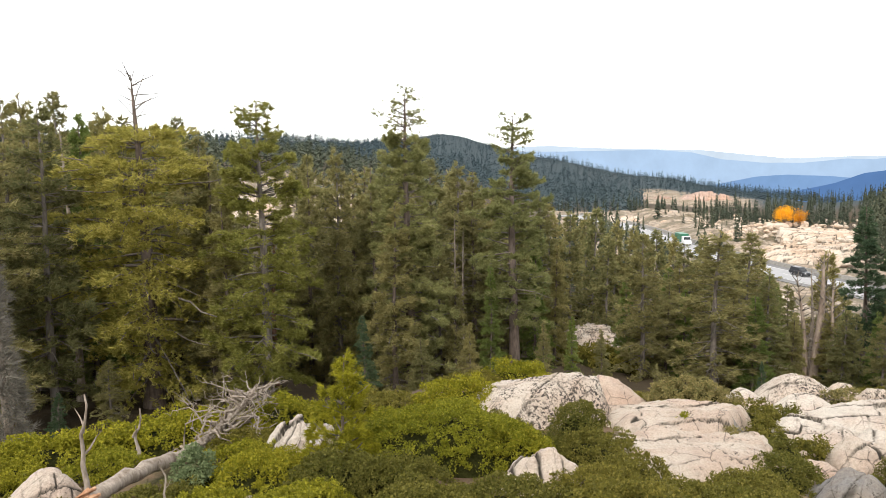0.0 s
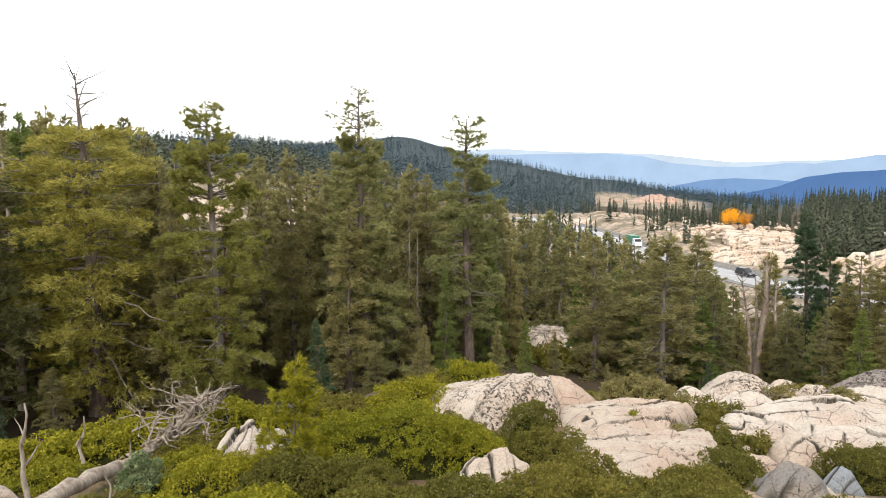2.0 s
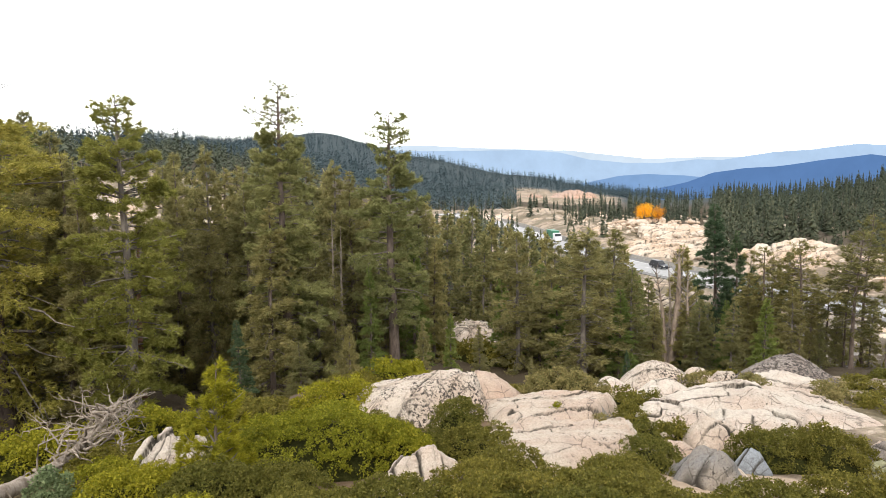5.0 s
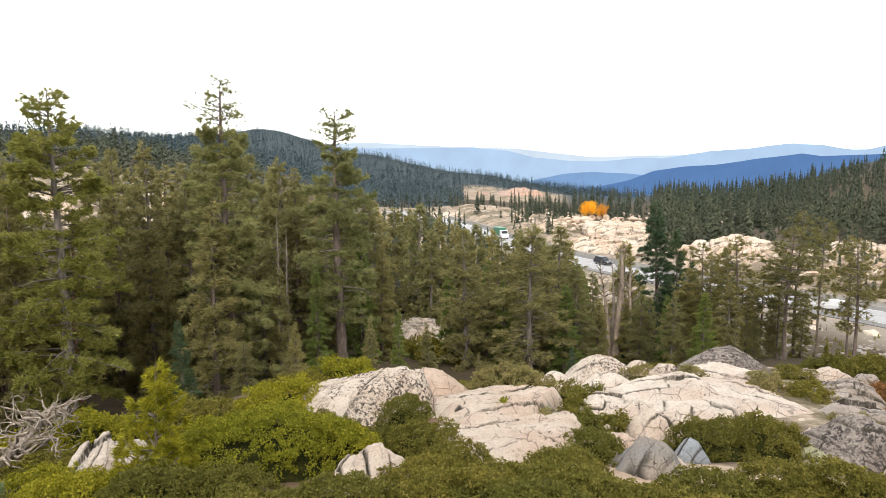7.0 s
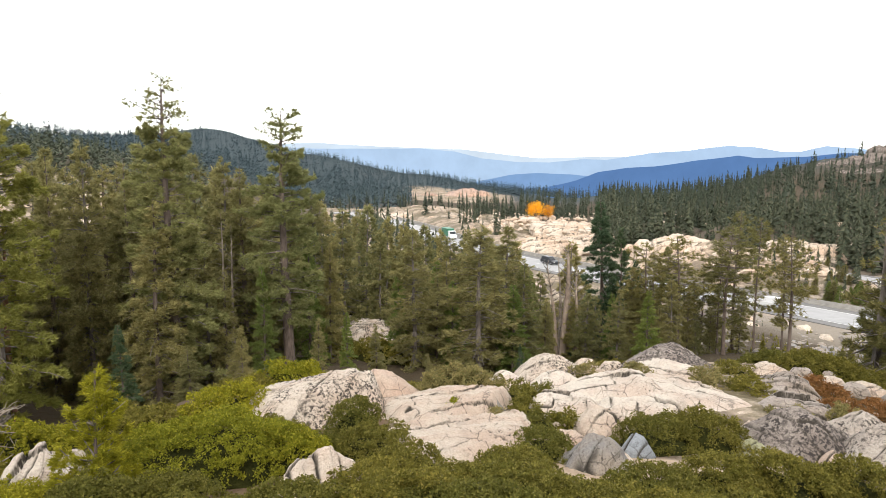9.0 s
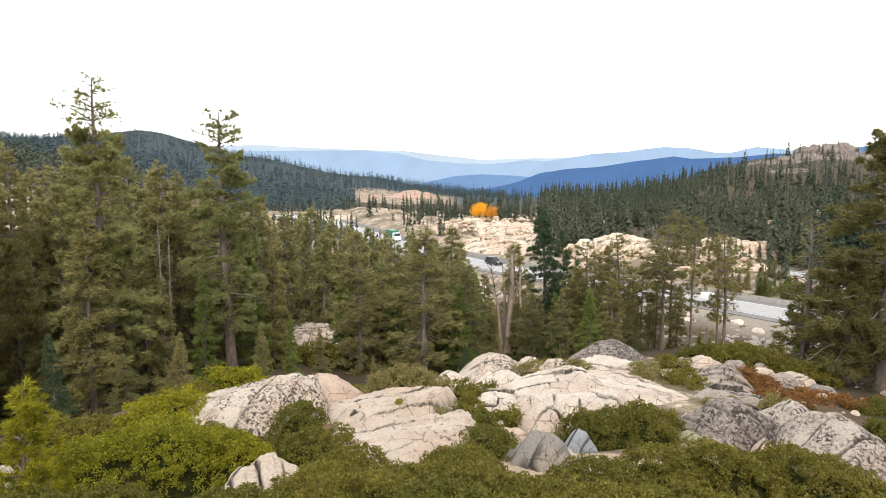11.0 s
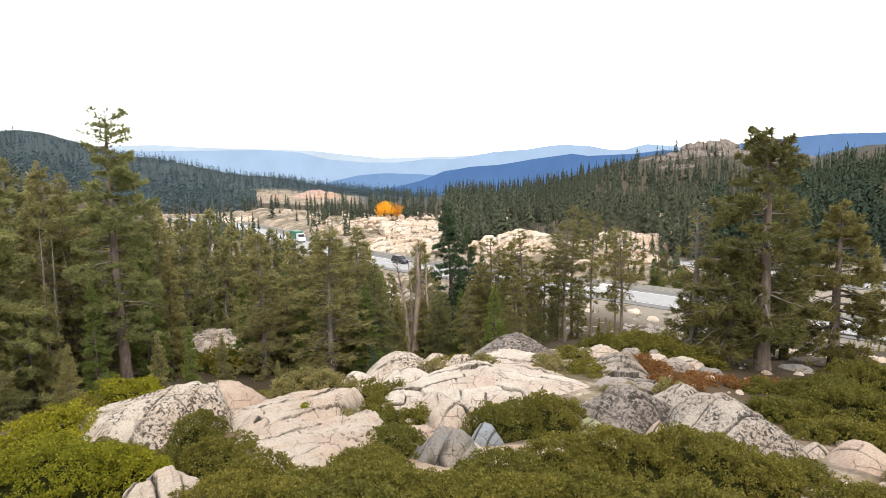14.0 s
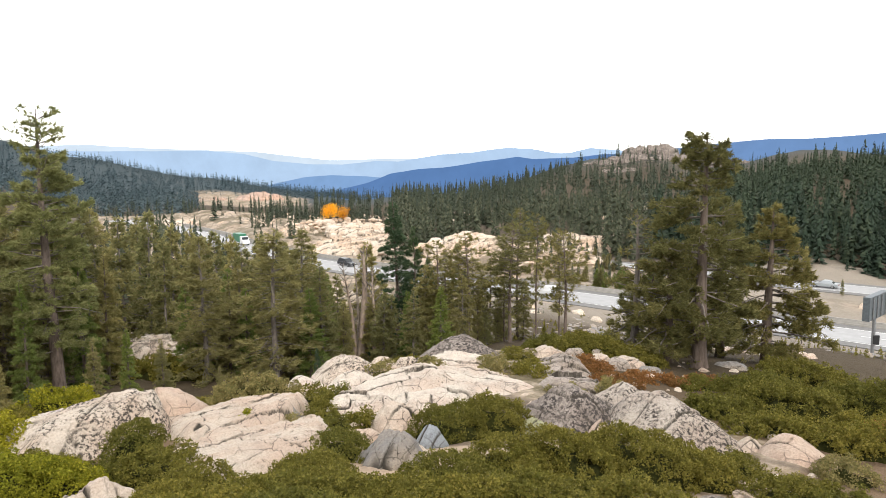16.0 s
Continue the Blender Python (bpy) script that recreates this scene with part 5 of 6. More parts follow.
tree("half-bare pine with many dead grey limbs", 51.0, 29, conifer(208, height_to(50.6, 29, -4.0), ((0.05, 1.6), (0.3, 1.6), (0.6, 1.2), (0.85, 0.7), (1, 0.2)), 0.06, 0.17, 0.24, 5, (0.35, -0.3), 0.15, 0.26, 7, 0.042, 15.0, 0.45, ((0.55, 1, 0.25),), (0, 0), M_barkgrey, M_pine_dark, dead=0.4))
tree("short bushy pine between taller trunks", 53.6, 27.5, conifer(209, height_to(53.6, 27.5, -6.5), ((0.1, 1.5), (0.4, 1.9), (0.7, 1.4), (1, 0.4)), 0.12, 0.18, 0.28, 5, (0.45, -0.25), 0.2, 0.20, 8, 0.042, 36.0, 0.5, (), (-0.01, 0), M_bark, M_pine_dark, dead=0.25))
tree("pine rising behind the lone pine", 57.4, 33, conifer(210, height_to(57.4, 33, -3.0), ((0.1, 1.8), (0.4, 1.9), (0.7, 1.3), (1, 0.3)), 0.12, 0.2, 0.3, 5, needles=M_pine_dark, dead=0.2))
tree("low bushy pine at the foot of the lone pine", 52.3, 30, conifer(212, height_to(52.3, 30, -8.5), ((0.05, 1.5), (0.4, 1.5), (0.8, 0.8), (1, 0.2)), 0.06, 0.14, 0.28, 5, needles=M_pine_dark, dead=0.2, tuft=0.27, blades=7, width=0.042))
tree("low bushy pine behind the lone pine", 55.2, 33, conifer(213, height_to(55.2, 33, -7.5), ((0.05, 1.6), (0.4, 1.6), (0.8, 0.8), (1, 0.2)), 0.06, 0.14, 0.28, 5, needles=M_pine_dark, dead=0.2, tuft=0.27, blades=7, width=0.042))
x_, y_ = at(-8.6, 11.9)
sap = conifer(211, EYE + 12 * math.tan(radians(-14.9)) - ground_at(x_, y_) + 0.1, ((0.0, 0.78), (0.3, 0.62), (0.6, 0.40), (0.85, 0.18), (1, 0.08)), 0.05, 0.022, 0.20, 5, (1.0, 0.3), 0.1, 0.12, 10, 0.014, 95.0, 0.45, (), (0, 0), M_bark, M_young, 0.04, 0.03)
tree("young pine with bright yellow-green needles", -8.6, 11.9, sap, "young_pine")

# the wood: a few kinds, each built once and copied; finer ones for the edge of the wood, plainer ones behind
def kind_lodge(seed, h, fine):
    look_ = (0.26, 7, 0.055, 17.0) if fine else (0.48, 4, 0.17, 6.5)
    return conifer(seed, h, ((0.06, 1.5), (0.3, 1.9), (0.6, 1.5), (0.85, 0.8), (1, 0.15)), 0.10, 0.16, 0.34, 5, (0.4, -0.35), 0.22, *look_, 0.5, (), (0, 0), M_barkgrey, M_lodge, dead=0.16, spread=0.6, plain=True, limbs=0.4 if fine else 1.0)


def kind_fir(seed, h, mat, fine):
    look_ = (0.26, 7, 0.06, 17.0) if fine else (0.48, 4, 0.17, 6.8)
    return conifer(seed, h, ((0.0, 2.0), (0.3, 1.65), (0.6, 1.1), (0.85, 0.5), (1, 0.06)), 0.02, 0.15, 0.28, 5, (0.25, -0.3), 0.2, *look_, 0.55, (), (0, 0), M_bark, mat, dead=0.03, spread=0.6, plain=True, limbs=0.6 if fine else 1.3)


def kinds(fine):
    s = 300 if fine else 320
    return [
        ("pine_tree", "lodgepole pine with a narrow olive crown", kind_lodge(s + 1, 12.0, fine), 12.0),
        ("pine_tree", "lodgepole pine with a thin ragged crown", kind_lodge(s + 2, 12.0, fine), 12.0),
        ("pine_tree", "lodgepole pine with an open olive crown", kind_lodge(s + 3, 12.0, fine), 12.0),
        ("fir_tree", "dark green fir with a dense narrow spire", kind_fir(s + 4, 12.0, M_fir, fine), 12.0),
        ("fir_tree", "dark bluish fir with a pointed spire", kind_fir(s + 5, 12.0, M_firblue, fine), 12.0),
        ("fir_tree", "olive green fir with a full crown", kind_fir(s + 6, 12.0, M_lodge, fine), 12.0),
        ("dead_tree", "grey dead conifer with bare broken limbs", conifer(s + 7, 9.0, ((0.1, 0.8), (0.5, 0.7), (1, 0.15)), 0.15, 0.15, 0.3, 4, (0.4, 0.0), 0.1, wood=M_dead, dens=0.0), 9.0),
        ("pine_tree", "thin pine with a bare trunk and sparse top", conifer(s + 8, 9.0, ((0.3, 0.8), (0.5, 1.4), (0.7, 1.5), (0.9, 0.9), (1, 0.25)), 0.28, 0.10, 0.34, 4, (0.4, -0.2), 0.2, 0.30, 6, 0.05, 9.0, 0.5, (), (0, 0), M_bark, M_pine_dark, dead=0.3, plain=True), 9.0),
    ]


KINDS = {True: kinds(True), False: kinds(False)}
FIRST = {}


def wood_tree(kind, az, d, el, fat=1.0, turn_z=0.0, sink=0.15):
    """One tree of the wood, scaled so that its tip shows at elevation el."""
    fine = d < 56
    name, label, meshes, h0 = KINDS[fine][kind]
    x, y = at(az, d)
    z = ground_at(x, y) - sink
    h = max(2.0, EYE + d * math.tan(radians(el)) - z)
    m = pose(x, y, z, 0, 0, turn_z) @ Matrix.Diagonal((fat * (h / h0) ** 0.75, fat * (h / h0) ** 0.75, h / h0, 1))
    if (kind, fine) not in FIRST:
        FIRST[kind, fine] = tree(label, az, d, meshes, name, "trees of the wood")
        FIRST[kind, fine].matrix_basis = m
        return FIRST[kind, fine]
    src = FIRST[kind, fine]
    keep = src.matrix_basis.copy()
    src.matrix_basis = Matrix.Identity(4)
    ob = copy_thing(src, m)
    src.matrix_basis = keep
    return ob


# trees that stand out: kind, bearing, distance, tip elevation, fatness
for kind, az, d, el, fat in [
    (4, -6.7, 30, -12.0, 0.8), (3, 3.9, 38, -8.2, 0.7), (5, 9.2, 44, -6.5, 0.9), (0, -8.6, 38, 1.4, 0.8), (6, 0.9, 39, -4.0, 0.7), (6, 1.6, 40, -5.0, 0.7), (6, -17.2, 60, 0.6, 0.8), (6, -6.2, 52, -2.0, 0.7),
    (1, 16.2, 44, -5.6, 1.2), (2, 19.3, 50, -6.3, 1.35), (0, 21.6, 42, -5.3, 1.5), (1, 23.8, 48, -5.3, 1.3), (5, 25.3, 46, -10.6, 1.0), (3, 14.8, 47, -9.0, 0.9),
    (2, 10.4, 60, -3.9, 1.0), (0, 12.3, 66, -3.5, 0.9), (1, 13.3, 62, -5.6, 0.9), (0, 8.6, 55, -3.0, 1.0), (5, 23.0, 44, -9.8, 1.1), (5, 18.0, 46, -9.2, 1.1),
    (4, 31.5, 55, -3.1, 1.15), (4, 33.0, 55, -5.1, 0.8), (6, 28.2, 56, -7.8, 1.2), (6, 28.9, 57, -6.6, 1.0), (6, 29.4, 55, -8.6, 1.0), (2, 29.1, 60, -6.5, 0.9),
    (1, 36.7, 54, -6.7, 1.0), (7, 40.4, 52, -6.6, 0.8), (7, 41.5, 54, -3.8, 1.0), (7, 43.0, 62, -4.3, 0.8), (7, 44.9, 50, -5.4, 0.75), (7, 37.9, 56, -8.0, 1.0), (7, 39.2, 54, -8.2, 1.0), (7, 35.6, 57, -7.5, 1.0), (5, 38.8, 50, -11.8, 0.9), (5, 39.9, 52, -11.5, 0.9), (5, 34.6, 50, -9.0, 0.9),
    (1, 33.9, 50, -8.4, 1.0), (7, 35.0, 50, -6.4, 1.2), (0, 36.9, 47, -9.2, 0.9), (7, 37.4, 49, -5.8, 1.3), (1, 38.6, 52, -9.4, 0.9), (7, 40.9, 50, -5.0, 1.3), (2, 42.0, 53, -9.8, 0.8), (7, 45.4, 47, -5.6, 1.2), (4, 34.2, 56, -7.6, 0.8), (1, 31.0, 47, -10.8, 0.9), (0, 35.6, 58, -9.6, 1.0), (2, 40.2, 60, -10.2, 1.0),
    (5, 27.0, 48, -11.2, 1.0), (5, 33.8, 52, -11.3, 1.2), (5, 38.2, 50, -9.6, 0.7), (1, 30.5, 54, -10.6, 0.9), (4, -29.8, 30, -16.3, 0.9), (4, 25.0, 26, -16.0, 0.5), (5, 17.3, 24, -15.9, 0.5),
    (3, 32.4, 50, -10.5, 0.9), (5, 36.0, 48, -11.5, 1.0), (0, 26.6, 52, -9.0, 0.8), (0, -30.5, 44, 5.2, 1.0), (1, -28.4, 47, 5.6, 1.0), (0, -25.6, 50, 4.5, 1.0), (2, -31.8, 40, 4.8, 1.0), (3, -27.0, 42, 4.2, 1.0),
    (1, -20.2, 52, 3.9, 1.0), (0, -19.0, 44, 2.8, 1.0), (5, -11.0, 41, 0.2, 0.9), (1, -10.6, 44, 1.0, 0.9), (2, -17.6, 42, 0.5, 1.0), (0, 1.2, 46, 0.2, 1.0), (5, 2.6, 43, -0.4, 1.0), (1, -0.8, 48, 0.6, 1.0),
    (5, -5.6, 40, 0.0, 0.9), (1, 13.9, 70, -4.7, 0.9), (2, 15.3, 74, -5.0, 0.9), (0, 17.2, 70, -5.2, 0.9), (1, 18.5, 66, -5.7, 0.8), (2, 20.6, 72, -5.6, 0.9), (5, 22.4, 68, -6.3, 0.9), (0, 24.6, 64, -6.5, 0.9), (1, 11.6, 74, -4.0, 0.9), (0, 16.4, 80, -5.6, 0.8), (5, 8.2, 31, -12.6, 0.7), (3, 10.6, 34, -12.2, 0.7), (5, 2.2, 30, -12.8, 0.7), (5, 13.0, 37, -13.2, 0.8), (0, 8.0, 46, -2.4, 0.9), (3, 7.6, 42, -5.5, 0.8), (5, 1.0, 37, -8.5, 0.8), (0, -4.8, 44, 0.5, 0.9),
]:
    wood_tree(kind, az, d, el, fat, az * 37 % 360)

rng = np.random.default_rng(77)
TOP_AZ = (-45, -26, -20, -17, -12, -6, 0, 6, 9, 13, 15, 20, 25)
TOP_EL = (5.2, 5.0, 3.2, 0.6, 0.3, 0.1, 0.2, -1.2, -3.2, -4.4, -6.5, -7, -7.5)
placed = []
for a0, a1, d0, d1, count in ((-42, 8, 31, 42, 30), (-42, 15.5, 42, 60, 60), (-42, 15, 60, 90, 66), (14.5, 36, 40, 72, 60)):
    for _ in range(count):
        az, d = rng.uniform(a0, a1), rng.uniform(d0, d1)
        if any((az - a) ** 2 * (d * 0.0175) ** 2 + (d - b) ** 2 < 3.0 for a, b in placed) or (9.3 < az < 14.8 and d < 72):
            continue
        placed.append((az, d))
        if a0 > 0:
            el = rng.uniform(-12.0, -7.2) if az < 27 else rng.uniform(-12.6, -9.5)
            kind = int(rng.choice([1, 2, 3, 5]))
        else:
            el = np.interp(az, TOP_AZ, TOP_EL) - abs(rng.normal(0, 1.0)) * (8 if d < 60 else 4.0)
            if -19 < az < -6 and d > 55:
                el = min(el, rng.uniform(-6.5, -2.5))
            kind = int(rng.choice([0, 1, 2, 3, 5, 4, 6], p=[.22, .18, .18, .14, .2, .05, .03]))
        wood_tree(kind, az, d, max(el, -14), rng.uniform(0.85, 1.2), rng.uniform(0, 360))


# ---- far woods: one joined mesh a hillside ----
def spray_tree(seed, n=130):
    """A far conifer, 1 m tall: a spire of drooping sprays."""
    rng = np.random.default_rng(seed)
    u = rng.uniform(0, 1, n) ** 1.25
    a = rng.uniform(0, 2 * math.pi, n)
    r = (1 - u) ** 0.85 * 0.125 * rng.uniform(0.5, 1.3, n) + 0.008
    o = np.stack([np.cos(a), np.sin(a), 0 * a], 1)
    s = np.stack([-np.sin(a), np.cos(a), 0 * a], 1)
    z = (0.06 + 0.94 * u)[:, None] * np.array([0, 0, 1.0])
    w = (0.26 * r + 0.010)[:, None]
    tip = o * r[:, None] + z - np.array([0, 0, 1]) * (0.25 * r + 0.01)[:, None]
    v = np.stack([z + s * w * 0.3 + np.array([0, 0, 0.035]), tip - s * w, tip + s * w], 1)
    return v.reshape(-1, 3)


SPRAYS = [spray_tree(400 + k) for k in range(5)]
SPRAYS_FAR = [spray_tree(420 + k, 34) for k in range(5)]


def woods(name, label, mat, seed, count, where, heights, mask=None, near=True):
    rng = np.random.default_rng(seed)
    kinds = SPRAYS if near else SPRAYS_FAR
    chunks = []
    for _ in range(count):
        az, d = where(rng)
        x, y = at(az, d)
        if mask and not mask(az, d, x, y, rng):
            continue
        h = rng.uniform(*heights) * (0.35 + 0.65 * rng.uniform() ** 0.8)
        v = kinds[rng.integers(5)] * np.array([h * rng.uniform(0.55, 1.35) * (2.2 if heights[1] < 4 else 1.12 if near else 1.9)] * 2 + [h])
        a = rng.uniform(0, 6.28)
        c, s = math.cos(a), math.sin(a)
        v = v @ np.array([[c, s, 0], [-s, c, 0], [0, 0, 1]])
        chunks.append((v + np.array([x, y, ground_at(x, y) - 0.4]), np.arange(len(v)).reshape(-1, 3)))
    v, f = joined(chunks)
    return tagged(new(name, mesh_np(name, v, f, [mat])), label, "woods", kind="stuff")


def polar(a0, a1, d0, d1, power=0.5):
    return lambda r: (r.uniform(a0, a1), (d0 ** 2 + (d1 ** 2 - d0 ** 2) * r.uniform() ** (power * 2)) ** 0.5)


def clear_of_road(az, d, x, y, r):
    return min(off_line(x, y, ROAD_LINE)[0], off_line(x, y, ROAD2_LINE)[0]) > 14


def clumpy(scale, cut):
    return lambda az, d, x, y, r: clear_of_road(az, d, x, y, r) and nz(x, y, 3.0, scale, 3) > cut + r.normal(0, 0.15)


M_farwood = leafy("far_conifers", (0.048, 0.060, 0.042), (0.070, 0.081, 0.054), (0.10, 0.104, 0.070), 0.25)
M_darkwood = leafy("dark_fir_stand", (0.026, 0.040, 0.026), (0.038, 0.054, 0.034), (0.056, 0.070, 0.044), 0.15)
# the blue of distance haze is mixed into these needles' colour
M_ridgewood_hazed = leafy("ridge_conifers_hazed", (0.040, 0.064, 0.076), (0.056, 0.082, 0.094), (0.075, 0.102, 0.115), 0.3)
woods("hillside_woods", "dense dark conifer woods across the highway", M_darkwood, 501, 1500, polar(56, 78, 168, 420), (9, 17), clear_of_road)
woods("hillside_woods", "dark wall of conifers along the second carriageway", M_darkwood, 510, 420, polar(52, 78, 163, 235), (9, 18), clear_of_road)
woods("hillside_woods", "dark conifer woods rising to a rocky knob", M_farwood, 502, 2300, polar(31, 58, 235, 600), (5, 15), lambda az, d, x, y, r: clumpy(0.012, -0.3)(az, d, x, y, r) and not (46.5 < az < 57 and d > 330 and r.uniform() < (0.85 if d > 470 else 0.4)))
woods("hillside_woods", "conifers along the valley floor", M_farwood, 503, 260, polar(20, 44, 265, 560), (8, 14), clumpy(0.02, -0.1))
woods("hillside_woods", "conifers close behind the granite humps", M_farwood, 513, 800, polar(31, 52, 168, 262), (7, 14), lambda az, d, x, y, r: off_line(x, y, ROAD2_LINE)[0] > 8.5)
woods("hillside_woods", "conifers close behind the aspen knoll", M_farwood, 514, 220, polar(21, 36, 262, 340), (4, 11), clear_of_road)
woods("scrub", "low dark brush on the pale rock", M_oak, 515, 2600, polar(8, 62, 118, 330), (0.5, 1.5), clumpy(0.05, -0.05), near=False)
woods("scrub", "dark brush on the gravel slope", M_oak, 516, 1500, polar(26, 76, 50, 112), (0.5, 1.6), clumpy(0.08, -0.15), near=True)
woods("hillside_woods", "young conifers between the carriageways", M_farwood, 520, 110, polar(42, 53, 118, 160), (3, 8), clear_of_road)
woods("scrub", "low dark scrub dotted over the pale rock", M_farwood, 508, 1300, polar(8, 76, 58, 330), (0.8, 2.2), clumpy(0.05, 0.0), near=False)
woods("scrub", "low dry brush dotted over the pale knoll", M_greyshrub, 509, 500, polar(20, 50, 140, 300), (0.7, 1.8), clumpy(0.06, -0.1), near=False)
woods("valley_woods", "scattered conifers on the pale valley floor", M_farwood, 504, 420, polar(8, 27, 170, 520), (6, 12), clumpy(0.02, 0.05))
woods("valley_woods", "scattered conifers before the highway bend", M_farwood, 518, 220, polar(10, 23.5, 105, 250), (6, 13), clear_of_road)
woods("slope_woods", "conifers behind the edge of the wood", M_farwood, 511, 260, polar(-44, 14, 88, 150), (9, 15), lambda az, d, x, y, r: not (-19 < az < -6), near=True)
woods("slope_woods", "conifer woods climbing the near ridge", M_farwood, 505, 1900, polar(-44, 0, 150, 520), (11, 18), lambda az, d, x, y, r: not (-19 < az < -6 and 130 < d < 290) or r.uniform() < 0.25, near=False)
woods("ridge_woods", "conifer woods on the long ridge, tinted blue for haze", M_ridgewood_hazed, 506, 2600, polar(-44, 4, 500, 800), (11, 18), near=False)
woods("ridge_woods", "conifer woods on the far ridge, tinted blue for haze", M_ridgewood_hazed, 507, 5200, polar(-14, 32, 760, 1420), (11, 17), lambda az, d, x, y, r: nz(x, y, 3.0, 0.006, 3) > (-0.55 if az < 9 else -0.4) + r.normal(0, 0.2), near=False)

woods("ridge_woods", "conifer woods at the foot of the far ridge, tinted blue for haze", M_ridgewood_hazed, 517, 1500, polar(-4, 16, 380, 800), (10, 16), near=False)
woods("scrub", "dark scrub on the rocky knob", M_farwood, 512, 1000, polar(45, 60, 420, 700), (1.5, 6), near=False)

# ---- distant mountains: glowing shells, the haze of miles of air painted in their colour ----
def mountain(name, label, dist, line, colour, seed, rough):
    m, n, l, b = nodes_of(name)
    co = n.new("ShaderNodeTexCoord").outputs["Object"]
    t = tex(n, l, "ShaderNodeTexNoise", 0.006, 6, 0.65, co)
    # glows by itself in its haze-blue colour, unlit by sun or sky
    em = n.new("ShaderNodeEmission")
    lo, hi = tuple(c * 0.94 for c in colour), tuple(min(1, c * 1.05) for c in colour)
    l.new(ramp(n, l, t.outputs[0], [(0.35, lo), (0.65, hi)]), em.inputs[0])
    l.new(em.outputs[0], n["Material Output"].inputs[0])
    az = np.arange(-60, 95, 0.15)
    el = np.interp(az, *zip(*line)) + np.array([rough * nz(a + seed, seed, 0, 0.35, 6) for a in az])
    rows = []
    for share, dd in ((0.0, dist - 160), (0.5, dist - 90), (0.85, dist - 30), (1.0, dist), (0.2, dist + 120)):
        hh = -500 + (dist * np.tan(np.radians(el)) + 500) * share
        rows.append(np.stack([dd * np.sin(np.radians(az)), dd * np.cos(np.radians(az)), EYE + hh], 1))
    k = len(az)
    i = np.arange(4)[:, None] * k
    j = np.arange(k - 1)[None, :]
    f = np.stack([i + j, i + j + 1, i + k + j + 1, i + k + j], -1).reshape(-1, 4)
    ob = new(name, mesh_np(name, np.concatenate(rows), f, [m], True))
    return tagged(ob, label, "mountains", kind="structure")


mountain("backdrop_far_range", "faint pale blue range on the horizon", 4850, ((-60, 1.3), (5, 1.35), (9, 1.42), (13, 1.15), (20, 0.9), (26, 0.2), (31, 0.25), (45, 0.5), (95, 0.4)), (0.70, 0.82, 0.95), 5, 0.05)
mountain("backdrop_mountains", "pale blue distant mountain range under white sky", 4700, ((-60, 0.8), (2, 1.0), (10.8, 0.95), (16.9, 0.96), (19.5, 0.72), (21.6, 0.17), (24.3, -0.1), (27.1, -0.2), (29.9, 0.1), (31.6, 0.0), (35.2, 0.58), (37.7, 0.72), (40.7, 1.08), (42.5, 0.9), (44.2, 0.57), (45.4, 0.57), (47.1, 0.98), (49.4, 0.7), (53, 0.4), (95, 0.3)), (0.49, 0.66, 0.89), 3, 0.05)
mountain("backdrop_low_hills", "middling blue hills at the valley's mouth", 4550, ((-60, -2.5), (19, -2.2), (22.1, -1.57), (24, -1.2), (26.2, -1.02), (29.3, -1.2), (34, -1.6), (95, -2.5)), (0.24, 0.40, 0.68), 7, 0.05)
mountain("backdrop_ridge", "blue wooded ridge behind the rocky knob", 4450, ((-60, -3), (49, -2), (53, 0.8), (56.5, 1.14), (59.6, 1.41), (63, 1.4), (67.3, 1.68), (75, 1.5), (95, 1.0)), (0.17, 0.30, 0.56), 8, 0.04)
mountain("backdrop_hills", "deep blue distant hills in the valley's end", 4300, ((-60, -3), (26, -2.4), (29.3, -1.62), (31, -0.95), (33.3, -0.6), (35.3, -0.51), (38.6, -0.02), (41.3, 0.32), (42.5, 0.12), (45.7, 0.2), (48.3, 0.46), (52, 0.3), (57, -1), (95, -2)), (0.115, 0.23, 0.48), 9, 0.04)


# ---- highway ----
def strip(line, x0, x1, z, lo=None):
    """A ribbon along a line between two offsets, with sides down to lo."""
    t = np.gradient(line, axis=0)
    t = t / np.linalg.norm(t, axis=1)[:, None]
    nrm = np.stack([t[:, 1], -t[:, 0]], 1)
    lo = z - 0.15 if lo is None else lo
    cols = [np.column_stack([line + nrm * o, np.full(len(line), h)]) for o, h in ((x0, lo), (x0, z), (x1, z), (x1, lo))]
    v = np.stack(cols, 1).reshape(-1, 3)
    i = np.arange(len(line) - 1)[:, None] * 4
    j = np.arange(3)[None, :]
    f = np.stack([i + j, i + j + 1, i + j + 5, i + j + 4], -1).reshape(-1, 4)
    return v, f


M_concrete = paint("pale_concrete_lane", (0.27, 0.268, 0.265), 0.85, var=0.12, scale=0.6)
M_asphalt = paint("grey_asphalt_shoulder", (0.13, 0.125, 0.12), 0.9, var=0.2, scale=1.5)
M_barrier = paint("weathered_concrete", (0.27, 0.255, 0.23), 0.85, var=0.2, scale=1.0)
M_line = paint("road_paint", (0.6, 0.6, 0.58), 0.6, var=0.1)


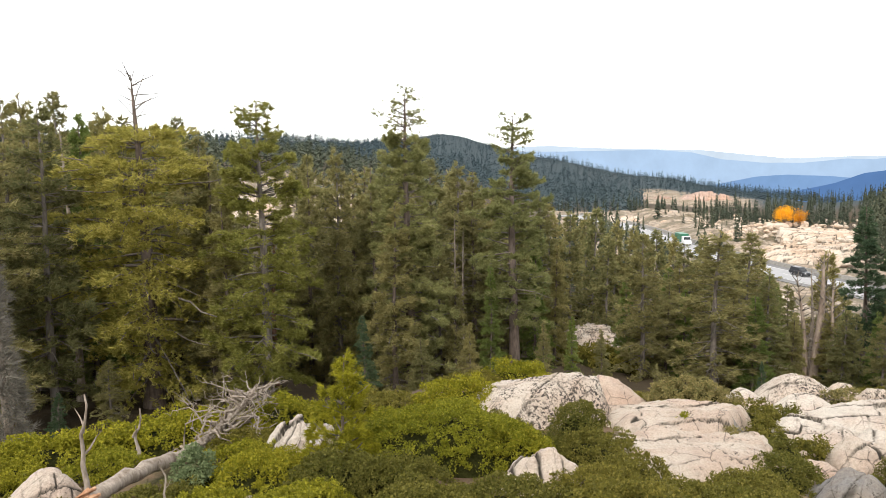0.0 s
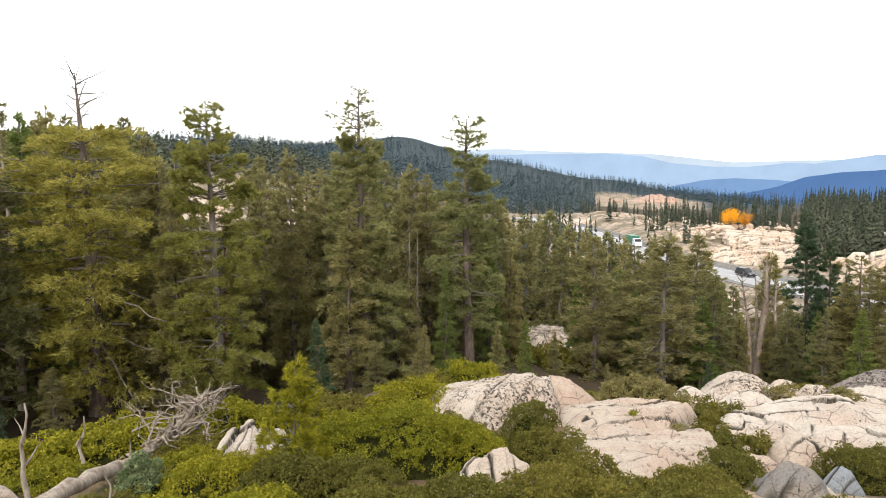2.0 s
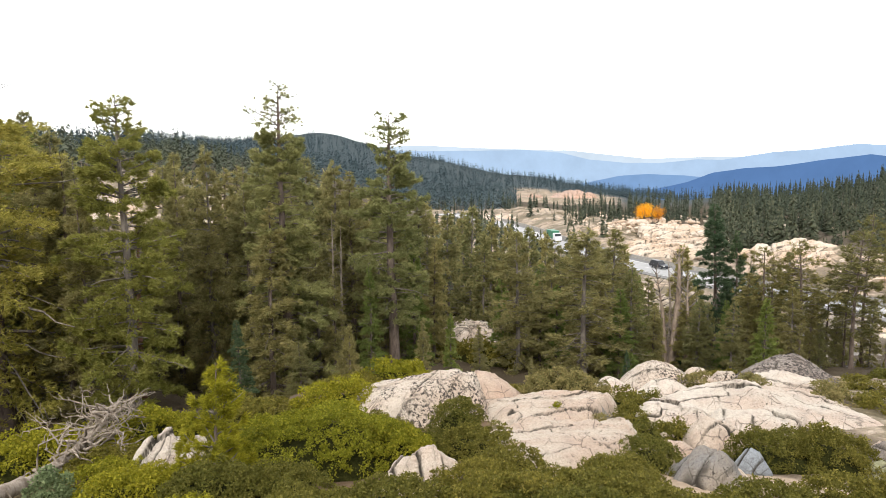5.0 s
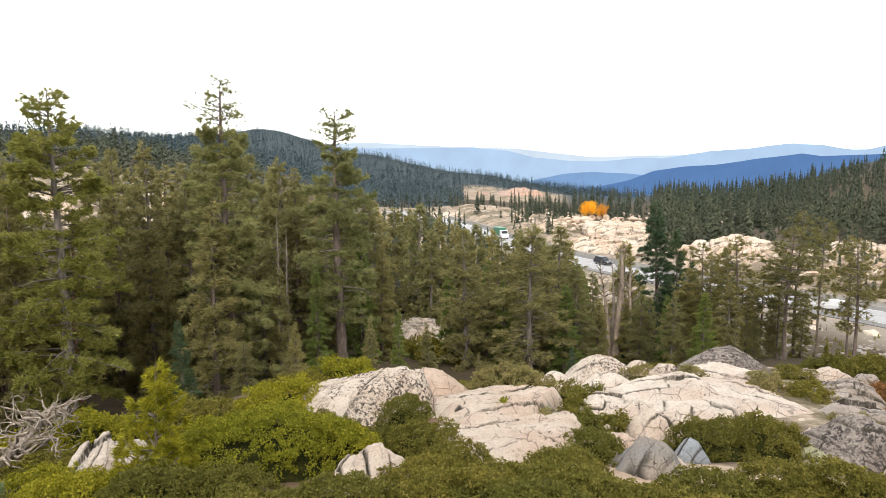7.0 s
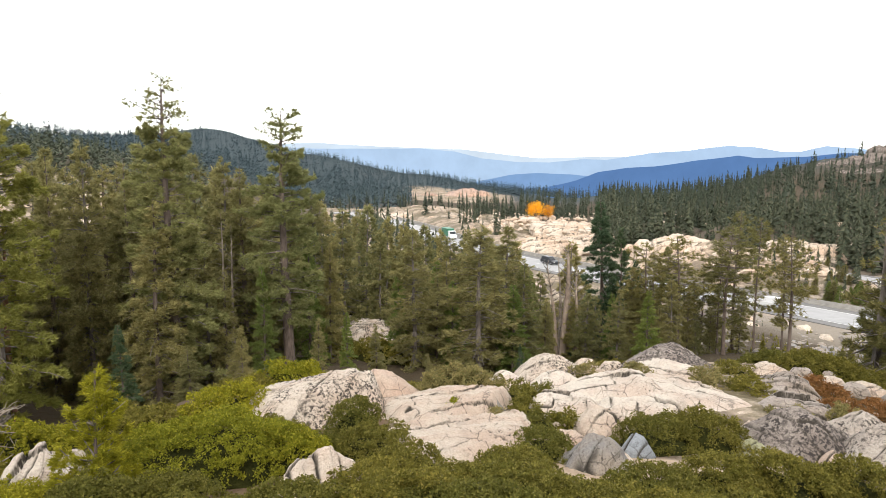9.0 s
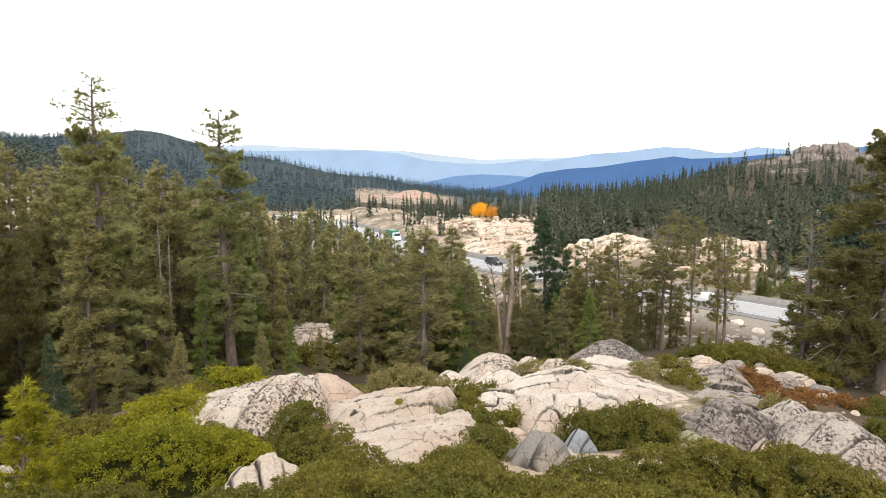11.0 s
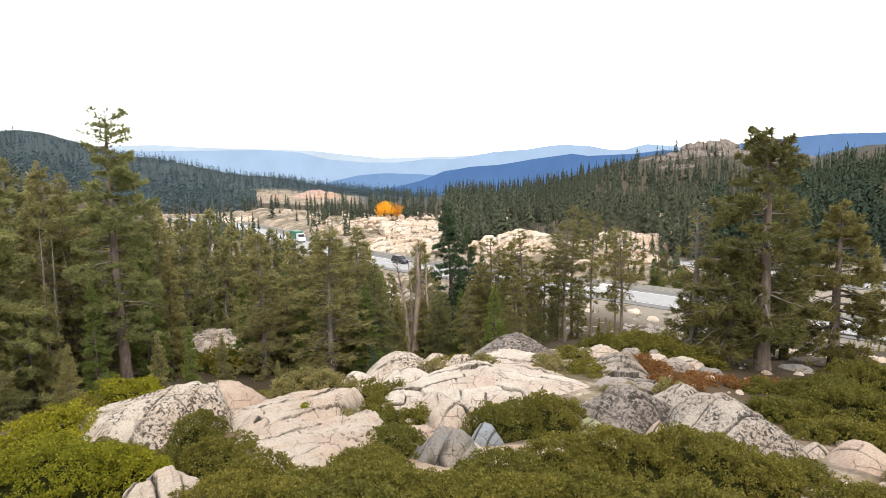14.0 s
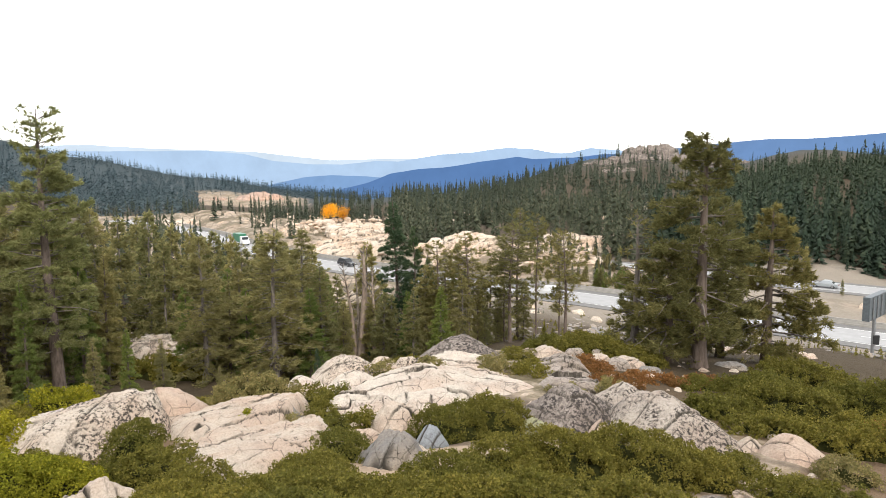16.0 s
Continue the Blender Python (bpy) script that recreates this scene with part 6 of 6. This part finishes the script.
def highway(line, label):
    ob = tagged(new("road", mesh_np("road", *strip(line, -6.3, 6.3, 0.0), [M_asphalt], False)), label, "road", kind="structure")
    part("lanes", mesh_np("lanes", *strip(line, -3.7, 3.7, 0.03, -0.1), [M_concrete]), ob, "pale worn concrete lanes")
    for o in (-3.9, 3.9):
        part("edge_line", mesh_np("edge_line", *strip(line, o - 0.08, o + 0.08, 0.012, -0.02), [M_line]), ob)
    fine = densify(line, 1.5)
    dashes = [strip(fine[k:k + 3], -0.07, 0.07, 0.042, 0.0) for k in range(0, len(fine) - 3, 8)]
    part("lane_dashes", mesh_np("lane_dashes", *joined(dashes), [M_line]), ob)
    return ob


highway(ROAD_LINE, "pale concrete highway with grey asphalt shoulders")
highway(ROAD2_LINE, "second carriageway of pale concrete beyond the first")
t_, f_ = [], []
for o0, o1, z0 in ((6.35, 6.95, 0.22), (6.47, 6.83, 0.5), (6.55, 6.75, 0.85)):
    t_.append(strip(ROAD_LINE, o0, o1, z0, -0.1))
tagged(new("concrete_barrier", mesh_np("concrete_barrier", *joined(t_), [M_barrier])), "grey concrete safety barrier along the highway", "barrier", kind="structure")

# ---- autumn aspens on the far knoll ----
def broadleaf(label, az, d, h, w, mat, seed, n=1500, leaf=0.32):
    rng = np.random.default_rng(seed)
    x, y = at(az, d)
    z = ground_at(x, y) - 0.2
    ob = empty("aspen_tree", pose(x, y, z), label, "tree", "autumn aspens")
    limbs_ = []
    for k in range(9):
        a = rng.uniform(0, 6.28)
        s = np.linspace(0, 1, 5)
        o = np.array([math.cos(a), math.sin(a)]) * w * rng.uniform(0.2, 0.6)
        limbs_.append(tube(np.stack([o[0] * s**1.3, o[1] * s**1.3, h * 0.85 * s], 1), 0.09 * (1 - 0.8 * s), 5))
    part("trunk", mesh_np("trunk", *joined(limbs_), [M_barkgrey], True), ob)
    c = rng.normal(0, 1, (30, 3))
    c = unit(c) * rng.uniform(0.3, 0.85, (30, 1)) * np.array([w, w, h * 0.42]) + np.array([0, 0, h * 0.56])
    p = c[rng.integers(0, 30, n)] + rng.normal(0, 1, (n, 3)) * np.array([w, w, h * 0.42]) * 0.22
    part("crown", mesh_np("crown", *leaves(rng, p, unit(p - np.array([0, 0, h * 0.5])), leaf), [mat]), ob)
    return ob


broadleaf("golden autumn aspen clump on the pale knoll", 26.1, 246, 6.6, 3.7, M_aspen, 601, 2600)
M_aspen2 = leafy("orange_aspen_leaf", (0.55, 0.22, 0.02), (0.62, 0.28, 0.02), (0.7, 0.34, 0.03), 0.3)
broadleaf("smaller orange aspen beside the golden one", 27.15, 248, 5.2, 2.4, M_aspen2, 602, 1300)


# ---- the fallen log and its crown of dead branches ----
def spot(az, d, h):
    x, y = at(az, d)
    return np.array([x, y, EYE + h])


def dead_branch(rng, root, way, length, r, wiggle=0.12, n=7):
    s = np.linspace(0, 1, n)
    line = root + np.outer(s * length, way) + np.cumsum(rng.normal(0, wiggle * length / n, (n, 3)), 0)
    line[:, 2] += 0.10 * length * s**2
    return line, r * (1 - 0.85 * s)


def fallen_log():
    rng = np.random.default_rng(700)
    a, b = spot(-28.3, 11.4, -4.98), spot(-15.2, 16.6, -5.32)
    ob = empty("fallen_log", Matrix.Translation(a), "silver-grey fallen pine log with a rotten orange butt", "log")
    s = np.linspace(0, 1, 26)
    line = (b - a) * s[:, None] + np.array([[0, 0, 0.09 * math.sin(9 * k) - 0.16 * math.sin(math.pi * k)] for k in s]) + rng.normal(0, 0.015, (26, 3))
    rad = (0.115 * (1 - s) ** 0.6 + 0.03) * (1 + rng.normal(0, 0.05, 26))
    v, f = tube(line, rad, 14)
    v += np.array([[0.02 * nz(*p, s=5.0)] * 3 for p in v])
    part("log_trunk", mesh_np("log_trunk", v, f, [M_dead], True), ob)
    chips = []
    u = (a - b) / np.linalg.norm(b - a)
    for _ in range(46):
        o = rng.normal(0, 0.075, 3)
        o -= u * o.dot(u)
        chips.append(tube([o - u * 0.12, o + u * rng.uniform(0.05, 0.38) + rng.normal(0, 0.02, 3)], [0.035, 0.010], 5))
    part("rotten_butt", mesh_np("rotten_butt", *joined(chips), [M_rot], True), ob, "splintered orange-brown rotten wood")
    tw = []
    for _ in range(62):
        k = rng.uniform(0.5, 1.0)
        root = np.array([np.interp(k, s, line[:, j]) for j in range(3)])
        way = unit(np.array([rng.normal(0.1, 0.8), rng.normal(0.0, 0.6), rng.normal(0.12, 0.30)]))
        L = rng.uniform(0.35, 1.05) * (0.7 + 0.5 * math.sin(math.pi * min(1, (k - 0.35) / 0.6)))
        bl, br = dead_branch(rng, root, way, L, rng.uniform(0.018, 0.042), 0.8)
        tw.append(tube(bl, br, 4))
        for _ in range(3):
            q = bl[rng.integers(2, 6)]
            l2, r2 = dead_branch(rng, q, unit(way + rng.normal(0, 0.7, 3)), L * rng.uniform(0.25, 0.55), 0.014, 0.6, 5)
            tw.append(tube(l2, r2, 3))
    tagged(part("branchwork", mesh_np("branchwork", *joined(tw), [M_dead], True), ob, "tangle of bleached bare branches"), kind="stuff")


fallen_log()


def snag(az, d, el0, el1, lean, seed, r=0.045, forks=2):
    rng = np.random.default_rng(seed)
    x, y = at(az, d)
    z0 = ground_at(x, y) - 0.1
    h = EYE + d * math.tan(radians(el1)) - z0
    ob = empty("snag", pose(x, y, z0), "bleached dead stem standing in the manzanita", "snag", "bleached snags")
    line, rad = dead_branch(rng, np.zeros(3), unit(np.array([lean[0], lean[1], 1.0])), h, r, 0.35, 9)
    part("stem", mesh_np("stem", *tube(line, rad + 0.006, 6), [M_dead], True), ob)
    for k in range(forks):
        l2, r2 = dead_branch(rng, line[4 + k], unit(np.array([rng.normal(0, 0.6), rng.normal(0, 0.3), 0.5])), h * 0.25, r * 0.5, 0.4, 5)
        part("side_branch", mesh_np("side_branch", *tube(l2, r2, 5), [M_dead], True), ob)


snag(-28.2, 12.2, -22.1, -18.2, (0.10, 0), 711, 0.05)
snag(-25.0, 13.8, -20.8, -18.3, (0.22, 0), 712, 0.045)
snag(-21.5, 10.6, -24.5, -22.0, (-0.15, 0), 713, 0.02, 1)
M_blueleaf = leafy("bluish_shrub_leaf", (0.115, 0.150, 0.070), (0.150, 0.185, 0.085), (0.21, 0.24, 0.115))
shrub("small bluish-green bush beside the log", M_blueleaf, -20.4, 12.0, -21.3, 0.42, 0.4, 720, 0.05, 3000)
shrub("low grey-green bush under the trees", M_oak, 10.6, 47.0, -14.9, 2.0, 1.5, 721, 0.16, 300)
shrub("low grey-green bush under the trees", M_oak, 13.6, 46.0, -14.6, 2.0, 1.5, 722, 0.16, 300)
shrub("brownish brush above the gully rocks", M_greyshrub, 11.0, 68.0, -10.7, 3.0, 2.0, 723, 0.22, 200)

# ---- dead tree draped with grey twigs ----
M_moss = leafy("grey_dead_twigs", (0.13, 0.12, 0.10), (0.17, 0.155, 0.13), (0.22, 0.20, 0.17), 0.1)
tree("dead conifer draped in drooping grey twigs", -32.9, 24, conifer(730, height_to(-32.9, 24, 0.3), ((0.0, 0.55), (0.4, 0.5), (0.8, 0.3), (1, 0.15)), 0.02, 0.14, 0.16, 5, (-0.2, -0.7), 0.5, 0.32, 7, 0.02, 26.0, 0.5, (), (-0.03, 0), M_dead, M_moss, dead=0.0, spread=0.7), "dead_tree")


# ---- vehicles ----
M_glass = paint("dark_car_glass", (0.015, 0.018, 0.02), 0.08, var=0.1)
M_tyre = paint("tyre_rubber", (0.02, 0.02, 0.02), 0.85)
M_rim = paint("grey_alloy", (0.35, 0.35, 0.36), 0.35, 0.8)
M_lampred = paint("red_lamp_glass", (0.30, 0.02, 0.02), 0.2)
M_lampwhite = paint("clear_lamp_glass", (0.6, 0.6, 0.58), 0.15)


def prism(profile, width, inset=0.0, z_inset=0.9):
    """A side outline (x, z) swept across the width, its upper points drawn in."""
    n = len(profile)
    rows = []
    for sgn in (-1, 1):
        rows.append([(x, sgn * (width / 2 - (inset if z > z_inset else 0)), z) for x, z in profile])
    bm = bmesh.new()
    vs = [[bm.verts.new(p) for p in r] for r in rows]
    bm.faces.new(vs[0])
    bm.faces.new(vs[1][::-1])
    for k in range(n):
        bm.faces.new((vs[0][k], vs[1][k], vs[1][(k + 1) % n], vs[0][(k + 1) % n]))
    bmesh.ops.recalc_face_normals(bm, faces=bm.faces)
    bmesh.ops.bevel(bm, geom=bm.edges[:], offset=0.04, segments=2, affect="EDGES", profile=0.6)
    return bm


def done(bm, name, mat):
    me = bpy.data.meshes.new(name)
    bm.to_mesh(me)
    bm.free()
    me.materials.append(mat)
    return me


def wheel(parent, x, y, r, w=0.22):
    bm = bmesh.new()
    bmesh.ops.create_cone(bm, cap_ends=True, segments=20, radius1=r, radius2=r, depth=w, matrix=pose(0, 0, 0, 90))
    bmesh.ops.bevel(bm, geom=[e for e in bm.edges if len(e.link_faces) == 2 and e.calc_face_angle() > 0.8], offset=0.03, segments=2, affect="EDGES")
    ob = part("wheel", done(bm, "tyre", M_tyre), parent)
    ob.location = (x, y, r)
    bm = bmesh.new()
    bmesh.ops.create_cone(bm, cap_ends=True, segments=16, radius1=r * 0.62, radius2=r * 0.55, depth=w + 0.02, matrix=pose(0, 0, 0, 90))
    part("rim", done(bm, "rim", M_rim), ob)


def car(label, colour, line, k, lane, way, suv):
    ob = empty("car", lane_pose(line, k, lane, way), label, "car", "cars on the highway")
    body_mat = paint("car_paint", colour, 0.3, 0.2, 0.05)
    L, W, H = (4.8, 1.9, 1.75) if suv else (4.7, 1.82, 1.42)
    belt = 1.0 if suv else 0.9
    low = [(-L / 2, 0.35), (-L / 2 - 0.03, 0.7), (-L / 2 + 0.1, belt), (L * 0.2, belt), (L / 2 - 0.15, belt * 0.85), (L / 2, 0.6), (L / 2 - 0.02, 0.33)]
    part("body", done(prism(low, W), "body", body_mat), ob)
    back = -L / 2 + (0.15 if suv else 0.75)
    top = [(back - 0.02, belt - 0.02), (back + (0.22 if suv else 0.7), H), (L * 0.04, H), (L * 0.22, belt - 0.02)]
    part("roof", done(prism([(x, z) for x, z in top], W - 0.12, 0.16, 1.2), "roof", body_mat), ob)
    for sgn in (-1, 1):
        bm = prism([(top[0][0] + 0.25, belt + 0.03), (top[1][0] + 0.1, H - 0.1), (top[2][0] - 0.05, H - 0.1), (top[3][0] - 0.22, belt + 0.03)], 0.06)
        w_ = part("side_window", done(bm, "side_window", M_glass), ob)
        w_.matrix_basis = pose(0, sgn * (W / 2 - 0.115), 0, sgn * 9)
    for x0, x1, nm in ((top[3][0] - 0.02, top[2][0] + 0.08, "windscreen"), (top[0][0] + 0.02, top[1][0] - 0.06, "rear_window")):
        bm = prism([(x0, belt + 0.04), (x1, H - 0.08), (x1 + 0.05, H - 0.08), (x0 + 0.05, belt + 0.04)], W - 0.5)
        part(nm, done(bm, nm, M_glass), ob)
    for x in (-L * 0.31, L * 0.31):
        for y in (-W / 2 + 0.1, W / 2 - 0.1):
            wheel(ob, x, y, 0.36 if suv else 0.32)
    for y in (-W / 2 + 0.3, W / 2 - 0.3):
        for x, m, nm in ((-L / 2 - 0.02, M_lampred, "tail_lamp"), (L / 2 - 0.03, M_lampwhite, "headlight")):
            part(nm, done(prism([(x - 0.03, 0.62), (x - 0.03, 0.8), (x + 0.05, 0.8), (x + 0.05, 0.62)], 0.34), nm, m), ob).location = (0, y, 0)
    return ob


def lane_pose(line, along, lane, way=1):
    """A pose on a road: metres along its line from the start, offset from its middle."""
    t = np.gradient(line, axis=0)
    k = int(along / 4.0)
    u = t[k] / np.linalg.norm(t[k]) * way
    nrm = np.array([t[k][1], -t[k][0]]) / np.linalg.norm(t[k])
    p = line[k] + nrm * lane
    return pose(p[0], p[1], 0.032, 0, 0, math.degrees(math.atan2(u[1], u[0])))


def along_at(line, az):
    k = np.argmin(abs(np.degrees(np.arctan2(line[:, 0], line[:, 1])) - az))
    return k * 4.0


car("white sport utility vehicle on the near carriageway", (0.55, 0.55, 0.54), ROAD_LINE, along_at(ROAD_LINE, 44.2), -1.9, 1, True)
car("dark sport utility vehicle on the near carriageway", (0.02, 0.022, 0.026), ROAD_LINE, along_at(ROAD_LINE, 26.6), 1.8, -1, True)
car("silver sedan on the second carriageway", (0.30, 0.32, 0.33), ROAD2_LINE, along_at(ROAD2_LINE, 64.6), -1.8, 1, False)
car("black sedan on the near carriageway", (0.018, 0.018, 0.02), ROAD_LINE, along_at(ROAD_LINE, 33.4), -1.8, 1, False)


def box_part(name, x0, x1, w, z0, z1, mat, parent):
    return part(name, done(prism([(x0, z0), (x0, z1), (x1, z1), (x1, z0)], w), name, mat), parent)


def truck(label, trailer, cab, along, lane, way):
    ob = empty("box_truck", lane_pose(ROAD_LINE, along, lane, way), label, "truck")
    box_part("box", -3.2, 2.2, 2.3, 0.95, 3.2, trailer, ob)
    box_part("chassis", -3.1, 4.6, 0.9, 0.6, 0.95, M_tyre, ob)
    cabin = part("cab", done(prism([(2.5, 0.5), (2.5, 2.6), (3.9, 2.6), (4.4, 1.6), (5.0, 1.4), (5.05, 0.5)], 2.1), "cab", cab), ob)
    part("windscreen", done(prism([(4.0, 1.7), (3.85, 2.45), (4.0, 2.45), (4.42, 1.7)], 1.9), "windscreen", M_glass), cabin)
    for x in (-2.2, 3.9):
        for y in (-0.95, 0.95):
            wheel(ob, x, y, 0.42, 0.28)


M_green = paint("green_trailer_paint", (0.02, 0.13, 0.07), 0.45, var=0.12)
M_whitepaint = paint("white_truck_paint", (0.55, 0.55, 0.55), 0.4, var=0.06)
truck("truck with a dark green box and white cab", M_green, M_whitepaint, along_at(ROAD_LINE, 18.6), 1.8, -1)


# ---- road furniture ----
M_steel = paint("galvanised_steel", (0.22, 0.225, 0.23), 0.5, 0.6)
M_panel = paint("dull_grey_sign_back", (0.10, 0.115, 0.125), 0.55, 0.3)


def road_sign():
    x, y = at(67.4, 88)
    z = ground_at(x, y) - 0.2
    ob = empty("road_sign", pose(x, y, z, 0, 0, 22), "grey message sign seen from behind on a steel post", "sign")
    top = EYE - 88 * math.tan(radians(9.5)) - z
    post = part("post", mesh_np("post", *tube([(0, 0, 0), (0, 0, top * 0.5), (0, 0, top)], [0.2, 0.2, 0.18], 10), [M_steel], True), ob)
    panel = part("panel", done(prism([(-0.35, top - 2.6), (-0.35, top), (0.35, top), (0.35, top - 2.6)], 6.0), "panel", M_panel), ob)
    panel.location = (0.45, 0, 0)
    panel.rotation_euler = (0, 0, radians(75))
    for k in range(4):
        rib = part("rib", done(prism([(-0.06, top - 2.5), (-0.06, top - 0.1), (0.06, top - 0.1), (0.06, top - 2.5)], 0.12), "rib", M_steel), panel)
        rib.location = (-0.42, -2.1 + 1.4 * k, 0)
    box = part("cabinet", done(prism([(-0.25, 1.9), (-0.25, 2.9), (0.25, 2.9), (0.25, 1.9)], 0.6), "cabinet", M_tyre), ob)
    box.location = (0, -0.3, 0)


road_sign()


def guardrail(a0, a1):
    pts = [p for p in ROAD_LINE if a0 < math.degrees(math.atan2(p[0], p[1])) < a1]
    line = densify([tuple(p) for p in pts], 2.0)
    ob = tagged(new("guardrail", mesh_np("guardrail", *strip(line, 7.05, 7.12, 0.75, 0.45), [M_steel])), "galvanised steel guardrail with short posts", "guardrail", kind="structure")
    t = np.gradient(line, axis=0)
    t /= np.linalg.norm(t, axis=1)[:, None]
    for k in range(0, len(line), 2):
        p = line[k] + np.array([t[k][1], -t[k][0]]) * 7.2
        post = part("post", mesh_np("post", *tube([(p[0], p[1], -0.2), (p[0], p[1], 0.72)], [0.07, 0.07], 5), [M_steel]), ob)


guardrail(14, 31)
wood_tree(1, 62.9, 100, -6.4, 0.45)
wood_tree(2, 65.3, 140, -8.6, 0.5)


# ---- loose rock and litter ----
def stones(name, label, mat, seed, count, where, size, mask=None):
    rng = np.random.default_rng(seed)
    bm = bmesh.new()
    bmesh.ops.create_icosphere(bm, subdivisions=2, radius=1.0)
    base = np.array([v.co[:] for v in bm.verts])
    tri = np.array([[v.index for v in f.verts] for f in bm.faces])
    bm.free()
    chunks = []
    for _ in range(count):
        az, d = where(rng)
        x, y = at(az, d)
        if mask and not mask(az, d, x, y, rng):
            continue
        s = rng.uniform(*size) * rng.uniform(0.5, 1.0)
        k = rng.normal(0, 1, (8, 3))
        v = base.copy()
        for q in unit(k):
            h = v @ q
            v -= np.outer(np.clip(h - rng.uniform(0.55, 0.85), 0, None), q)
        v = v * (s * rng.uniform(0.6, 1.2, 3) * np.array([1, 1, 0.65]))
        chunks.append((v + np.array([x, y, ground_at(x, y) + s * 0.15]), tri))
    v, f = joined(chunks)
    return tagged(new(name, mesh_np(name, v, f, [mat])), label, "stones", kind="stuff")


stones("loose_stones", "loose pale stones on the granite crest", M_pale, 801, 160, polar(24, 66, 11, 28), (0.05, 0.28))
stones("valley_boulders", "pale boulders scattered over the valley floor", M_far, 802, 800, polar(8, 76, 100, 320), (0.5, 2.2), clear_of_road)
stones("hump_boulders", "broken white granite blocks on the humps", M_far, 804, 260, polar(32, 48, 146, 166), (0.8, 3.2), clear_of_road)
stones("knoll_boulders", "broken pale granite blocks on the knoll", M_far, 805, 260, polar(22, 33, 172, 255), (0.6, 2.4), clear_of_road)
stones("bank_boulders", "pale blocks on the banks of the far bend", M_far, 806, 260, polar(9, 23, 150, 330), (0.8, 3.0), clear_of_road)
stones("slope_stones", "broken grey stones on the gravel slope", M_grey, 803, 1300, polar(28, 76, 52, 110), (0.15, 0.7), clear_of_road)


# ---- yellow board and young pines between the carriageways ----
M_yellow = paint("weathered_yellow_board", (0.28, 0.17, 0.03), 0.6, var=0.3)


def board_sign():
    x, y = at(39.3, 262)
    z = ground_at(x, y)
    ob = empty("roadside_board", pose(x, y, z, 0, 0, -39), "weathered yellow roadside board on two posts", "sign")
    top = EYE - 262 * math.tan(radians(4.85)) - z
    part("board", done(prism([(-3.2, top - 2.1), (-3.2, top), (3.2, top), (3.2, top - 2.1)], 0.2), "board", M_yellow), ob)
    for k in (-2.2, 2.2):
        part("post", mesh_np("post", *tube([(k, 0.15, -0.3), (k, 0.15, top - 0.3)], [0.12, 0.12], 6), [M_steel]), ob)


board_sign()
rng = np.random.default_rng(91)
for _ in range(80):
    az = rng.uniform(41.5, 53)
    d = rng.uniform(1.0, 1.16) * np.interp(az, (41, 45, 50, 53), (138, 133, 128, 124))
    x, y = at(az, d)
    if clear_of_road(az, d, x, y, rng) or min(off_line(x, y, ROAD_LINE)[0], off_line(x, y, ROAD2_LINE)[0]) > 9:
        wood_tree(int(rng.choice([0, 5, 3])), az, d, rng.uniform(-9.6, -8.4), 1.2, rng.uniform(0, 360))


# ---- broken snags in the gully ----
M_snagwood = woody("weathered_snag_wood", (0.17, 0.12, 0.09), (0.36, 0.29, 0.23), 5)
for k, (az, d, el, r0, ln) in enumerate(((28.6, 54, -7.0, 0.42, 0.02), (28.0, 55, -8.3, 0.22, -0.10), (29.5, 53, -8.8, 0.20, 0.03))):
    tree("thick broken snag with grey splintered limbs", az, d, conifer(760 + k, height_to(az, d, el), ((0.2, 0.7), (0.6, 0.9), (1, 0.5)), 0.25, r0, 0.5, 3, (0.9, 0.2), 0.05, dens=0.0, lean=(ln, 0), wood=M_snagwood, bend=0.3, thick=2.2), "dead_tree")
